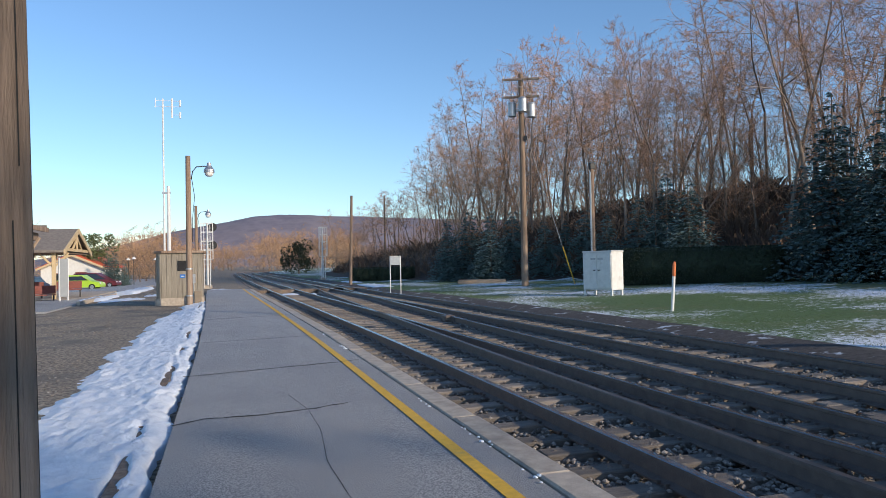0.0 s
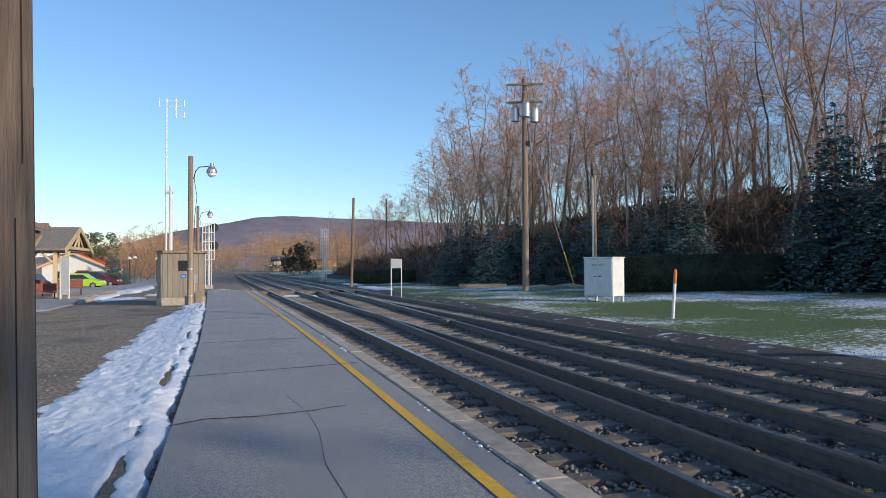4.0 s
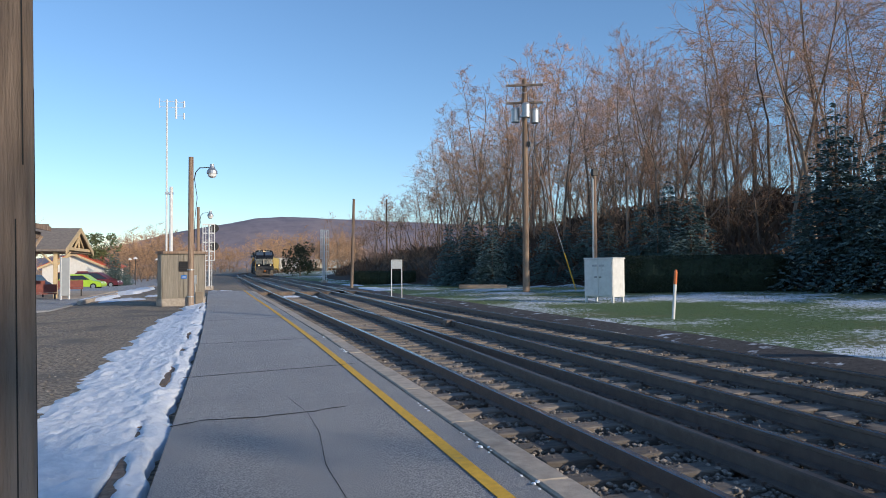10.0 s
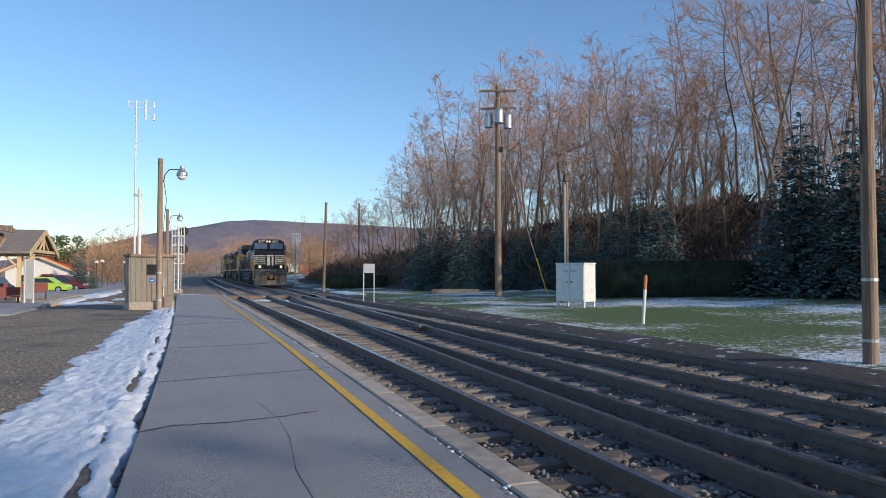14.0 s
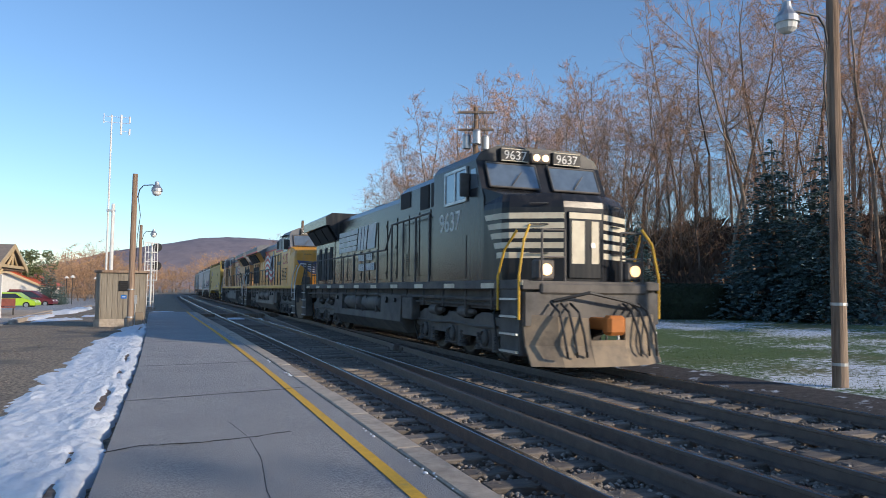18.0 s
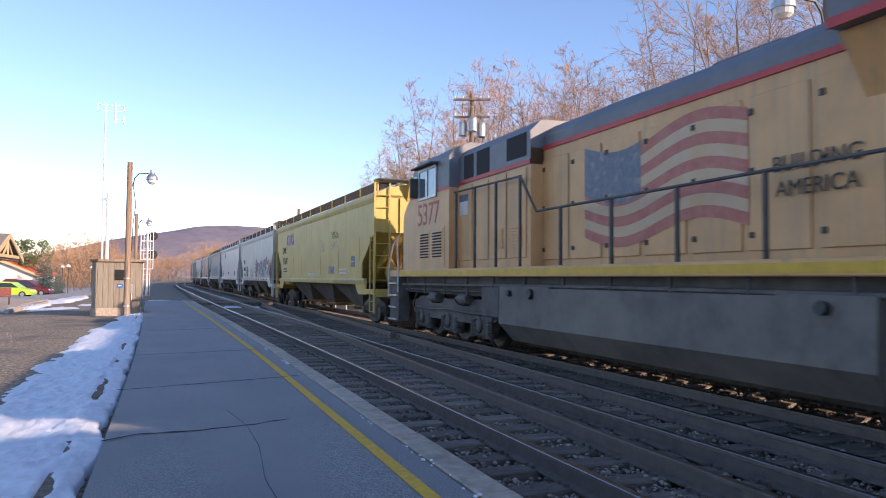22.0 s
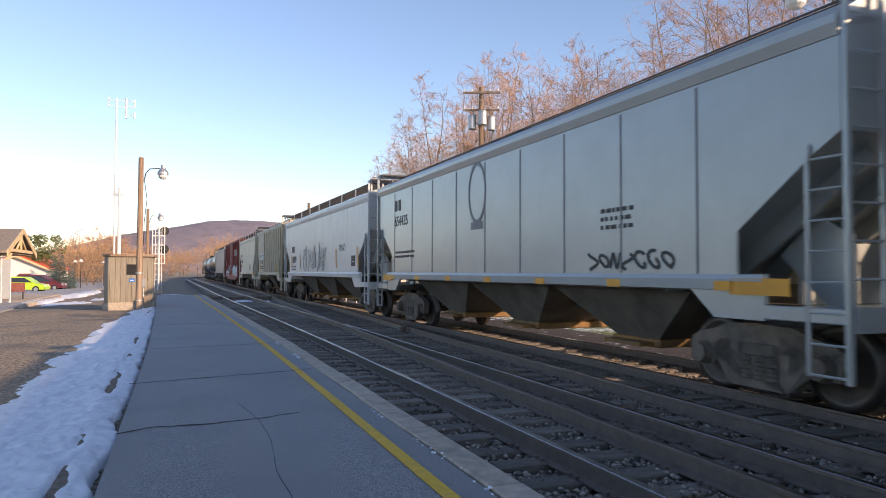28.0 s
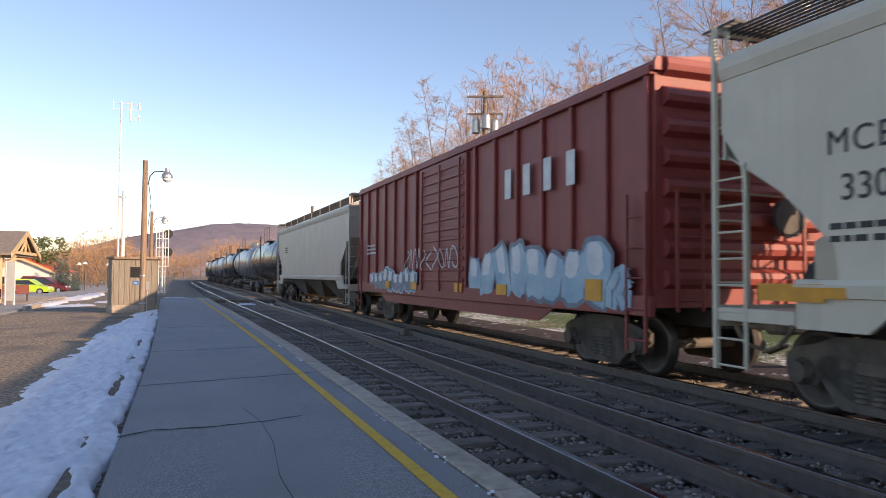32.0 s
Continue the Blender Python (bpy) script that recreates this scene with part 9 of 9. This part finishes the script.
def path_table():
    pts, s, y = [], 0.0, -480.0
    prev = None
    out = []
    while y < 560:
        p = (track_x(T3_X, y), y)
        if prev:
            s += math.hypot(p[0] - prev[0], p[1] - prev[1])
        out.append((s, p[0], p[1]))
        prev = p
        y += 1.0
    s0 = np.interp(0.0, [o[2] for o in out], [o[0] for o in out])
    return np.array(out) - np.array([s0, 0, 0])


PATH = path_table()


def on_track(s):
    return np.array([np.interp(s, PATH[:, 0], PATH[:, 1]), np.interp(s, PATH[:, 0], PATH[:, 2])])


def front_s(t):
    return FRONT_AT + SPEED * (18.0 - t)


def car_pose(t, back, length, turned):
    s = front_s(t) + back + length / 2
    b = length * 0.33
    a, c = on_track(s - b), on_track(s + b)
    mid, d = (a + c) / 2, a - c
    ang = math.degrees(math.atan2(d[1], d[0])) + (180 if turned else 0)
    return pose(mid[0], mid[1], RAIL_Z, 0, 0, ang)
# ---------------------------------------------------------------- ties, spikes, ballast stones
def crossing():
    t = thing("timber_crossing", "brown timber foot crossing over both tracks", "crossing", kind="structure")
    y0 = 43.2
    for a, b in ((-0.9, 0.62), (0.9, 2.7), (2.9, 3.5), (4.3, 5.0), (-1.7, -0.95)):
        for k in range(5):
            x0 = track_x(T1_X, y0) + a
            part("plank", Geo().box(x0, x0 + (b - a), y0 + k * 0.42, y0 + k * 0.42 + 0.4, -0.3, RAIL_Z - 0.005 + 0.004 * (k % 2)), M["timber"], t)
    for k in range(5):
        x0 = track_x(T3_X, y0) - 0.62
        part("plank", Geo().box(x0, x0 + 1.24, y0 + k * 0.42, y0 + k * 0.42 + 0.4, -0.3, RAIL_Z - 0.005), M["timber"], t)


crossing()


def ties():
    rnd = random.Random(9)
    long_m = [Geo().box(0, 3.9 + 0.12 * k, -0.115, 0.115, -0.42, -0.245 + 0.006 * k, bev=0.012).mesh("tie", M["tie"]) for k in range(3)]
    short_m = [Geo().box(-1.3, 1.3, -0.115, 0.115, -0.42, -0.245 + 0.006 * k, bev=0.012).mesh("tie", M["tie"]) for k in range(3)]
    plate = Geo().box(-0.1, 0.1, -0.09, 0.09, -0.256, -0.243)
    for sx in (-0.085, 0.085):
        for sy in (-0.055, 0.055):
            plate.box(sx - 0.012, sx + 0.012, sy - 0.012, sy + 0.012, -0.25, -0.215)
            plate.box(sx - 0.018, sx + 0.018, sy - 0.016, sy + 0.016, -0.225, -0.21)
    plate_m = plate.mesh("tie_plate", M["rail"])
    y = -3.0
    while y < 62:
        jx, jy, jr = rnd.uniform(-0.05, 0.05), rnd.uniform(-0.03, 0.03), rnd.uniform(-1.2, 1.2)
        if y < 24:
            part("tie", rnd.choice(long_m), None, near_track, m=pose(track_x(T1_X, y) - 1.32 + jx, y + jy, 0, 0, 0, jr))
        else:
            part("tie", rnd.choice(short_m), None, near_track, m=pose(track_x(T1_X, y) + jx, y + jy, 0, 0, 0, jr))
            if y < 40:
                part("tie", rnd.choice(short_m), None, crossover, m=pose(cross_x(y), y + 0.26, -0.012, 0, 0, jr))
        part("tie", rnd.choice(short_m), None, far_track, m=pose(track_x(T3_X, y) + jx, y - jy + 0.2, -0.004, 0, 0, -jr))
        if y < 26:
            for x in (track_x(T1_X, y) - HALF, track_x(T1_X, y) + HALF, cross_x(y) - HALF, cross_x(y) + HALF):
                part("tie_plate", plate_m, None, near_track, m=pose(x, y + jy, 0))
            for s in (-1, 1):
                part("tie_plate", plate_m, None, far_track, m=pose(track_x(T3_X, y) + s * HALF, y - jy + 0.2, 0))
        y += 0.53
    # joined ties further on
    g = Geo()
    while y < 150:
        for b in (T1_X, T3_X):
            x = track_x(b, y)
            g.box(x - 1.3, x + 1.3, y - 0.115, y + 0.115, -0.42, -0.25)
        y += 0.53
    tagged(part("far_ties", g, M["tie"], far_track), kind="stuff")


ties()


def joint():
    """A heavy bolted joint bar and guard block on the crossover rail."""
    y = 18.6
    t = thing("rail_joint", "bolted joint bar on the crossover rail", "rail joint", pose(cross_x(y) + HALF, y, RAIL_Z))
    for s in (-1, 1):
        part("joint_bar", Geo().box(min(s * 0.015, s * 0.05), max(s * 0.015, s * 0.05), -0.45, 0.45, -0.14, -0.045, bev=0.01), M["rail"], t)
    part("block", Geo().box(-0.2, 0.08, -0.18, 0.18, -0.17, 0.015, bev=0.03), M["rail"], t)


joint()


def scatter_stones(name, label, count, spot, mat, seed, flat=0.75):
    """Loose stones joined in one mesh; spot gives x, y, z and radius, or nothing."""
    rnd = random.Random(seed)
    ico = [(0, 0, 1), (0.9, 0, 0.3), (0.28, 0.85, 0.35), (-0.72, 0.53, 0.3), (-0.72, -0.53, 0.35), (0.28, -0.85, 0.3), (0.6, 0.5, -0.4), (-0.6, 0.5, -0.4), (-0.3, -0.7, -0.4), (0.5, -0.6, -0.4)]
    faces = [(0, 1, 2), (0, 2, 3), (0, 3, 4), (0, 4, 5), (0, 5, 1), (1, 6, 2), (2, 6, 7), (2, 7, 3), (3, 7, 8), (3, 8, 4), (4, 8, 5), (5, 8, 9), (5, 9, 1), (1, 9, 6)]
    vs, fs = [], []
    done = 0
    while done < count:
        got = spot(rnd)
        if not got:
            continue
        x, y, z, r = got
        a, b = rnd.uniform(0, 6.28), rnd.uniform(-0.6, 0.6)
        c, s = math.cos(a), math.sin(a)
        o = len(vs)
        for p in ico:
            px, py, pz = p[0] * rnd.uniform(0.7, 1.2), p[1] * rnd.uniform(0.7, 1.1), p[2] * flat
            vs.append((x + r * (px * c - py * s), y + r * (px * s + py * c), z + r * (pz + px * b * 0.5)))
        fs.extend([(f[0] + o, f[1] + o, f[2] + o) for f in faces])
        done += 1
    me = bpy.data.meshes.new(name)
    me.from_pydata(vs, [], fs)
    me.materials.append(mat)
    tagged(new(name, me), label, "gravel", "", "stuff")


def bed_spot(rnd):
    y = 2.0 + 28 * rnd.random() ** 1.7
    x = rnd.uniform(2.13, 8.9)
    ph = ((y + 3.0 - (0.2 if x > 6.4 else 0.0)) % 0.53) / 0.53
    crib = 0.24 < ph < 0.76
    if not crib and 2.4 < x < 8.75 and rnd.random() > 0.1:
        return None
    low = -0.3 if x > 2.45 else -0.33
    return x, y, low + (0.045 * rnd.random() if crib else 0.055), rnd.uniform(0.016, 0.036)


def lot_spot(rnd):
    y = 3.5 + 26 * rnd.random() ** 1.4
    x = -1.2 - 0.08 * y - 9 * rnd.random()
    if noise.noise((x * 0.5, y * 0.5, 7.0)) + rnd.uniform(-0.4, 0.4) < 0.0:
        return None
    return x, y, gz(x, y) + 0.003, rnd.uniform(0.006, 0.02) * (1 + y * 0.015)


def stone_material():
    m = material("loose_stone", (0.3, 0.265, 0.225), 0.95, alt=(0.16, 0.138, 0.118), scale=20, space="World")
    n, L = m.node_tree.nodes, m.node_tree.links
    b = n["Principled BSDF"]
    src = b.inputs["Base Color"].links[0].from_socket
    geo, hs, mr = n.new("ShaderNodeNewGeometry"), n.new("ShaderNodeHueSaturation"), n.new("ShaderNodeMapRange")
    mr.inputs["To Min"].default_value, mr.inputs["To Max"].default_value = 0.45, 1.5
    L.new(geo.outputs["Random Per Island"], mr.inputs["Value"])
    L.new(mr.outputs["Result"], hs.inputs["Value"])
    L.new(src, hs.inputs["Color"])
    L.new(hs.outputs["Color"], b.inputs["Base Color"])
    return m


M["loose_stone"] = stone_material()
scatter_stones("ballast_stones", "loose grey and brown ballast stones between the ties", 28000, bed_spot, M["loose_stone"], 4)
scatter_stones("lot_gravel", "loose tan gravel on the packed lot", 8000, lot_spot, M["loose_stone"], 5, 0.6)


def fallen_leaves():
    rnd = random.Random(14)
    M["dry_leaf"] = material("dry_leaf", (0.42, 0.2, 0.07), 0.8, alt=(0.3, 0.15, 0.06), scale=9, space="World")
    pts = []
    for x, y0, y1, w, n in ((4.05, 16, 34, 0.28, 900), (6.05, 5, 13, 0.3, 500), (8.8, 5, 20, 0.3, 500), (7.3, 5, 18, 0.5, 250)):
        for _ in range(n):
            pts.append((x + rnd.gauss(0, w) - bend(y0), rnd.uniform(y0, y1), -0.285 + rnd.uniform(-0.01, 0.03)))
    tagged(part("fallen_leaves", leaf_cloud(rnd, pts, 0.035, 0.15), M["dry_leaf"]), "dry orange leaves blown between the rails", "leaves", "", "stuff")


fallen_leaves()


def grass_blades():
    """Tufts standing out of the lawn nearest to the track."""
    rnd = random.Random(15)
    vs, fs = [], []
    for _ in range(26000):
        y = 6 + 30 * rnd.random() ** 1.3
        x = 10.2 + 12 * rnd.random() ** 1.3 - bend(y)
        z = gz(x, y)
        a, h = rnd.uniform(0, 6.28), rnd.uniform(0.012, 0.035)
        c, s = math.cos(a) * 0.008, math.sin(a) * 0.008
        o = len(vs)
        vs += [(x - c, y - s, z - 0.01), (x + c, y + s, z - 0.01), (x + rnd.uniform(-0.03, 0.03), y + rnd.uniform(-0.03, 0.03), z + h)]
        fs.append((o, o + 1, o + 2))
    me = bpy.data.meshes.new("grass")
    me.from_pydata(vs, [], fs)
    me.materials.append(M["grass"])
    tagged(new("grass", me), "short winter grass on the trackside lawn", "grass", "", "stuff")


grass_blades()


def motions():
    """All that moves: the camera and the train."""
    walk(cam, [(t, aim(*a)) for t, *a in TURNS], EXPOSURES)
    back = 0.0
    for car, length, turned in CONSIST:
        walk(car, [(0.5 * k, car_pose(0.5 * k, back, length, turned)) for k in range(int(CLIP * 2) + 1)])
        back += length


motions()
